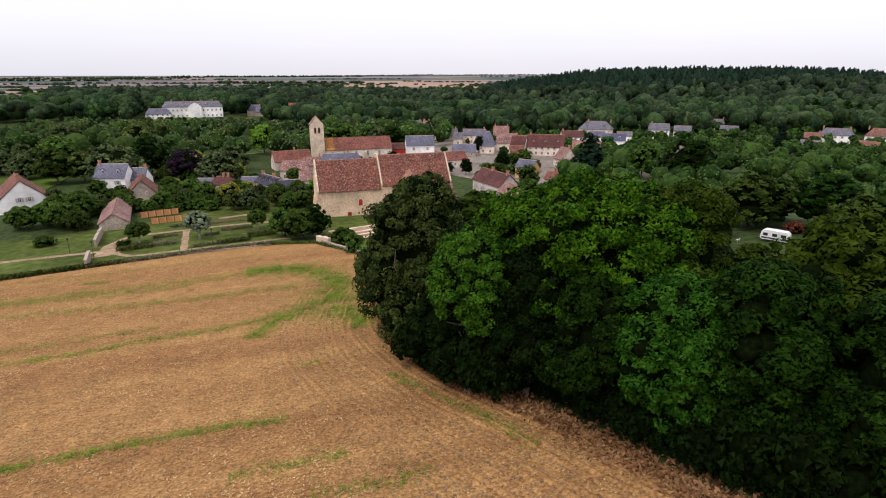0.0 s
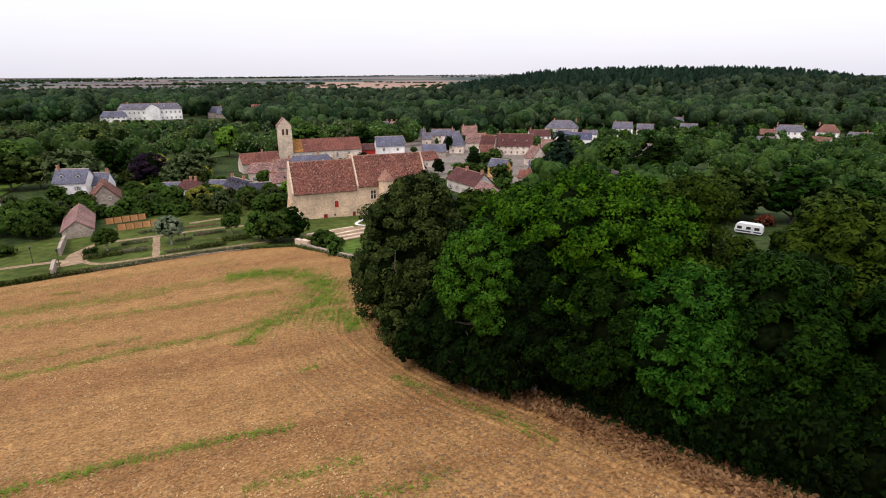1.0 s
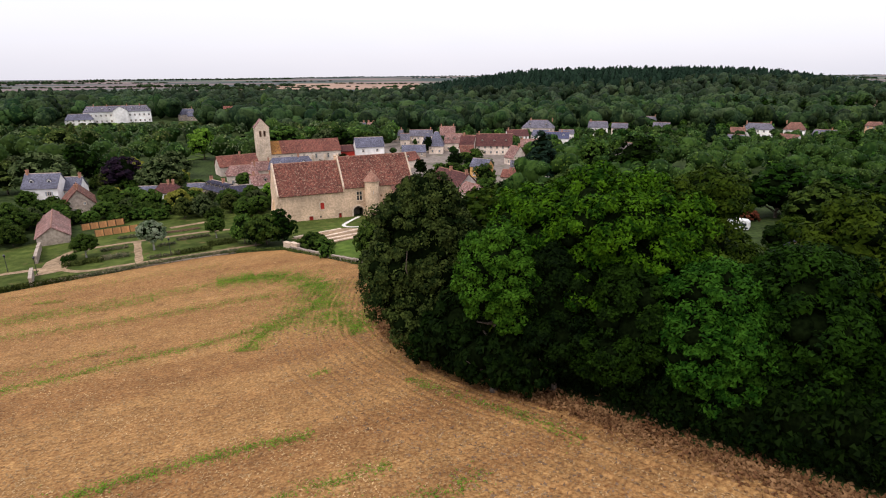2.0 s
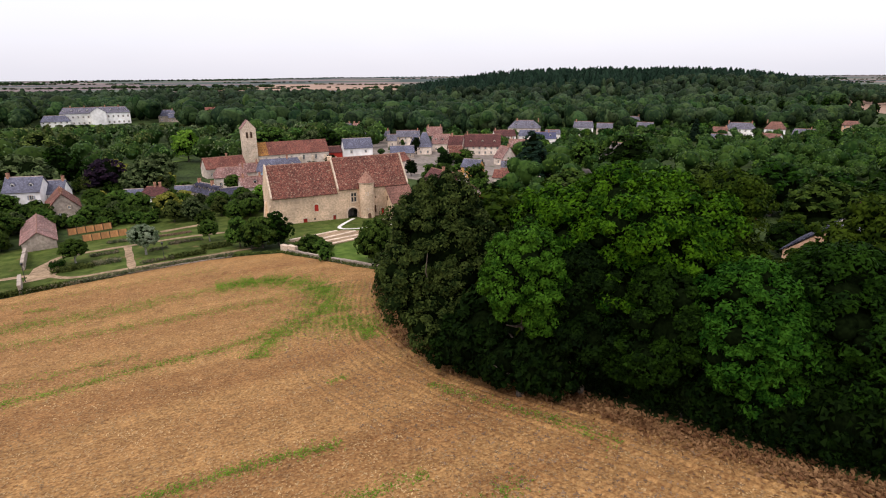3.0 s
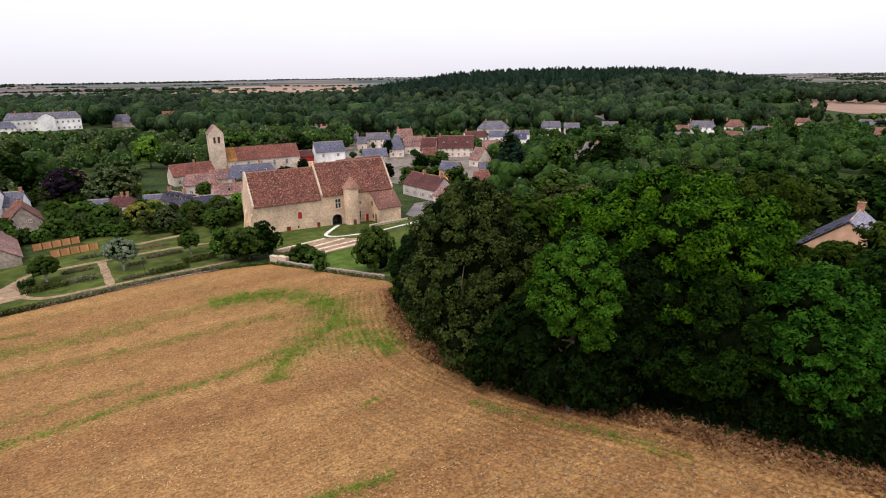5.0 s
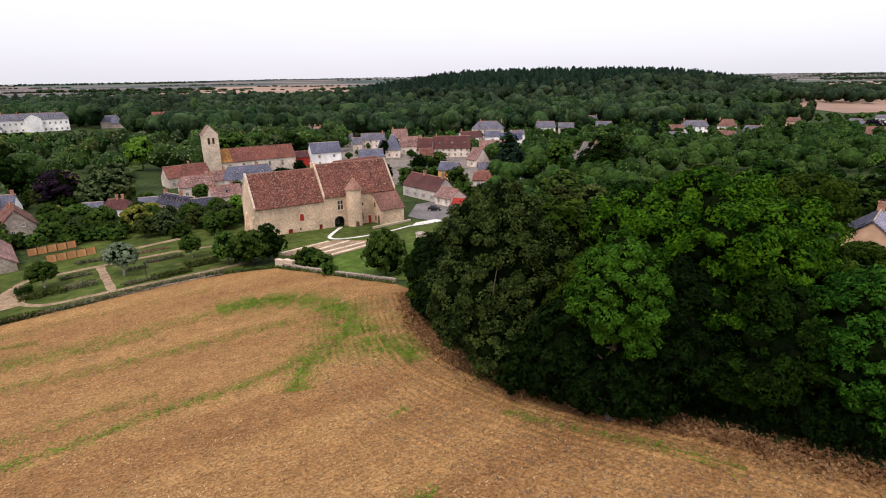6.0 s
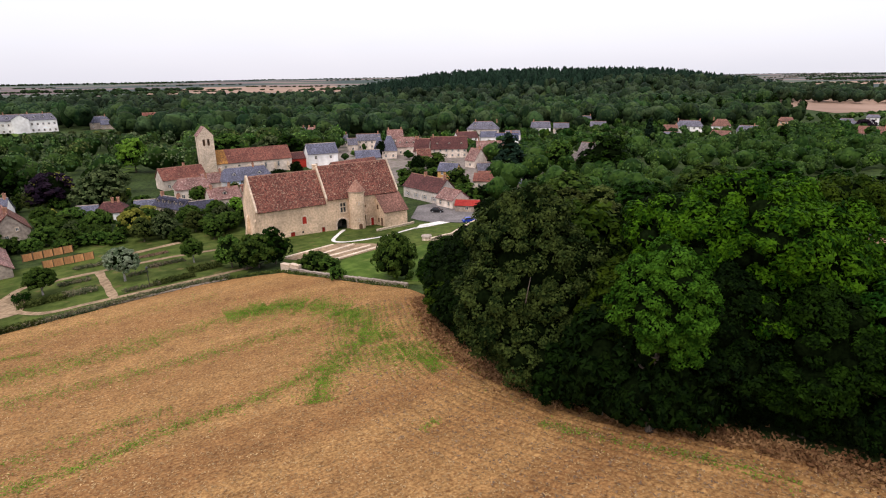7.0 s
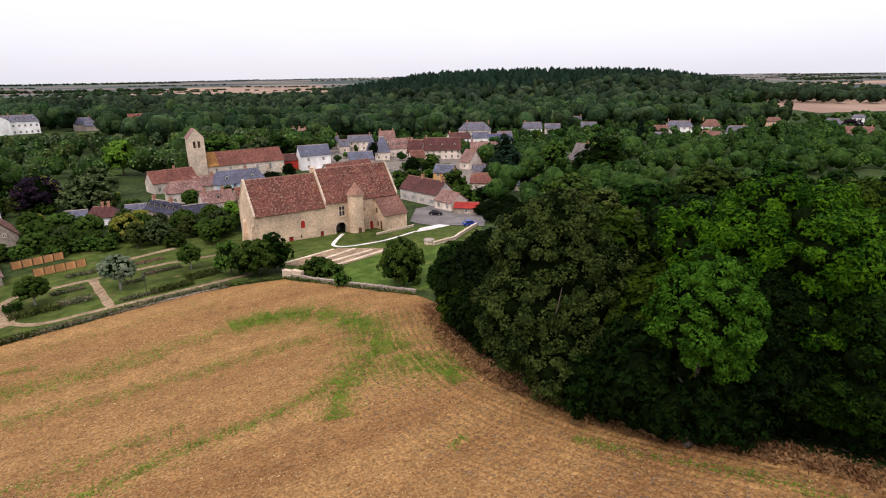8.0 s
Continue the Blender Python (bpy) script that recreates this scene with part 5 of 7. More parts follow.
def even(r, n):
    """Directions spread evenly over a sphere, a little shaken."""
    i = np.arange(n) + 0.5
    z = 1 - 2 * i / n
    a = i * 2.399963 + r.uniform(0, 6.28)
    q = np.sqrt(1 - z * z)
    v = np.stack([q * np.cos(a), q * np.sin(a), z], 1) + r.normal(size=(n, 3)) * 0.9 / math.sqrt(n)
    return v / np.linalg.norm(v, axis=1)[:, None]


def foliage(lobes, clumps, clump_r, leaves, leaf, seed, droop=0.0, low=-0.75, gaps=0.06, sub=False):
    """Leaves in round tufts over the outside of some lobes, (centre, radii), and a lumpy inside coloured near black as
    shade.
    """
    r = np.random.RandomState(seed)
    lobes = [(np.array(c, float), np.array(q, float)) for c, q in lobes]
    Vs, Fs, n0 = [], [], 0
    main = len(lobes)
    if sub:
        # boughs that bulge from the lobes
        for c, q in lobes[:main]:
            for d in even(r, 15):
                if d[2] > -0.45:
                    k = float(min(q)) * r.uniform(0.26, 0.42)
                    lobes.append((c + d * q * r.uniform(0.80, 0.98), np.array([k, k, k * 0.85])))
    for i_lobe, (c, q) in enumerate(lobes):
        full = 4 * math.pi * (((q[0] * q[1]) ** 1.6 + 2 * (q[0] * q[2]) ** 1.6) / 3) ** (1 / 1.6)
        n = max(4, int(clumps * 0.62 * full / (math.pi * clump_r**2)))
        u = even(r, n)
        u = u[u[:, 2] > low]
        P = c + u * q * (0.95 + 0.09 * r.uniform(-1, 1, (len(u), 1)))
        keep = r.uniform(size=len(P)) > gaps
        for c2, q2 in lobes:
            if c2 is not c:
                keep &= np.sum(((P - c2) / q2) ** 2, 1) > 0.74
        for p, d in zip(P[keep], u[keep]):
            cr = clump_r * r.uniform(0.62, 1.3)
            m = int(leaves * r.uniform(0.75, 1.25))
            w = unit(r, m) + d * 0.75 + np.array([0, 0, 0.2])
            w /= np.linalg.norm(w, axis=1)[:, None]
            L = p + w * cr * np.array([1, 1, 0.8]) * r.uniform(0.7, 1.12, (m, 1))
            L[:, 2] -= droop * r.uniform(0, 1, m) * cr
            nn = w + unit(r, m) * 0.62 + np.array([0, 0, 0.25])
            nn /= np.linalg.norm(nn, axis=1)[:, None]
            t = np.cross(nn, unit(r, m))
            t /= np.linalg.norm(t, axis=1)[:, None] + 1e-9
            b = np.cross(nn, t)
            s = (leaf * r.uniform(0.6, 1.3, m))[:, None]
            Vs.append(np.stack([L - t * s * 0.6 - b * s * 0.4, L - t * s * 0.5 + b * s * 0.4, L + t * s * 0.65], 1).reshape(-1, 3))
            f = np.arange(3 * m).reshape(-1, 3) + n0
            Fs.append(np.c_[f, f[:, 2]])
            n0 += 3 * m
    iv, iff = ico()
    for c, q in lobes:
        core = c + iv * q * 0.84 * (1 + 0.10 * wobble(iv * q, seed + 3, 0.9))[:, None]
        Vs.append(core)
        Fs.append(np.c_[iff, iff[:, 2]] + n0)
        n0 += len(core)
    return np.concatenate(Vs), np.concatenate(Fs), len(lobes) * len(iff)


def leaf_mesh(name, V, F, material, core=0, inside_mat=None):
    """Quads, with the inside's triangles, as one mesh."""
    tri = F[:, 2] == F[:, 3]
    Q, T = F[~tri], F[tri][:, :3]
    me = bpy.data.meshes.new(name)
    V = V.astype(np.float32)
    me.vertices.add(len(V))
    me.vertices.foreach_set("co", V.ravel())
    li = np.concatenate([Q.ravel(), T.ravel()]).astype(np.int32)
    me.loops.add(len(li))
    me.loops.foreach_set("vertex_index", li)
    me.polygons.add(len(Q) + len(T))
    me.polygons.foreach_set("loop_start", np.concatenate([np.arange(len(Q)) * 4, len(Q) * 4 + np.arange(len(T)) * 3]).astype(np.int32))
    me.update(calc_edges=True)
    me.materials.append(material)
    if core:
        me.materials.append(inside_mat or CROWN_SHADE)
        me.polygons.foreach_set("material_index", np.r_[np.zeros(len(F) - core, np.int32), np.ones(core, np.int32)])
    return me


def round_lobes(R, H, base, seed, n=6, squash=1.0):
    """Lobes of a broad crown of radius R, from base up to H."""
    r = np.random.RandomState(seed)
    mid, half = (H + base) / 2, (H - base) / 2
    out = [((0, 0, mid + half * 0.08), (R * 0.72, R * 0.72, half * 0.9))]
    for i in range(n):
        a = 2 * math.pi * (i + r.uniform(-0.3, 0.3)) / n
        d = R * r.uniform(0.42, 0.58)
        q = R * r.uniform(0.36, 0.5)
        out.append(((d * math.cos(a), d * math.sin(a), mid + half * r.uniform(-0.5, 0.45)), (q, q, q * r.uniform(0.8, 1.15) * squash)))
    out.append(((R * r.uniform(-0.2, 0.2), R * r.uniform(-0.2, 0.2), H - R * 0.3), (R * 0.4, R * 0.4, R * 0.32)))
    return out


def trunk_bm(H, base, R, r0, seed, limbs=6):
    r = random.Random(seed)
    bm = bmesh.new()
    top = base + (H - base) * 0.55
    lean = Vector((r.uniform(-0.04, 0.04), r.uniform(-0.04, 0.04), 0)) * top
    limb(bm, (0, 0, -0.8), Vector((0, 0, base * 0.6)) + lean * 0.4, r0 * 1.25, r0 * 0.85, 9)
    limb(bm, Vector((0, 0, base * 0.6)) + lean * 0.4, Vector((0, 0, top)) + lean, r0 * 0.85, r0 * 0.3, 8)
    for i in range(limbs):
        a = 2 * math.pi * i / limbs + r.uniform(-0.4, 0.4)
        z = base * 0.7 + (top - base * 0.7) * r.uniform(0.0, 0.8)
        e = Vector((math.cos(a) * R * 0.7, math.sin(a) * R * 0.7, z + R * r.uniform(0.25, 0.7)))
        mid = Vector((e.x * 0.45, e.y * 0.45, z + (e.z - z) * 0.35))
        limb(bm, lean * 0.6 + Vector((0, 0, z)), mid, r0 * 0.4, r0 * 0.27, 6)
        limb(bm, mid, e, r0 * 0.27, r0 * 0.08, 5)
    return bm


def tree(name, x, y, H, R, base, material, label, seed, clumps, clump_r, leaves, leaf, lobes=None, bark=None, group="", category="tree", turn=0.0, z=None, **kw):
    root = thing(name, pose(x, y, (gh(x, y) if z is None else z), 0, 0, turn), label, category, group)
    part("trunk", trunk_bm(H, base, R, 0.022 * H + 0.05, seed), bark or BARK, root, smooth_faces=True)
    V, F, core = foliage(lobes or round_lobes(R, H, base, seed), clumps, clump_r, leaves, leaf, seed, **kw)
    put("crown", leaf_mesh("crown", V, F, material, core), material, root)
    return root


# the wood beside the field: the trees that stand out from it
W = "trees of the wood"
old = tree("tree", -2.8, 68.3, 23.8, 9.4, 2.0, LEAF_GREY, "old grey-green tree with bare grey limbs at the wood's tip", 11, 1.8, 1.05, 135, 0.33, group=W, sub=True, bark=PALEBARK, droop=0.5,
           lobes=[((0, 0, 12), (6.4, 6.4, 8.6)), ((-4.6, -2.0, 9.5), (3.8, 3.8, 5.0)), ((4.0, -2.6, 12.5), (3.6, 3.6, 4.2)), ((-2.2, 1.6, 16.2), (3.4, 3.4, 3.8)), ((0.3, -0.6, 19.4), (2.9, 2.9, 3.3)), ((2.6, 0.4, 16.0), (3.2, 3.2, 3.4)), ((4.6, 2, 8.5), (3.8, 3.8, 5.4)), ((-1, -4.6, 6.5), (4.2, 3.6, 5.0))])
for a, b, c in (((-2.4, -5.6, 10.5), (-3.0, -7.4, 12.6), (-2.8, -7.8, 15.0)), ((0.8, -7.0, 8.4), (2.4, -8.6, 8.9), (4.4, -8.4, 8.6)), ((2.4, -8.6, 8.9), (2.9, -8.9, 9.6), (2.7, -8.8, 10.4))):
    bm = bmesh.new()
    limb(bm, a, b, 0.10, 0.07)
    limb(bm, b, c, 0.07, 0.03)
    part("bare_limb", bm, BARK, old, smooth_faces=True)
tree("tree", 3.0, 51.0, 18.4, 4.6, 1.5, LEAF_MAPLE, "bright green round-headed maple at the field's edge", 12, 1.8, 0.85, 120, 0.29, group=W, sub=True,
     lobes=[((0, 0, 13.4), (3.4, 3.4, 3.9)), ((-1.4, -0.8, 12.0), (2.2, 2.2, 2.5)), ((1.5, -1.0, 12.0), (2.3, 2.3, 2.7)), ((0.2, 0, 16.0), (2.3, 2.3, 2.0)), ((1.2, -1.0, 10.0), (2.1, 2.0, 2.2))])
tree("tree", 14.8, 55.4, 23.2, 11.0, 3.0, LEAF_BRIGHT, "broad bright green ash towering over the wood", 13, 1.8, 1.25, 170, 0.36, group=W, sub=True,
     lobes=[((1.0, 0.5, 16), (7.6, 7.6, 5.6)), ((-4.2, 0.5, 16.6), (4.0, 4.0, 3.6)), ((5.5, -3, 16), (4.6, 4.6, 4.2)), ((-1, -4.5, 17.5), (4.4, 4.4, 3.6)), ((0, 1, 19.4), (4.8, 4.8, 2.9)), ((6.5, 2, 17), (4, 4, 3.4)), ((-6.0, 3, 16.4), (3.8, 3.8, 3.4)), ((2.5, -5.5, 14.6), (4.4, 3.6, 3.6)), ((-1.5, -5.0, 11.6), (4.4, 3.8, 4.2)), ((4.5, -4.6, 11.0), (4.4, 3.8, 4.4)), ((0, 0, 11), (6, 5, 6))])
tree("tree", 25.4, 56.0, 21.0, 6.6, 2.0, LEAF_OLIVE, "olive green tree with ragged tips", 14, 1.7, 1.1, 140, 0.35, group=W, sub=True)
tree("tree", 9.0, 50.0, 15.5, 5.0, 1.0, LEAF_DARK, "dark green field maple in the wood's edge", 15, 1.7, 0.95, 120, 0.33, group=W, sub=True)
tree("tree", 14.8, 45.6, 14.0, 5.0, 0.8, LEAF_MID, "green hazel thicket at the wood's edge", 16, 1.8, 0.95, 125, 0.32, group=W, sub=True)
tree("tree", 20.0, 41.0, 14.8, 5.4, 0.8, LEAF_SYCAMORE, "fresh green dense sycamore at the wood's edge", 17, 1.8, 0.95, 125, 0.32, group=W, sub=True,
     lobes=[((0, 0, 9.4), (4.4, 4.4, 5.0)), ((-1.8, -1.6, 8.6), (2.8, 2.8, 3.4)), ((2.0, -1.4, 8.8), (2.8, 2.8, 3.4)), ((0.2, 0.2, 12.6), (2.6, 2.6, 2.2)), ((0.1, -2.6, 10.2), (2.4, 2.2, 2.6)), ((0.6, -2.2, 5.6), (2.8, 2.4, 3.0))])
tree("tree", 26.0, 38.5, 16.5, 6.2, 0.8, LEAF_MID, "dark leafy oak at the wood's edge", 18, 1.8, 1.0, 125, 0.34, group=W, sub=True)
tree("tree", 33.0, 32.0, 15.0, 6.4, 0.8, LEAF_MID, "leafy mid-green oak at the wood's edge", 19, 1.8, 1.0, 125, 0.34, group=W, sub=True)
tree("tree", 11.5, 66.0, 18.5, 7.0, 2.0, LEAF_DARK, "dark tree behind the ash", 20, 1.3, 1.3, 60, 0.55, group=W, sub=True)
tree("tree", 37.0, 46.0, 18.5, 6.6, 1.5, LEAF_OLIVE, "green spreading tree inside the wood", 21, 1.4, 1.2, 70, 0.5, group=W, sub=True)
tree("tree", 22.0, 50.5, 15.5, 5.6, 1.5, LEAF_OLIVE, "olive green tree inside the wood", 22, 1.5, 1.1, 80, 0.46, group=W, sub=True)

# templates for the trees further off; each is first set down as one of them
TEMPLATES = {}


def template(key, H, R, base, material, label, seed, clumps=1.5, clump_r=1.15, leaves=26, leaf=0.84, lobes=None, category="tree", name="tree", bark=None, **kw):
    TEMPLATES[key] = (tree(name, 0, 0, H, R, base, material, label, seed, clumps, clump_r, leaves, leaf, lobes=lobes, category=category, bark=bark, group=label.split(" ")[0] + " trees", z=-4.0, **kw), H, R, [0])


template("mid_a", 12, 5.4, 0.5, LEAF_GARDEN, "green broadleaved tree among the gardens", 31)
template("mid_b", 13, 5.0, 0.5, LEAF_DARK, "dark broadleaved tree among the gardens", 32)
template("mid_c", 11, 5.6, 0.5, LEAF_WILLOW, "greyish willow among the meadows", 33, droop=0.8)
template("mid_d", 12, 5.2, 0.5, LEAF_MEADOW, "olive green tree among the meadows", 34)
template("mid_e", 12, 5.2, 0.5, LEAF_MID, "deep green broadleaved tree of the wood", 45)
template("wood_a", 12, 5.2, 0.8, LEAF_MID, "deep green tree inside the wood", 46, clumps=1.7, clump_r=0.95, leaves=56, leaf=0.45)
template("wood_b", 12, 5.4, 0.8, LEAF_OLIVE, "olive green leafy tree inside the wood", 47, clumps=1.7, clump_r=0.95, leaves=56, leaf=0.45)
template("bright", 10, 4.4, 1.4, LEAF_LIME, "lime green tree in the meadow", 35)
template("purple", 9.5, 4.6, 1.0, LEAF_PURPLE, "purple-leaved beech in a garden", 36)
template("silver", 7.0, 3.2, 2.4, LEAF_SILVER, "silver-leaved ornamental tree on a pale trunk", 37, lobes=[((0, 0, 4.7), (2.7, 2.7, 2.1)), ((-0.9, -0.7, 4.0), (1.9, 1.9, 1.5)), ((1.1, 0.3, 4.2), (1.9, 1.9, 1.6)), ((0.1, 0.2, 5.8), (1.7, 1.7, 1.2))], clumps=1.6, clump_r=0.5, leaf=0.30, leaves=46, bark=PALEBARK)
template("small", 6.2, 2.9, 1.9, LEAF_GARDEN, "round garden tree on a pale trunk", 38, lobes=[((0, 0, 4.0), (2.4, 2.4, 2.1)), ((-0.8, -0.6, 3.4), (1.7, 1.7, 1.5)), ((0.9, 0.3, 3.7), (1.7, 1.7, 1.6)), ((0.1, 0.1, 5.0), (1.5, 1.5, 1.2))], clumps=1.6, clump_r=0.5, leaf=0.30, leaves=46, bark=PALEBARK)
template("bush", 3.2, 2.4, 0.1, LEAF_GARDEN, "rounded green garden shrub", 39, clumps=1.5, clump_r=0.6, leaf=0.48, leaves=24, category="shrub", name="shrub")
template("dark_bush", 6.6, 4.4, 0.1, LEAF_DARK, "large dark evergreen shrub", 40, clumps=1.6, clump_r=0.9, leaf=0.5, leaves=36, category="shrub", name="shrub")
template("garden_bush", 6.4, 4.2, 0.1, LEAF_GARDEN, "large green garden shrub", 44, clumps=1.6, clump_r=0.85, leaf=0.45, leaves=52, category="shrub", name="shrub")
template("yellow", 5.0, 3.0, 0.5, LEAF_YELLOW, "yellow-green flowering garden shrub", 41, clumps=1.5, clump_r=0.8, leaf=0.5, leaves=40, category="shrub", name="shrub")
template("conifer", 15, 5.0, 0.6, LEAF_PINE, "dark conical cedar tree", 42, clumps=1.5, clump_r=0.9, leaf=0.7, leaves=30, lobes=[((0, 0, 1.8 + i * 2.2), (5.0 - i * 0.75, 5.0 - i * 0.75, 1.5)) for i in range(6)] + [((0, 0, 14), (0.7, 0.7, 1.6))])
template("poplar", 17, 2.6, 1.5, LEAF_MID, "slim upright green poplar", 43, clump_r=1.0, lobes=[((0, 0, 8), (2.2, 2.2, 7)), ((0.6, 0, 12), (1.6, 1.6, 4.6)), ((-0.5, 0.4, 5.5), (2.0, 2.0, 4))])


def plant(key, x, y, h, rnd, wide=1.0, turn=None):
    """Sets down a tree of that kind, h metres high."""
    ob, H, R, used = TEMPLATES[key]
    s = h / H
    m = pose(x, y, gh(x, y), 0, 0, rnd.uniform(0, 360) if turn is None else turn) @ Matrix.Diagonal((s * wide, s * wide, s, 1))
    if not used[0]:
        ob.matrix_world = m
        used[0] = 1
        return ob
    ob2 = copy_thing(ob, Matrix.Identity(4))
    ob2.matrix_basis = m
    return ob2


rnd = random.Random(5)
# single trees that stand out
plant("purple", -113.0, 228, 11.5, rnd, 1.35)
plant("purple", 352, 322, 9.0, rnd, 1.6)
for i in range(12):
    plant("poplar", 300 + i * 9.5 + rnd.uniform(-2, 2), 488 - i * 5.5, rnd.uniform(17, 22), rnd, 1.2)
plant("yellow", -119, 250, 8, rnd)
plant("bright", -105.5, 303, 15.0, rnd, 1.0)
plant("mid_a", -172, 236, 15.5, rnd, 1.35)
plant("mid_c", -215, 302, 15, rnd, 1.4)
plant("mid_d", -178, 307, 15, rnd, 1.3)
plant("yellow", -74.3, 194, 4.8, rnd, 1.1)
plant("bright", -48.5, 187, 7.0, rnd, 1.0)
plant("small", -80.3, 132.6, 5.6, rnd, 1.15)
plant("silver", -66.0, 135.8, 7.2, rnd, 1.1)
plant("small", -53.8, 145.2, 5.6, rnd, 1.0)
plant("garden_bush", -38.6, 135.0, 7.4, rnd, 1.0)
plant("mid_e", -35.0, 136.0, 8.0, rnd, 1.0)
plant("mid_a", -44.5, 137.0, 7.2, rnd, 1.0)
plant("mid_b", -41.0, 133.5, 6.0, rnd, 1.0)
plant("bush", -26.6, 128.2, 3.6, rnd, 1.1)
plant("bush", -23.8, 126.8, 2.6, rnd, 1.2)
plant("bush", -22.3, 119.0, 2.4, rnd, 0.9)
plant("garden_bush", -11.6, 113.5, 8.8, rnd, 0.72)
plant("bush", -104.5, 131.5, 2.4, rnd, 1.3)
for x, y, h in ((-121, 147, 6.5), (-115, 150, 7.2), (-109.5, 148, 7.2), (-105, 146, 5.5), (-112, 158, 7.5), (-119, 160, 7)):
    plant("garden_bush", x, y, h, rnd, 1.0)
plant("conifer", 56, 230, 18.5, rnd, 1.5)
for x, y, h in ((27, 177, 3.2), (31, 180, 3.6), (35, 176, 3.4), (29, 171, 2.8), (39, 184, 4.0), (25, 164, 2.6), (33, 167, 3.4), (38, 172, 4.2)):
    plant("dark_bush", x, y, h, rnd, 1.2)
plant("mid_e", 89, 210, 18.0, rnd, 1.3)
plant("mid_a", 80, 236, 14.0, rnd, 0.9)
plant("conifer", 195, 340, 14, rnd, 0.8)
plant("poplar", 224, 262, 15, rnd, 1.3)
plant("mid_a", 29, 212, 8.5, rnd, 1.1)
plant("mid_b", 22, 256, 8, rnd, 1.1)
plant("mid_a", 32, 262, 8, rnd, 1.2)
plant("mid_b", 32, 192, 5.5, rnd, 1.2)
plant("mid_a", 40, 196, 5.5, rnd, 1.2)
plant("dark_bush", -38, 255, 5, rnd, 1.1)
plant("dark_bush", -31, 272, 5.5, rnd, 0.8)
plant("dark_bush", -47, 268, 4.0, rnd, 0.9)
plant("mid_b", 5, 240, 7, rnd, 1.0)
plant("mid_b", 13, 310, 9, rnd, 0.8)

# places kept clear: x, y, radius
CLEAR = [(o.matrix_world.translation.x, o.matrix_world.translation.y, 8.5) for o in bpy.data.objects if o.parent is None and o.get("category") == "house"]
CLEAR += [(-80, 246, 9), (-74, 242, 9), (-84, 237, 8), (-90, 250, 8), (48, 219, 8), (-20, 168, 27), (-38, 165, 14), (0, 182, 14), (-48, 284, 24), (-72, 140, 30), (-100, 125, 30), (15, 178, 18), (70, 116, 12), (-228, 458, 14), (-205, 474, 14), (-115, 307, 9), (-5, 140, 30), (-232, 446, 12), (145, 168, 22), (180, 168, 24), (212, 168, 20), (-100, 178, 6), (-110, 216, 9), (-104, 206, 7), (-166, 224, 9), (-103, 293, 6), (-101, 284, 6), (-86, 196, 6), (-82, 190, 5), (-103, 280, 7), (-99, 268, 6), (-145, 505, 17), (-140, 488, 10), (-136, 474, 9), (-132, 460, 8), (-128, 446, 7), (-170, 474, 9), (-166, 462, 7)]


for k in (0.62, 0.7, 0.78, 0.86, 0.93):
    CLEAR.append((-17 + 78 * k, 5 + 73 * k, 5.5))
    CLEAR.append((2 + 68 * k, -2 + 117 * k, 8.5))


def free(x, y, pad=0.0):
    return all((x - a) ** 2 + (y - b) ** 2 > (c + pad) ** 2 for a, b, c in CLEAR)


def shown_over(x, y, far_y, far_z=2.0):
    """The height under which a tree leaves the view over it to far_y open."""
    t = (y - 8) / (far_y - 8)
    return 38 + (far_z - 38) * t - gh(x, y)


FAR_SPOTS = []


def scatter(n, xr, yr, kinds, hr, far=None, gap=7.0, wide=1.2, joined=10000):
    put_down = []
    for _ in range(n * 12):
        if len(put_down) >= n:
            break
        x, y = rnd.uniform(*xr), rnd.uniform(*yr)
        h = rnd.uniform(*hr)
        if far:
            h = min(h, shown_over(x, y, *far))
        if h < 2.5 or not free(x, y, 0.0) or any((x - a) ** 2 + (y - b) ** 2 < gap * gap for a, b in put_down):
            continue
        put_down.append((x, y))
        if y > joined:
            FAR_SPOTS.append((x, y, h))
            continue
        plant("bush" if h < 4.2 else rnd.choice(kinds), x, y, h, rnd, wide * rnd.uniform(0.9, 1.2))


B = ("mid_a", "mid_e", "mid_c", "mid_d", "mid_a", "mid_c")
D = ("mid_a", "mid_e", "mid_e", "mid_d")
scatter(62, (-130, -45), (166, 250), ("mid_a", "mid_d", "garden_bush", "mid_c", "small", "yellow"), (2.4, 7.0), gap=4.8, wide=1.0)
scatter(200, (-300, -70), (212, 445), B, (9, 15.5), far=(468, 2.2), gap=8.0, wide=1.15, joined=255)
scatter(60, (-330, -90), (425, 464), B, (6, 13), far=(470, 3.2), gap=7.0, wide=1.15, joined=255)
scatter(70, (-8, 110), (190, 400), ("mid_a", "mid_b", "bush", "garden_bush"), (2.6, 6.0), gap=5, wide=1.2, joined=290)
scatter(34, (-90, -5), (305, 400), B, (11, 15), gap=9, wide=1.3, joined=320)
scatter(46, (36, 95), (84, 200), D, (8, 13.5), far=(300, 3), gap=7.5, wide=1.3, joined=150)
scatter(36, (92, 150), (90, 150), D, (6, 12), far=(178, -1), gap=7.5, wide=1.3, joined=118)
scatter(26, (95, 260), (188, 206), D, (5, 9), gap=7.5, wide=1.3, joined=150)
scatter(170, (60, 300), (200, 330), D, (6, 13), far=(356, -2.5), gap=8.2, wide=1.3, joined=150)
scatter(120, (20, 340), (300, 420), B, (4.5, 8.5), gap=8, wide=1.1, joined=150)
scatter(60, (108, 235), (318, 402), B, (4.0, 7.5), gap=6.5, wide=1.1, joined=150)
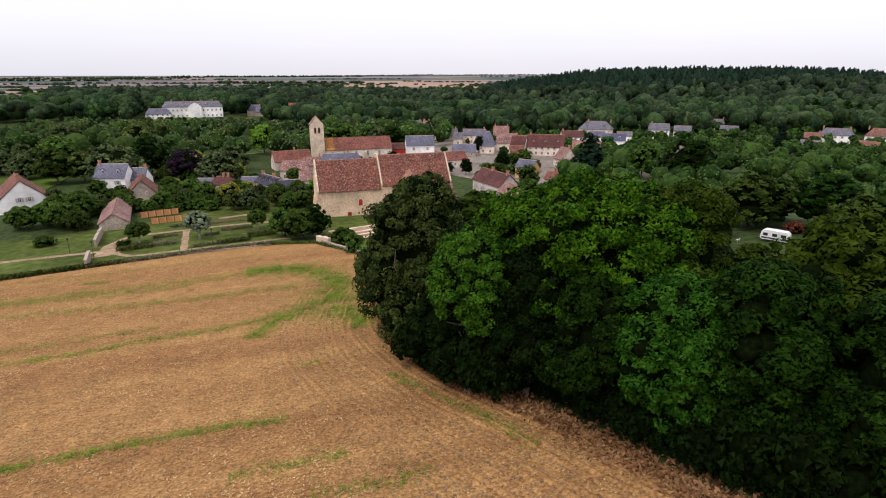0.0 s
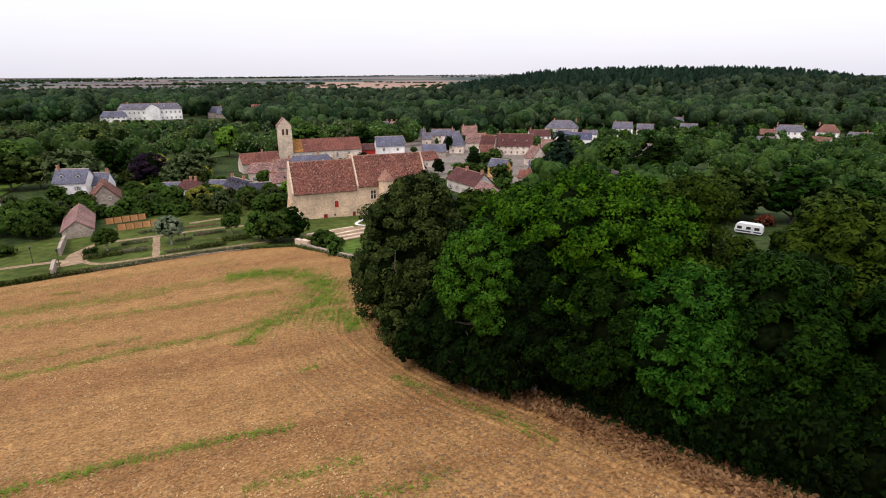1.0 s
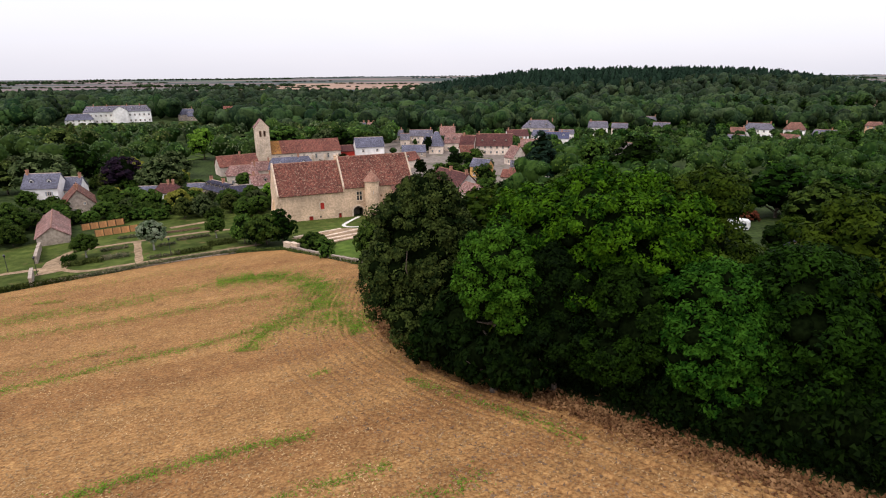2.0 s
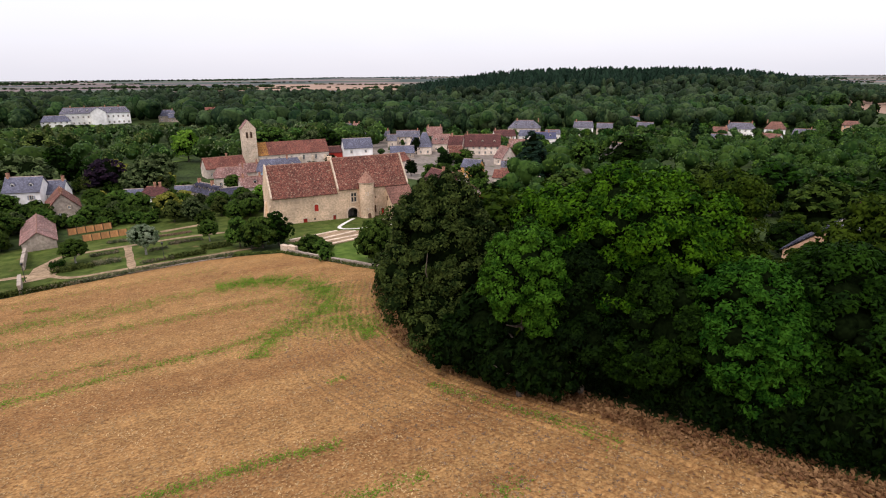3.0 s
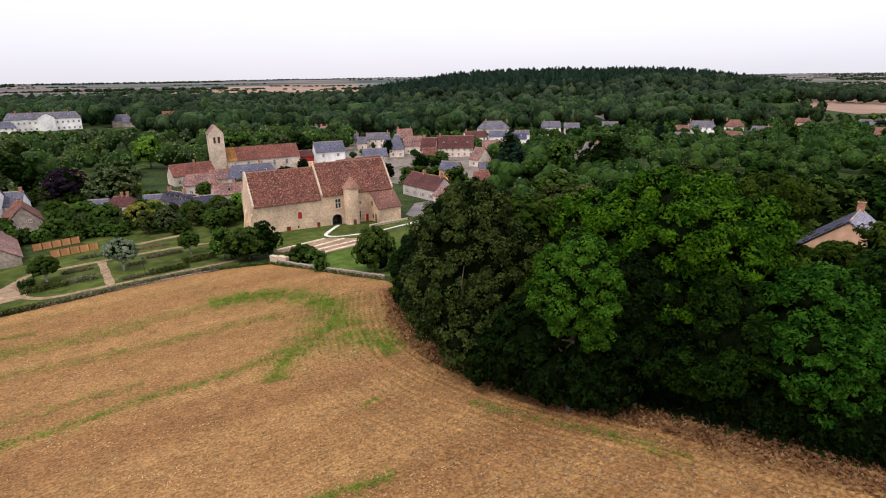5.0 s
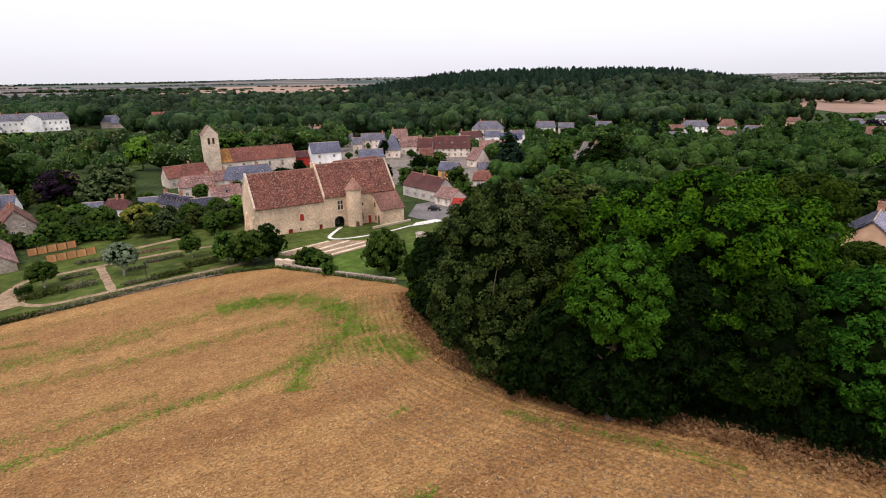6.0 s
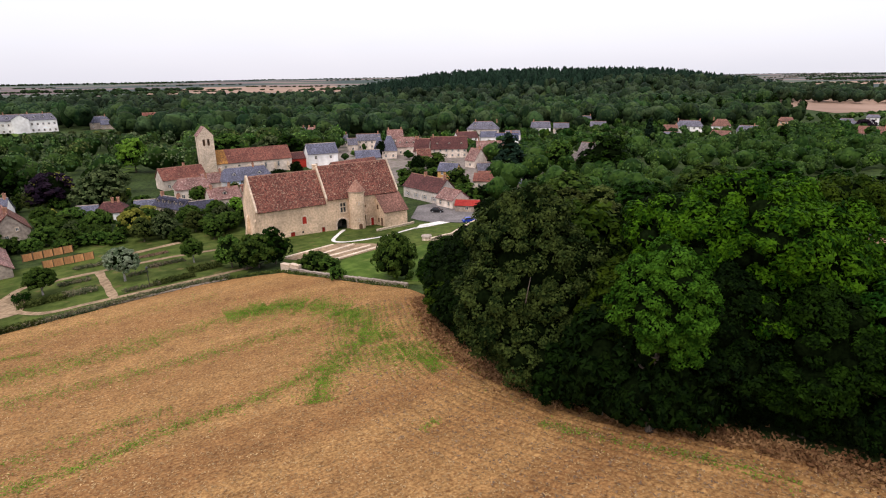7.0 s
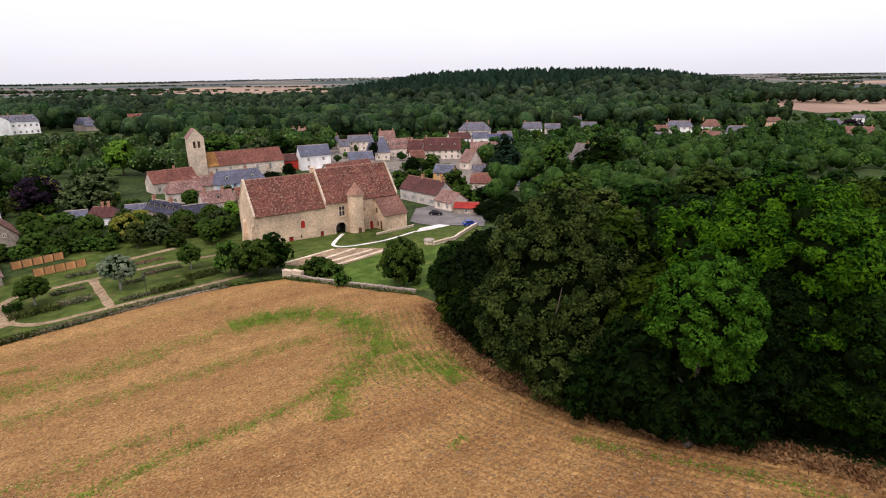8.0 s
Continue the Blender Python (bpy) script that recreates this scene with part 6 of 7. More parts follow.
scatter(80, (230, 470), (215, 345), B, (7, 13), far=(362, 1), gap=8.5, wide=1.3, joined=150)
scatter(60, (300, 560), (330, 455), B, (5, 10), far=(470, -2), gap=9, wide=1.3, joined=150)
scatter(20, (30, 62), (30, 84), ("wood_a", "wood_b"), (7, 11), gap=6, wide=1.3)

# shrubs along the wood's foot; the shade there is in their near-black leaves
foot = []
for (x1, y1), (x2, y2) in zip(WOOD_EDGE, WOOD_EDGE[1:]):
    n = max(1, int(math.hypot(x2 - x1, y2 - y1) / 2.6))
    foot += [(x1 + (x2 - x1) * i / n, y1 + (y2 - y1) * i / n) for i in range(n)]
for i, (x, y) in enumerate(foot):
    if y > 92:
        continue
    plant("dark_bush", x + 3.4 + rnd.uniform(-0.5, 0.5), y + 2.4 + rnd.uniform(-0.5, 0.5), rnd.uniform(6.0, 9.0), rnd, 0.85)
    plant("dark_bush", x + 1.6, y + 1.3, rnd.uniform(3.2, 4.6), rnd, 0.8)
tree("tree", -3.0, 79, 10.5, 5.4, 1.0, LEAF_GREY, "grey-green tree along the wood's edge", 23, 1.6, 1.0, 100, 0.42, group=W, sub=True)
tree("tree", -2.4, 91, 13.0, 5.4, 0.8, LEAF_DARK, "dark tree along the wood's edge", 24, 1.6, 1.0, 90, 0.45, group=W, sub=True)
tree("tree", -4.0, 100, 9.5, 5.0, 0.6, LEAF_MID, "green tree at the wood's north end", 25, 1.6, 1.0, 90, 0.45, group=W, sub=True)
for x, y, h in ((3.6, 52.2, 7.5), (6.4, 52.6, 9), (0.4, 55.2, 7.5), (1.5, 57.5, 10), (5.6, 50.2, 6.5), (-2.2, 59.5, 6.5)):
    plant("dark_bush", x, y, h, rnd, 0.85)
for x, y, h in ((7.6, 58, 14.5), (6.5, 61.5, 14), (46, 64, 9.2), (48.5, 66.5, 8.6), (71, 96.5, 6.6), (66, 92.5, 6.6), (61, 87.5, 7.0), (77, 104, 6), (83, 110, 5.5), (47, 80, 8), (50, 68, 8), (58, 66, 6), (62, 68.5, 5.5), (53, 62, 6), (55.5, 71.0, 7.2), (51, 67.5, 7.5), (5.5, 70.5, 18.5), (5, 64, 12), (4, 84, 9), (6, 95, 8.5), (5, 106, 7), (42, 44, 15), (44.5, 51, 13), (40, 37, 15), (48, 46, 15), (52, 38, 14), (10, 76, 14), (20, 72, 15), (30, 66, 14), (-6.2, 95, 7.0), (-6.4, 88, 8.0), (12, 90, 11), (24, 84, 12), (34, 78, 12)):
    plant(rnd.choice(("wood_a", "wood_b")), x, y, h, rnd, 1.2)


# ---- far woods, too many to count ----
def far_wood(name, spots, seed, material, label, leaf, cards, pine=False, coarse=False, lobes=4, shade=False):
    """Many crowns of several uneven lobes each, with leaf tufts that break up their outlines. shade: smaller cores,
    coloured dark as shaded leaves.
    """
    r = np.random.RandomState(seed)
    fine = ico()
    b = bmesh.new()
    bmesh.ops.create_icosphere(b, subdivisions=1, radius=1)
    rough = np.array([v.co for v in b.verts]), np.array([[v.index for v in f.verts] for f in b.faces])
    b.free()
    Vs, Fs, Cv, Cf, n0, c0 = [], [], [], [], 0, 0
    for x, y, h in spots:
        z = gh(x, y)
        if pine:
            R = h * r.uniform(0.2, 0.28)
            body = [((0, 0, h * 0.5), (R, R, h * 0.52))]
        elif coarse:
            R = h * r.uniform(0.4, 0.6)
            body = [((0, 0, h * 0.42), (max(R * 1.5, 9.0), R, h * 0.5))]
        elif r.rand() < 0.14:
            R, h = h * r.uniform(0.17, 0.24), h * 1.12
            body = [((0, 0, h * 0.5), (R, R, h * 0.5)), ((R * 0.4, 0, h * 0.38), (R * 0.8, R * 0.8, h * 0.33)), ((-R * 0.4, 0, h * 0.62), (R * 0.7, R * 0.7, h * 0.3))]
        else:
            R = h * r.uniform(0.40, 0.60)
            body = [((0, 0, h * 0.54), (R * 0.78, R * 0.78, h * 0.46))]
            a0 = r.uniform(0, 6.28)
            for k in range(lobes - 1):
                a = a0 + 6.28 * k / (lobes - 1) + r.uniform(-0.5, 0.5)
                q = R * r.uniform(0.42, 0.62)
                body.append(((math.cos(a) * R * 0.55, math.sin(a) * R * 0.55, h * r.uniform(0.42, 0.74)), (q, q, q * r.uniform(0.8, 1.1))))
        for k, (c, q) in enumerate(body):
            iv, iff = rough if coarse or (k and lobes < 4) else fine
            c, q, sh = np.array(c) + (x, y, z), np.array(q), iv.copy()
            if pine:
                sh[:, :2] *= np.clip(1.0 - 0.62 * sh[:, 2:], 0.12, 1.5)
            Cv.append(c + sh * q * ((0.84 if shade else 0.92) + 0.16 * wobble(sh * 2.6 + r.uniform(-9, 9, 3), seed + 1, 1.3) + r.uniform(-0.07, 0.07, len(sh)))[:, None])
            Cf.append(np.c_[iff, iff[:, 2]] + c0)
            c0 += len(iv)
            m = max(2, cards // len(body))
            u = unit(r, m)
            u[:, 2] = np.abs(u[:, 2]) * 1.1 - 0.25
            P = c + u * q * r.uniform(0.9, 1.15, (m, 1))
            nn = u + unit(r, m) * 0.7
            nn /= np.linalg.norm(nn, axis=1)[:, None]
            t = np.cross(nn, unit(r, m))
            t /= np.linalg.norm(t, axis=1)[:, None] + 1e-9
            bt = np.cross(nn, t)
            w = (leaf * (max(0.55, y / 330) if shade else 1.0) * r.uniform(0.5, 1.4, m))[:, None]
            Vs.append(np.stack([P - t * w * 0.6, P + bt * w * 0.45, P + t * w * 0.6, P - bt * w * 0.45], 1).reshape(-1, 3))
            Fs.append(np.arange(4 * m).reshape(-1, 4) + n0)
            n0 += 4 * m
    Fs = np.concatenate(Fs + [f + n0 for f in Cf])
    ob = put(name, leaf_mesh(name, np.concatenate(Vs + Cv), Fs, material, sum(len(f) for f in Cf) if shade else 0, INNER_SHADE), material)
    return tagged(ob, label, "forest", kind="stuff")


def wood_spots(n, xr, yr, hr, gap, rule):
    cells, out = {}, []
    for _ in range(n * 6):
        if len(out) >= n:
            break
        x, y = rnd.uniform(*xr), rnd.uniform(*yr)
        if not rule(x, y):
            continue
        k = (int(x // gap), int(y // gap))
        if k in cells:
            continue
        cells[k] = 1
        out.append((x, y, rnd.uniform(*hr)))
    return out


def in_wood(x, y):
    if not free(x, y, 3) or (395 < x < 770 and 360 < y < 540):
        return False
    a = math.degrees(math.atan2(x + 12, y - 5))
    return -44 < a < 58


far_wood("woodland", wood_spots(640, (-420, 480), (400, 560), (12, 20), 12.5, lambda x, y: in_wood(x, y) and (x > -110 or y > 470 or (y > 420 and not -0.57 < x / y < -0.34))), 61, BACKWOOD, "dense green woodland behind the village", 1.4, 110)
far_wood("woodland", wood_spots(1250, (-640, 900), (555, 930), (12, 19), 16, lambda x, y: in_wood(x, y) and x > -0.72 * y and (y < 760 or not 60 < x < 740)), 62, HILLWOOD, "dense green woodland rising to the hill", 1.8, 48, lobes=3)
WEST = [p for p in FAR_SPOTS if p[0] < -25]
EAST = [p for p in FAR_SPOTS if p[0] >= -25]
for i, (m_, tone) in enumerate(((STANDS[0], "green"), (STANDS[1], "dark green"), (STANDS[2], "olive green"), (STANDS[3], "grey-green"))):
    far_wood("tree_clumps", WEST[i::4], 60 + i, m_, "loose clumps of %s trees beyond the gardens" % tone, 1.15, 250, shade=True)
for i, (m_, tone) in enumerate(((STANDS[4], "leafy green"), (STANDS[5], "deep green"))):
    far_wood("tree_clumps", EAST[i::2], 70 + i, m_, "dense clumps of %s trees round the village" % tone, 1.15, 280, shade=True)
far_wood("pine_wood", wood_spots(1350, (40, 780), (740, 1040), (13, 20), 10.5, lambda x, y: abs((x - 400) * 0.94 - (y - 930) * 0.34) < 330), 63, LEAF_PINE, "dark conifer wood on the hilltop", 2.2, 12, pine=True)
# hedgerows and belts of trees out to the horizon
HEDGES = []
for i in range(120):
    y0 = 960 * (4300 / 960) ** rnd.uniform(0, 1)
    belt = i % 4 == 0
    x0, L, k = rnd.uniform(-0.9, 1.1) * y0, rnd.uniform(0.08, 0.30) * y0, rnd.uniform(-0.06, 0.06)
    for j in range(int(L / (9 if belt else 15))):
        d = rnd.uniform(0, L)
        x, y = x0 + d, y0 + d * k + (rnd.uniform(-45, 45) if belt else rnd.uniform(-4, 4))
        if not (40 < x < 780 and y < 1060):
            HEDGES.append((x, y, rnd.uniform(8, 13) if belt else rnd.uniform(3.5, 7)))
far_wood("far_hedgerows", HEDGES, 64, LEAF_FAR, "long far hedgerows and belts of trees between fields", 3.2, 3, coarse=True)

# loose garden growth behind the fences
scatter(26, (-112, -50), (160, 205), ("garden_bush", "small", "mid_a", "garden_bush"), (2.6, 5.4), gap=4.2, wide=1.15)


# ---- growth on the field, too much to count ----
def along(pts, step, width, r, taper=True):
    """Random spots along a line, within its width, thinning to the edges."""
    out = []
    for (x1, y1), (x2, y2) in zip(pts, pts[1:]):
        L = math.hypot(x2 - x1, y2 - y1)
        n = max(1, int(L * step))
        t = r.uniform(0, 1, n)
        o = r.normal(0, 0.62 if taper else 0.45, n) * width / 2
        out.append(np.stack([x1 + (x2 - x1) * t - (y2 - y1) / L * o, y1 + (y2 - y1) * t + (x2 - x1) / L * o], 1))
    return np.concatenate(out)


def tufts(name, spots, material, size, leaves, height, seed, label, category, lift=0.1, flat=0.5):
    """Small tufts of a few blades each, joined."""
    r = np.random.RandomState(seed)
    S = np.repeat(spots, leaves, 0)
    n = len(S)
    c = np.c_[S + r.normal(0, size * 0.45, (n, 2)), np.zeros(n)]
    c[:, 2] = gz(c[:, 0], c[:, 1]) + lift + r.uniform(0.0, height, n)
    nn = unit(r, n) * flat + np.array([0, 0, 1.0])
    nn /= np.linalg.norm(nn, axis=1)[:, None]
    t = np.cross(nn, unit(r, n))
    t /= np.linalg.norm(t, axis=1)[:, None] + 1e-9
    b = np.cross(nn, t)
    s = (size * r.uniform(0.5, 1.4, n))[:, None]
    V = np.stack([c - t * s * 0.55, c + b * s * 0.3, c + t * s * 0.55, c - b * s * 0.3], 1).reshape(-1, 3)
    F = np.arange(4 * n).reshape(-1, 4)
    ob = put(name, raw(name, V, F, material), material)
    return tagged(ob, label, category, kind="stuff")


R5 = np.random.RandomState(77)
STRIPS = [
    ([(-70, 57), (-55.7, 62.9), (-50.3, 65), (-44.3, 68.6), (-40.1, 71), (-35.7, 72), (-30.8, 75.5), (-26.5, 78.5)], 2.0, 17),
    ([(-27.5, 69), (-27.2, 73), (-26, 77)], 2.6, 50),
    ([(-26, 77), (-22, 84), (-20, 91)], 6.0, 70),
    ([(-18.6, 84), (-19.5, 92), (-22, 99.5), (-28.9, 105.2), (-35.2, 107.5), (-42, 105.2)], 5.5, 105),
    ([(-35, 106), (-45.7, 102.6), (-55, 98.5), (-65, 95), (-85, 89)], 4.5, 20),
    ([(-86, 80), (-66, 84.0), (-56.3, 86), (-46, 88.7), (-37.1, 92), (-28, 94)], 3.4, 17),
    ([(-90, 86), (-69.4, 91), (-62.7, 93), (-50, 97)], 3.0, 13),
    ([(-19, 82), (-14.4, 78.5), (-11.5, 72)], 4.5, 60),
    ([(-48, 33), (-37.7, 37.3), (-33.3, 39.3), (-27.9, 41.8), (-21.9, 44), (-15.1, 45.8)], 1.3, 20),
    ([(-9.5, 33.4), (-5, 34.6), (0, 37)], 1.4, 8),
    ([(-6, 56), (-2.5, 52), (3.6, 46.4), (9, 40)], 1.2, 12),
    ([(-17.1, 36.0), (-13.4, 37.3), (-8.0, 39.6)], 1.3, 10),
    ([(-5.8, 34.8), (-2.2, 35.1)], 1.2, 7),
    ([(-21, 77.2), (-17.4, 77.7), (-14.8, 77.1), (-13.4, 74.1)], 3.0, 20),
    ([(-12.5, 81.7), (-13.1, 73.2)], 2.6, 26),
    ([(-17.5, 59.1), (-15.1, 60.7)], 1.2, 14),
    ([(-73.5, 100.2), (-68.1, 100.9)], 1.6, 14),
    ([(-70, 63), (-62, 66.5), (-54, 70.6), (-49.9, 72.6), (-44, 74)], 2.4, 11),
    ([(-16, 100), (-12, 90), (-11, 80), (-9, 72), (-3, 63), (4, 55)], 4.0, 6),
    ([(-90, 99), (-72, 108), (-58, 114), (-45, 119)], 5.0, 6),
]
weed_spots = np.concatenate([along(p, d * 2.9, w * 1.0, R5) for p, w, d in STRIPS] + [along(p, d * 1.5, w * 2.3, R5) for p, w, d in STRIPS])
patchy = wobble(np.c_[weed_spots, np.zeros(len(weed_spots))], 6, 0.55) + 0.7 * wobble(np.c_[weed_spots, np.zeros(len(weed_spots))], 7, 1.6)
tufts("weeds", weed_spots[patchy + R5.uniform(-1.1, 1.1, len(patchy)) > -0.4], WEED, 0.15, 2, 0.24, 78, "bright green weeds in strips on the stubble", "weeds", lift=0.13)
X, Y = R5.uniform(-100, 30, 100000), 24 + 100 * R5.uniform(0, 1, 100000) ** 1.4
k = inside(X, Y, FIELD_EDGE)
tufts("straw", np.stack([X[k], Y[k]], 1), STRAW, 0.21, 1, 0.05, 79, "scattered cut straw on the stubble field", "straw", lift=0.13, flat=0.35)
edge_in = [(x - 0.9, y - 0.6) for x, y in WOOD_EDGE]
tufts("dry_grass", along(edge_in, 70, 3.6, R5), DRYGRASS, 0.4, 2, 0.35, 80, "rust-brown dry grass along the wood's foot", "grass", flat=1.2)

# curved plough ridges that follow the wood's edge
clods = []
field_ob = bpy.data.objects["stubble_field"]
for q in range(15):
    V, F, n0 = [], [], 0
    off = 3.0 + q * 0.95
    P = []
    for (x1, y1), (x2, y2) in zip(WOOD_EDGE, WOOD_EDGE[1:]):
        m = max(2, int(math.hypot(x2 - x1, y2 - y1) / 1.2))
        P += [(x1 + (x2 - x1) * i / m, y1 + (y2 - y1) * i / m) for i in range(m)]
    P = np.array(P)
    for _ in range(6):
        P[1:-1] = (P[:-2] + P[2:] + 2 * P[1:-1]) / 4
    D = np.gradient(P, axis=0)
    D /= np.linalg.norm(D, axis=1)[:, None]
    Nn = np.stack([D[:, 1], -D[:, 0]], 1)
    C = P + Nn * (off + 0.12 * np.sin(np.arange(len(P)) * 0.7 + q))[:, None]
    hgt = 0.20 * np.clip(0.55 + 0.6 * np.sin(np.arange(len(P)) * 0.31 + q * 1.7), 0.1, 1) * (1.0 if off < 9 else 0.6)
    for o, h in ((-0.36, 0.0), (0.0, 1.0), (0.36, 0.0)):
        W_ = C + Nn * o
        V.append(np.c_[W_, gz(W_[:, 0], W_[:, 1]) + 0.105 + hgt * h])
    m = len(P)
    for r_ in (0, 1):
        F += [(n0 + r_ * m + i, n0 + r_ * m + i + 1, n0 + (r_ + 1) * m + i + 1, n0 + (r_ + 1) * m + i) for i in range(m - 1)]
    clods.append((C + Nn * 0.47 + R5.normal(0, 0.09, C.shape)).repeat(3, 0) + R5.normal(0, 0.35, (3 * len(C), 2)) * D.repeat(3, 0))
    put("plough_ridge", raw("plough_ridge", np.concatenate(V), F, FIELD), FIELD, field_ob, "curved ridge of turned soil" if q == 0 else "", smooth_faces=True)

tufts("soil_clods", np.concatenate(clods), SOIL, 0.26, 2, 0.03, 84, "dark clods of soil along the furrows", "soil", lift=0.12, flat=0.5)

# ---- garden: hedge, beds, fence, walls, lamps ----
tufts("garden_hedge", along([(-118, 101), (-94, 105.2), (-81, 112.2), (-74, 115.8)], 110, 1.5, R5, False), LEAF_MEADOW, 0.40, 2, 0.9, 81, "low ragged green hedge between garden and field", "hedge", lift=0.1, flat=1.3)
tufts("verge_growth", along([(-80, 112.6), (-65.5, 120.3), (-55, 125.6), (-44, 129.4)], 55, 2.0, R5, False), ROSE, 0.34, 2, 0.8, 82, "ragged rose and weed border of the garden", "border", flat=1.2)
tufts("field_margin", along([(-48, 128.2), (-41, 129), (-34, 129.4), (-27.2, 123.4), (-21, 117.6), (-10, 106.6)], 26, 1.4, R5, False), LEAF_MEADOW, 0.35, 2, 0.5, 83, "ragged grass at the foot of the field wall", "grass", flat=1.2)


def low_wall(name, pts, thick, h, label, material, step=1.1):
    """A rubble wall laid in lengths of uneven coping stones."""
    root = thing(name, pose(0, 0, 0), label, "wall")
    r = random.Random(len(label))
    for (x1, y1), (x2, y2) in zip(pts, pts[1:]):
        L = math.hypot(x2 - x1, y2 - y1)
        a = math.degrees(math.atan2(y2 - y1, x2 - x1))
        n = max(1, int(L / step))
        for i in range(n):
            t = (i + 0.5) / n
            x, y = x1 + (x2 - x1) * t, y1 + (y2 - y1) * t
            bm = bmesh.new()
            hh = h * r.uniform(0.9, 1.08)
            box(bm, -L / n / 2, L / n / 2 - 0.01, -thick / 2, thick / 2, -0.8, hh)
            box(bm, -L / n / 2 + 0.03, L / n / 2 - 0.05, -thick / 2 - 0.08, thick / 2 + 0.08, hh, hh + 0.14)
            part("wall_length", bm, material, root, m=pose(x, y, gh(x, y), 0, 0, a))
    return root


low_wall("field_wall", [(-32, 129), (-27, 123.6), (-20.9, 117.8), (-10, 107.2)], 0.45, 0.75, "low rubble wall between lawn and field", GREYWALL, 1.6)
low_wall("garden_wall", [(-44.5, 128.6), (-55, 124.8), (-66, 120.2), (-72, 117.3)], 0.35, 0.12, "low pale stone edging of the garden", GREYWALL, 1.6)
low_wall("stone_wall", [(-80.6, 112), (-85, 120)], 0.5, 1.9, "old rubble wall with a worn coping", GREYWALL, 1.4)
low_wall("stone_wall", [(-89.8, 129.5), (-96.2, 142.4)], 0.5, 1.9, "old rubble wall with a worn coping", GREYWALL, 1.4)
low_wall("gate_pier", [(-33.4, 130.6), (-29.6, 127.0)], 0.9, 1.5, "pinkish stone gate pier and wall end", DRESSED, 1.9)
low_wall("lane_wall", [(2, 141), (8.5, 144.5), (13, 151), (19.5, 160)], 0.5, 0.8, "curved rubble wall above the lane", DRESSED, 1.6)
low_wall("terrace_wall", [(-9, 160.5), (-1.5, 165), (3, 168.5)], 0.4, 0.5, "low stone terrace wall by the manor", DRESSED, 1.5)

# wooden panel fences
PANEL = None
for pts in ([(-94.4, 158.6), (-85.6, 164.6)], [(-87.4, 151.6), (-78.4, 156.8)]):
    (x1, y1), (x2, y2) = pts
    L = math.hypot(x2 - x1, y2 - y1)
    a = math.degrees(math.atan2(y2 - y1, x2 - x1))
    fence = thing("panel_fence", pose(x1, y1, gh(x1, y1), 0, 0, a), "orange-brown wooden panel fence", "fence", "wooden garden fences")
    n = int(L / 2.0)
    rise = (gh(x2, y2) - gh(x1, y1)) / n
    for i in range(n):
        if PANEL is None:
            PANEL = bpy.data.meshes.new("panel")
            b = bmesh.new()
            box(b, -0.93, 0.93, -0.02, 0.02, 0.12, 1.9)
            for e in list(b.edges):
                e.smooth = True
            bmesh.ops.bevel(b, geom=b.edges[:], offset=0.015, segments=1)
            b.to_mesh(PANEL)
            b.free()
        put("panel", PANEL, PANELWOOD, fence, m=pose((i + 0.5) * L / n, 0, (i + 0.5) * rise))
    for i in range(n + 1):
        bm = bmesh.new()
        box(bm, i * L / n - 0.06, i * L / n + 0.06, -0.06, 0.06, -0.6 + i * rise, 2.05 + i * rise)
        part("post", bm, BROWNWOOD, fence)

# planting beds
for i, (x, y, w, d, a, m_, h) in enumerate(((-78.5, 127.5, 8, 3, 25, LEAF_MEADOW, 0.8), (-73.0, 131.0, 6, 3.0, 25, ROSE, 0.7), (-76.5, 138.5, 6, 2.0, 27, ROSE, 0.6), (-83.5, 131, 3, 5, 25, LEAF_MID, 0.9), (-61.0, 129.2, 7, 1.4, 25, ROSE, 0.7), (-55.5, 132.5, 8, 3, 25, LEAF_MEADOW, 0.7), (-60, 146, 8, 2.0, 25, ROSE, 0.6), (-50.5, 139, 7, 4, 25, LEAF_MEADOW, 0.7), (-76, 150.5, 9, 2.0, 27, ROSE, 0.6), (-66, 155, 9, 2, 27, SOIL, 0.2), (-64.5, 140, 4, 1.4, 27, ROSE, 0.6))):
    n = int(w * d * 26)
    u, v = R5.uniform(-w / 2, w / 2, n), R5.uniform(-d / 2, d / 2, n)
    ca, sa = math.cos(radians(a)), math.sin(radians(a))
    S = np.stack([x + u * ca - v * sa, y + u * sa + v * ca], 1)
    tufts("planting_bed", S, m_, 0.36, 2, h, 90 + i, "planted bed of low shrubs and roses", "plants", flat=1.2)


def lamp_post(x, y, h, lean=0.0):
    root = thing("lamp_post", pose(x, y, gh(x, y), 0, lean, 0), "slim black iron garden lamp post", "lamp post", "garden lamps")
    bm = bmesh.new()
    tube(bm, 0, 0, -0.3, 0.4, 0.12, 0.10, 10)
    tube(bm, 0, 0, 0.4, h, 0.07, 0.05, 10)
    part("pole", bm, BLACKIRON, root)
    bm = bmesh.new()
    tube(bm, 0, 0, h, h + 0.12, 0.06, 0.2, 10)
    tube(bm, 0, 0, h + 0.12, h + 0.5, 0.18, 0.24, 10)
    tube(bm, 0, 0, h + 0.5, h + 0.72, 0.28, 0.04, 10)
    part("lantern", bm, BLACKIRON, root)
    return root


lamp_post(-59.7, 129.6, 3.8)
lamp_post(-84.5, 120.6, 3.6)
lamp_post(-93, 124.5, 3.4)


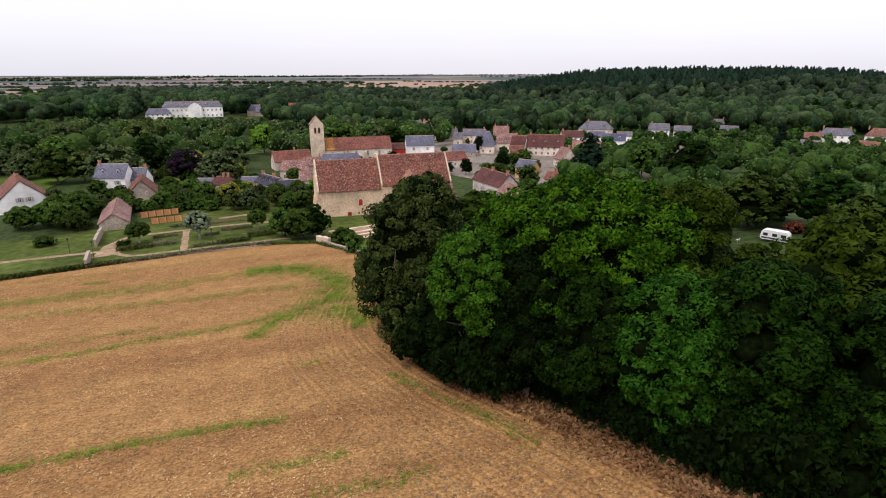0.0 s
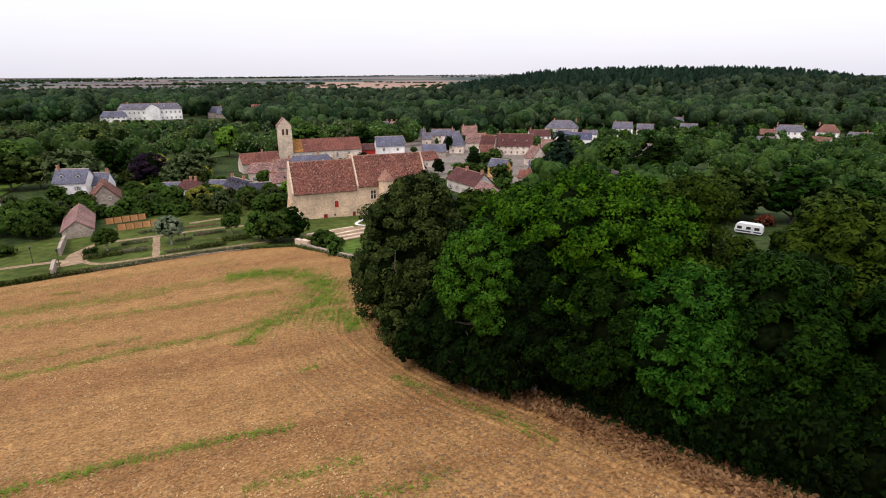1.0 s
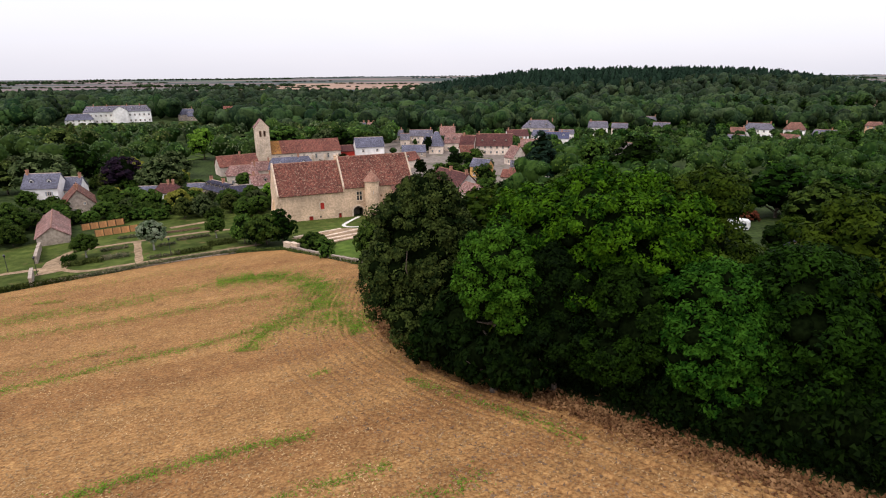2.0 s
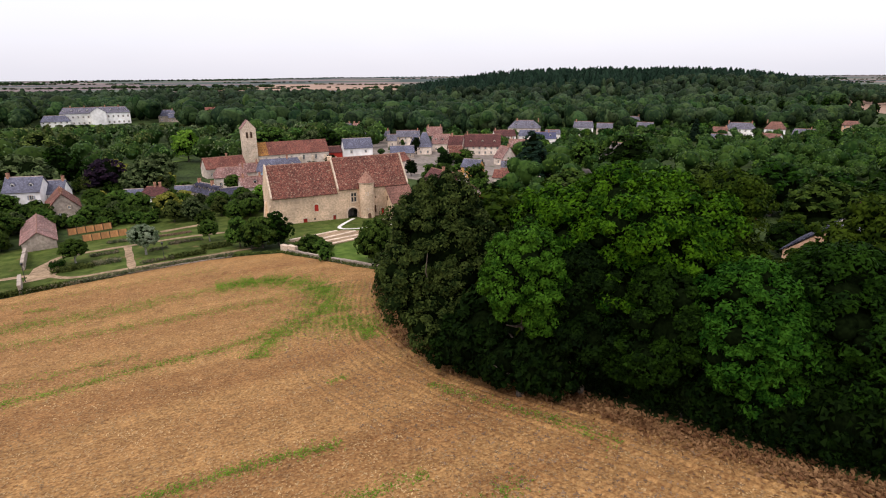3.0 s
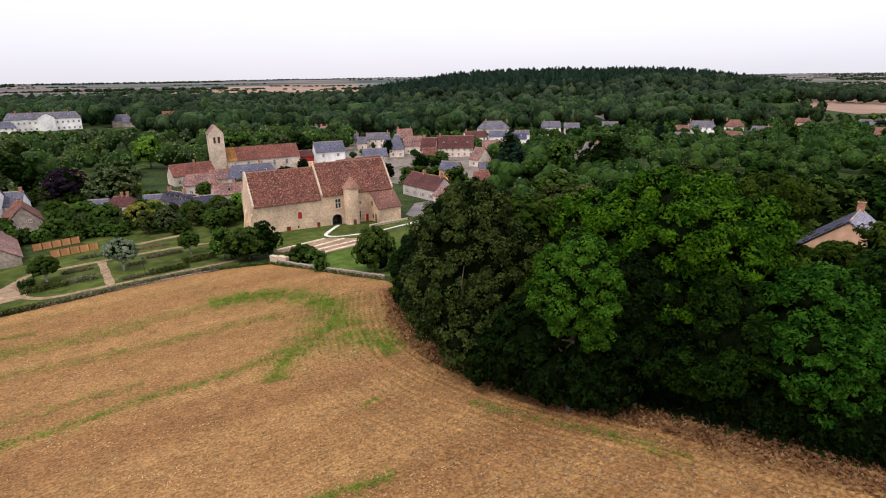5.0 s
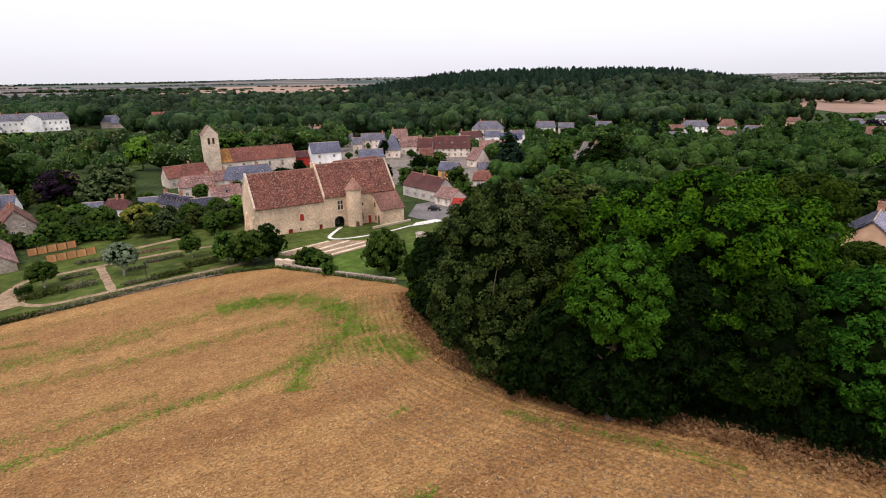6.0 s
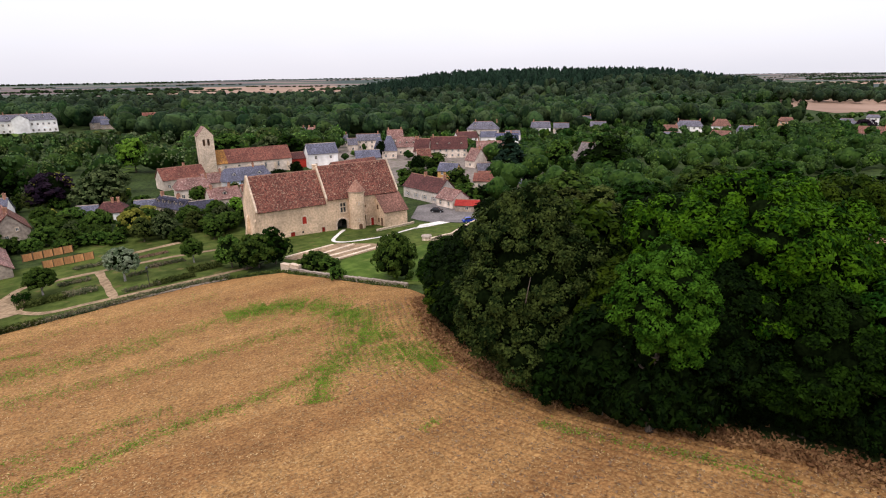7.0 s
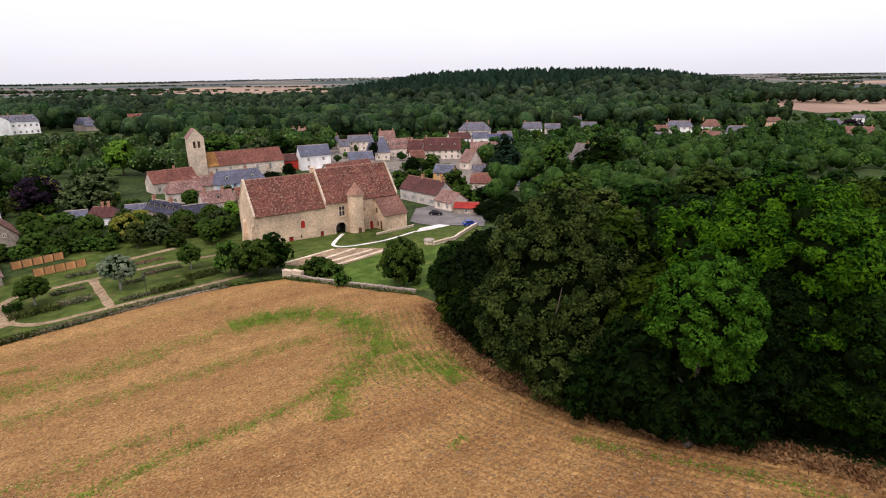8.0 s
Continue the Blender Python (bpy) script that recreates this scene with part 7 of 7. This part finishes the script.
# ---- cars, caravan, parasol ----
def car(x, y, turn, material, label):
    root = thing("car", pose(x, y, gh(x, y) + 0.12, 0, 0, turn), label, "car", "parked cars")
    bm = bmesh.new()
    prism(bm, [(-2.1, 0.32), (2.1, 0.32), (2.15, 0.62), (2.0, 0.82), (1.05, 0.95), (-1.75, 1.0), (-2.12, 0.85)], "y", -0.86, 0.86)
    bmesh.ops.bevel(bm, geom=bm.edges[:], offset=0.07, segments=2)
    part("body", bm, material, root)
    bm = bmesh.new()
    prism(bm, [(1.05, 0.94), (0.35, 1.42), (-1.25, 1.46), (-1.85, 0.98)], "y", -0.74, 0.74)
    bmesh.ops.bevel(bm, geom=bm.edges[:], offset=0.05, segments=1)
    part("glasshouse", bm, GLASS, root)
    bm = bmesh.new()
    prism(bm, [(0.4, 1.42), (0.3, 1.49), (-1.2, 1.53), (-1.35, 1.46)], "y", -0.7, 0.7)
    part("roof", bm, material, root)
    for wx in (-1.3, 1.3):
        for wy in (-0.82, 0.82):
            bm = bmesh.new()
            tube(bm, 0, 0, -0.1, 0.1, 0.32, 0.32, 16)
            w = part("wheel", bm, BLACKIRON, root, m=pose(wx, wy, 0.32, 90))
            bm = bmesh.new()
            tube(bm, 0, 0, -0.11, 0.11, 0.2, 0.2, 12)
            part("rim", bm, GREYSHUT, w)
    for s in (-0.62, 0.62):
        bm = bmesh.new()
        box(bm, 2.02, 2.12, s - 0.17, s + 0.17, 0.62, 0.76)
        part("headlight", bm, WHITEPAINT, root)
    return root


car(18.2, 161.8, 5, plain("blue_car_paint", (0.012, 0.04, 0.30), 0.25, 0.6), "glossy blue hatchback parked on the lane")
car(13.2, 181.5, -25, plain("black_car_paint", (0.01, 0.01, 0.012), 0.25, 0.6), "black car parked beside the farmhouse")

van = thing("caravan", pose(70.0, 114.6, gh(70, 114.6), 0, 0, -40) @ Matrix.Diagonal((0.85, 0.95, 0.95, 1)), "white touring caravan with a navy stripe on the grass", "caravan")
bm = bmesh.new()
prism(bm, [(-3.1, 0.5), (3.1, 0.5), (3.3, 1.0), (3.1, 2.1), (2.5, 2.6), (-2.4, 2.65), (-3.1, 2.2), (-3.3, 1.1)], "y", -1.1, 1.1)
bmesh.ops.bevel(bm, geom=bm.edges[:], offset=0.12, segments=2)
part("body", bm, WHITEPAINT, van)
for x0, x1 in ((-2.7, -1.6), (-0.6, 0.5), (1.3, 2.5)):
    bm = bmesh.new()
    box(bm, x0, x1, -1.13, -1.09, 1.35, 2.0)
    part("window", bm, GLASS, van)
bm = bmesh.new()
box(bm, -3.0, 3.0, -1.12, -1.085, 0.72, 1.05)
part("stripe", bm, plain("navy_stripe", (0.02, 0.025, 0.06), 0.5), van)
bm = bmesh.new()
box(bm, 0.6, 1.2, -1.13, -1.09, 0.6, 2.2)
part("door", bm, plain("offwhite_door", (0.6, 0.6, 0.6)), van)
for wy in (-0.95, 0.95):
    bm = bmesh.new()
    tube(bm, 0, 0, -0.1, 0.1, 0.33, 0.33, 14)
    part("wheel", bm, BLACKIRON, van, m=pose(0.0, wy, 0.33, 90))
bm = bmesh.new()
limb(bm, (-3.2, 0, 0.5), (-4.3, 0, 0.45), 0.06, 0.05)
limb(bm, (-4.2, 0, 0.45), (-4.2, 0, 0.0), 0.05, 0.05)
part("drawbar", bm, BLACKIRON, van)

par = thing("parasol", pose(26.5, 184.5, gh(26.5, 184.5)), "magenta garden parasol on a pole", "parasol")
bm = bmesh.new()
tube(bm, 0, 0, -0.1, 2.6, 0.03, 0.03, 8)
part("pole", bm, WHITEPAINT, par)
bm = bmesh.new()
tube(bm, 0, 0, 2.15, 2.7, 1.5, 0.05, 8)
part("canopy", bm, plain("magenta_cloth", (0.65, 0.08, 0.40), 0.8), par)

chair = thing("garden_chair", pose(62.9, 116.1, gh(62.9, 116.1), 0, 0, 200), "white plastic garden chair on the grass", "chair")
bm = bmesh.new()
box(bm, -0.27, 0.27, -0.26, 0.26, 0.40, 0.45)
part("seat", bm, WHITEPAINT, chair)
bm = bmesh.new()
prism(bm, [(0.22, 0.44), (0.27, 0.44), (0.38, 0.92), (0.33, 0.92)], "x", -0.26, 0.26)
part("backrest", bm, WHITEPAINT, chair)
for sx in (-0.24, 0.24):
    for sy in (-0.22, 0.22):
        bm = bmesh.new()
        tube(bm, sx, sy, -0.02, 0.41, 0.03, 0.025, 8)
        part("leg", bm, WHITEPAINT, chair)

template("rust", 3.2, 2.2, 0.1, leaf_mat("leaf_rust", (0.10, 0.030, 0.014), (0.24, 0.085, 0.040), 0.2), "low rust-red shrub beside the caravan", 48, clumps=1.5, clump_r=0.6, leaf=0.42, leaves=30, category="shrub", name="shrub")
plant("rust", 78.6, 122.5, 2.6, rnd, 1.1)

well = thing("stone_well", pose(1.4, 143.2, gh(1.4, 143.2)), "round low well head of pale worn stone", "well")
bm = bmesh.new()
tube(bm, 0, 0, -0.4, 1.0, 1.25, 1.15, 20)
part("shaft", bm, DRESSED, well)
bm = bmesh.new()
tube(bm, 0, 0, 1.0, 1.25, 1.4, 1.3, 20)
part("rim", bm, GREYWALL, well)
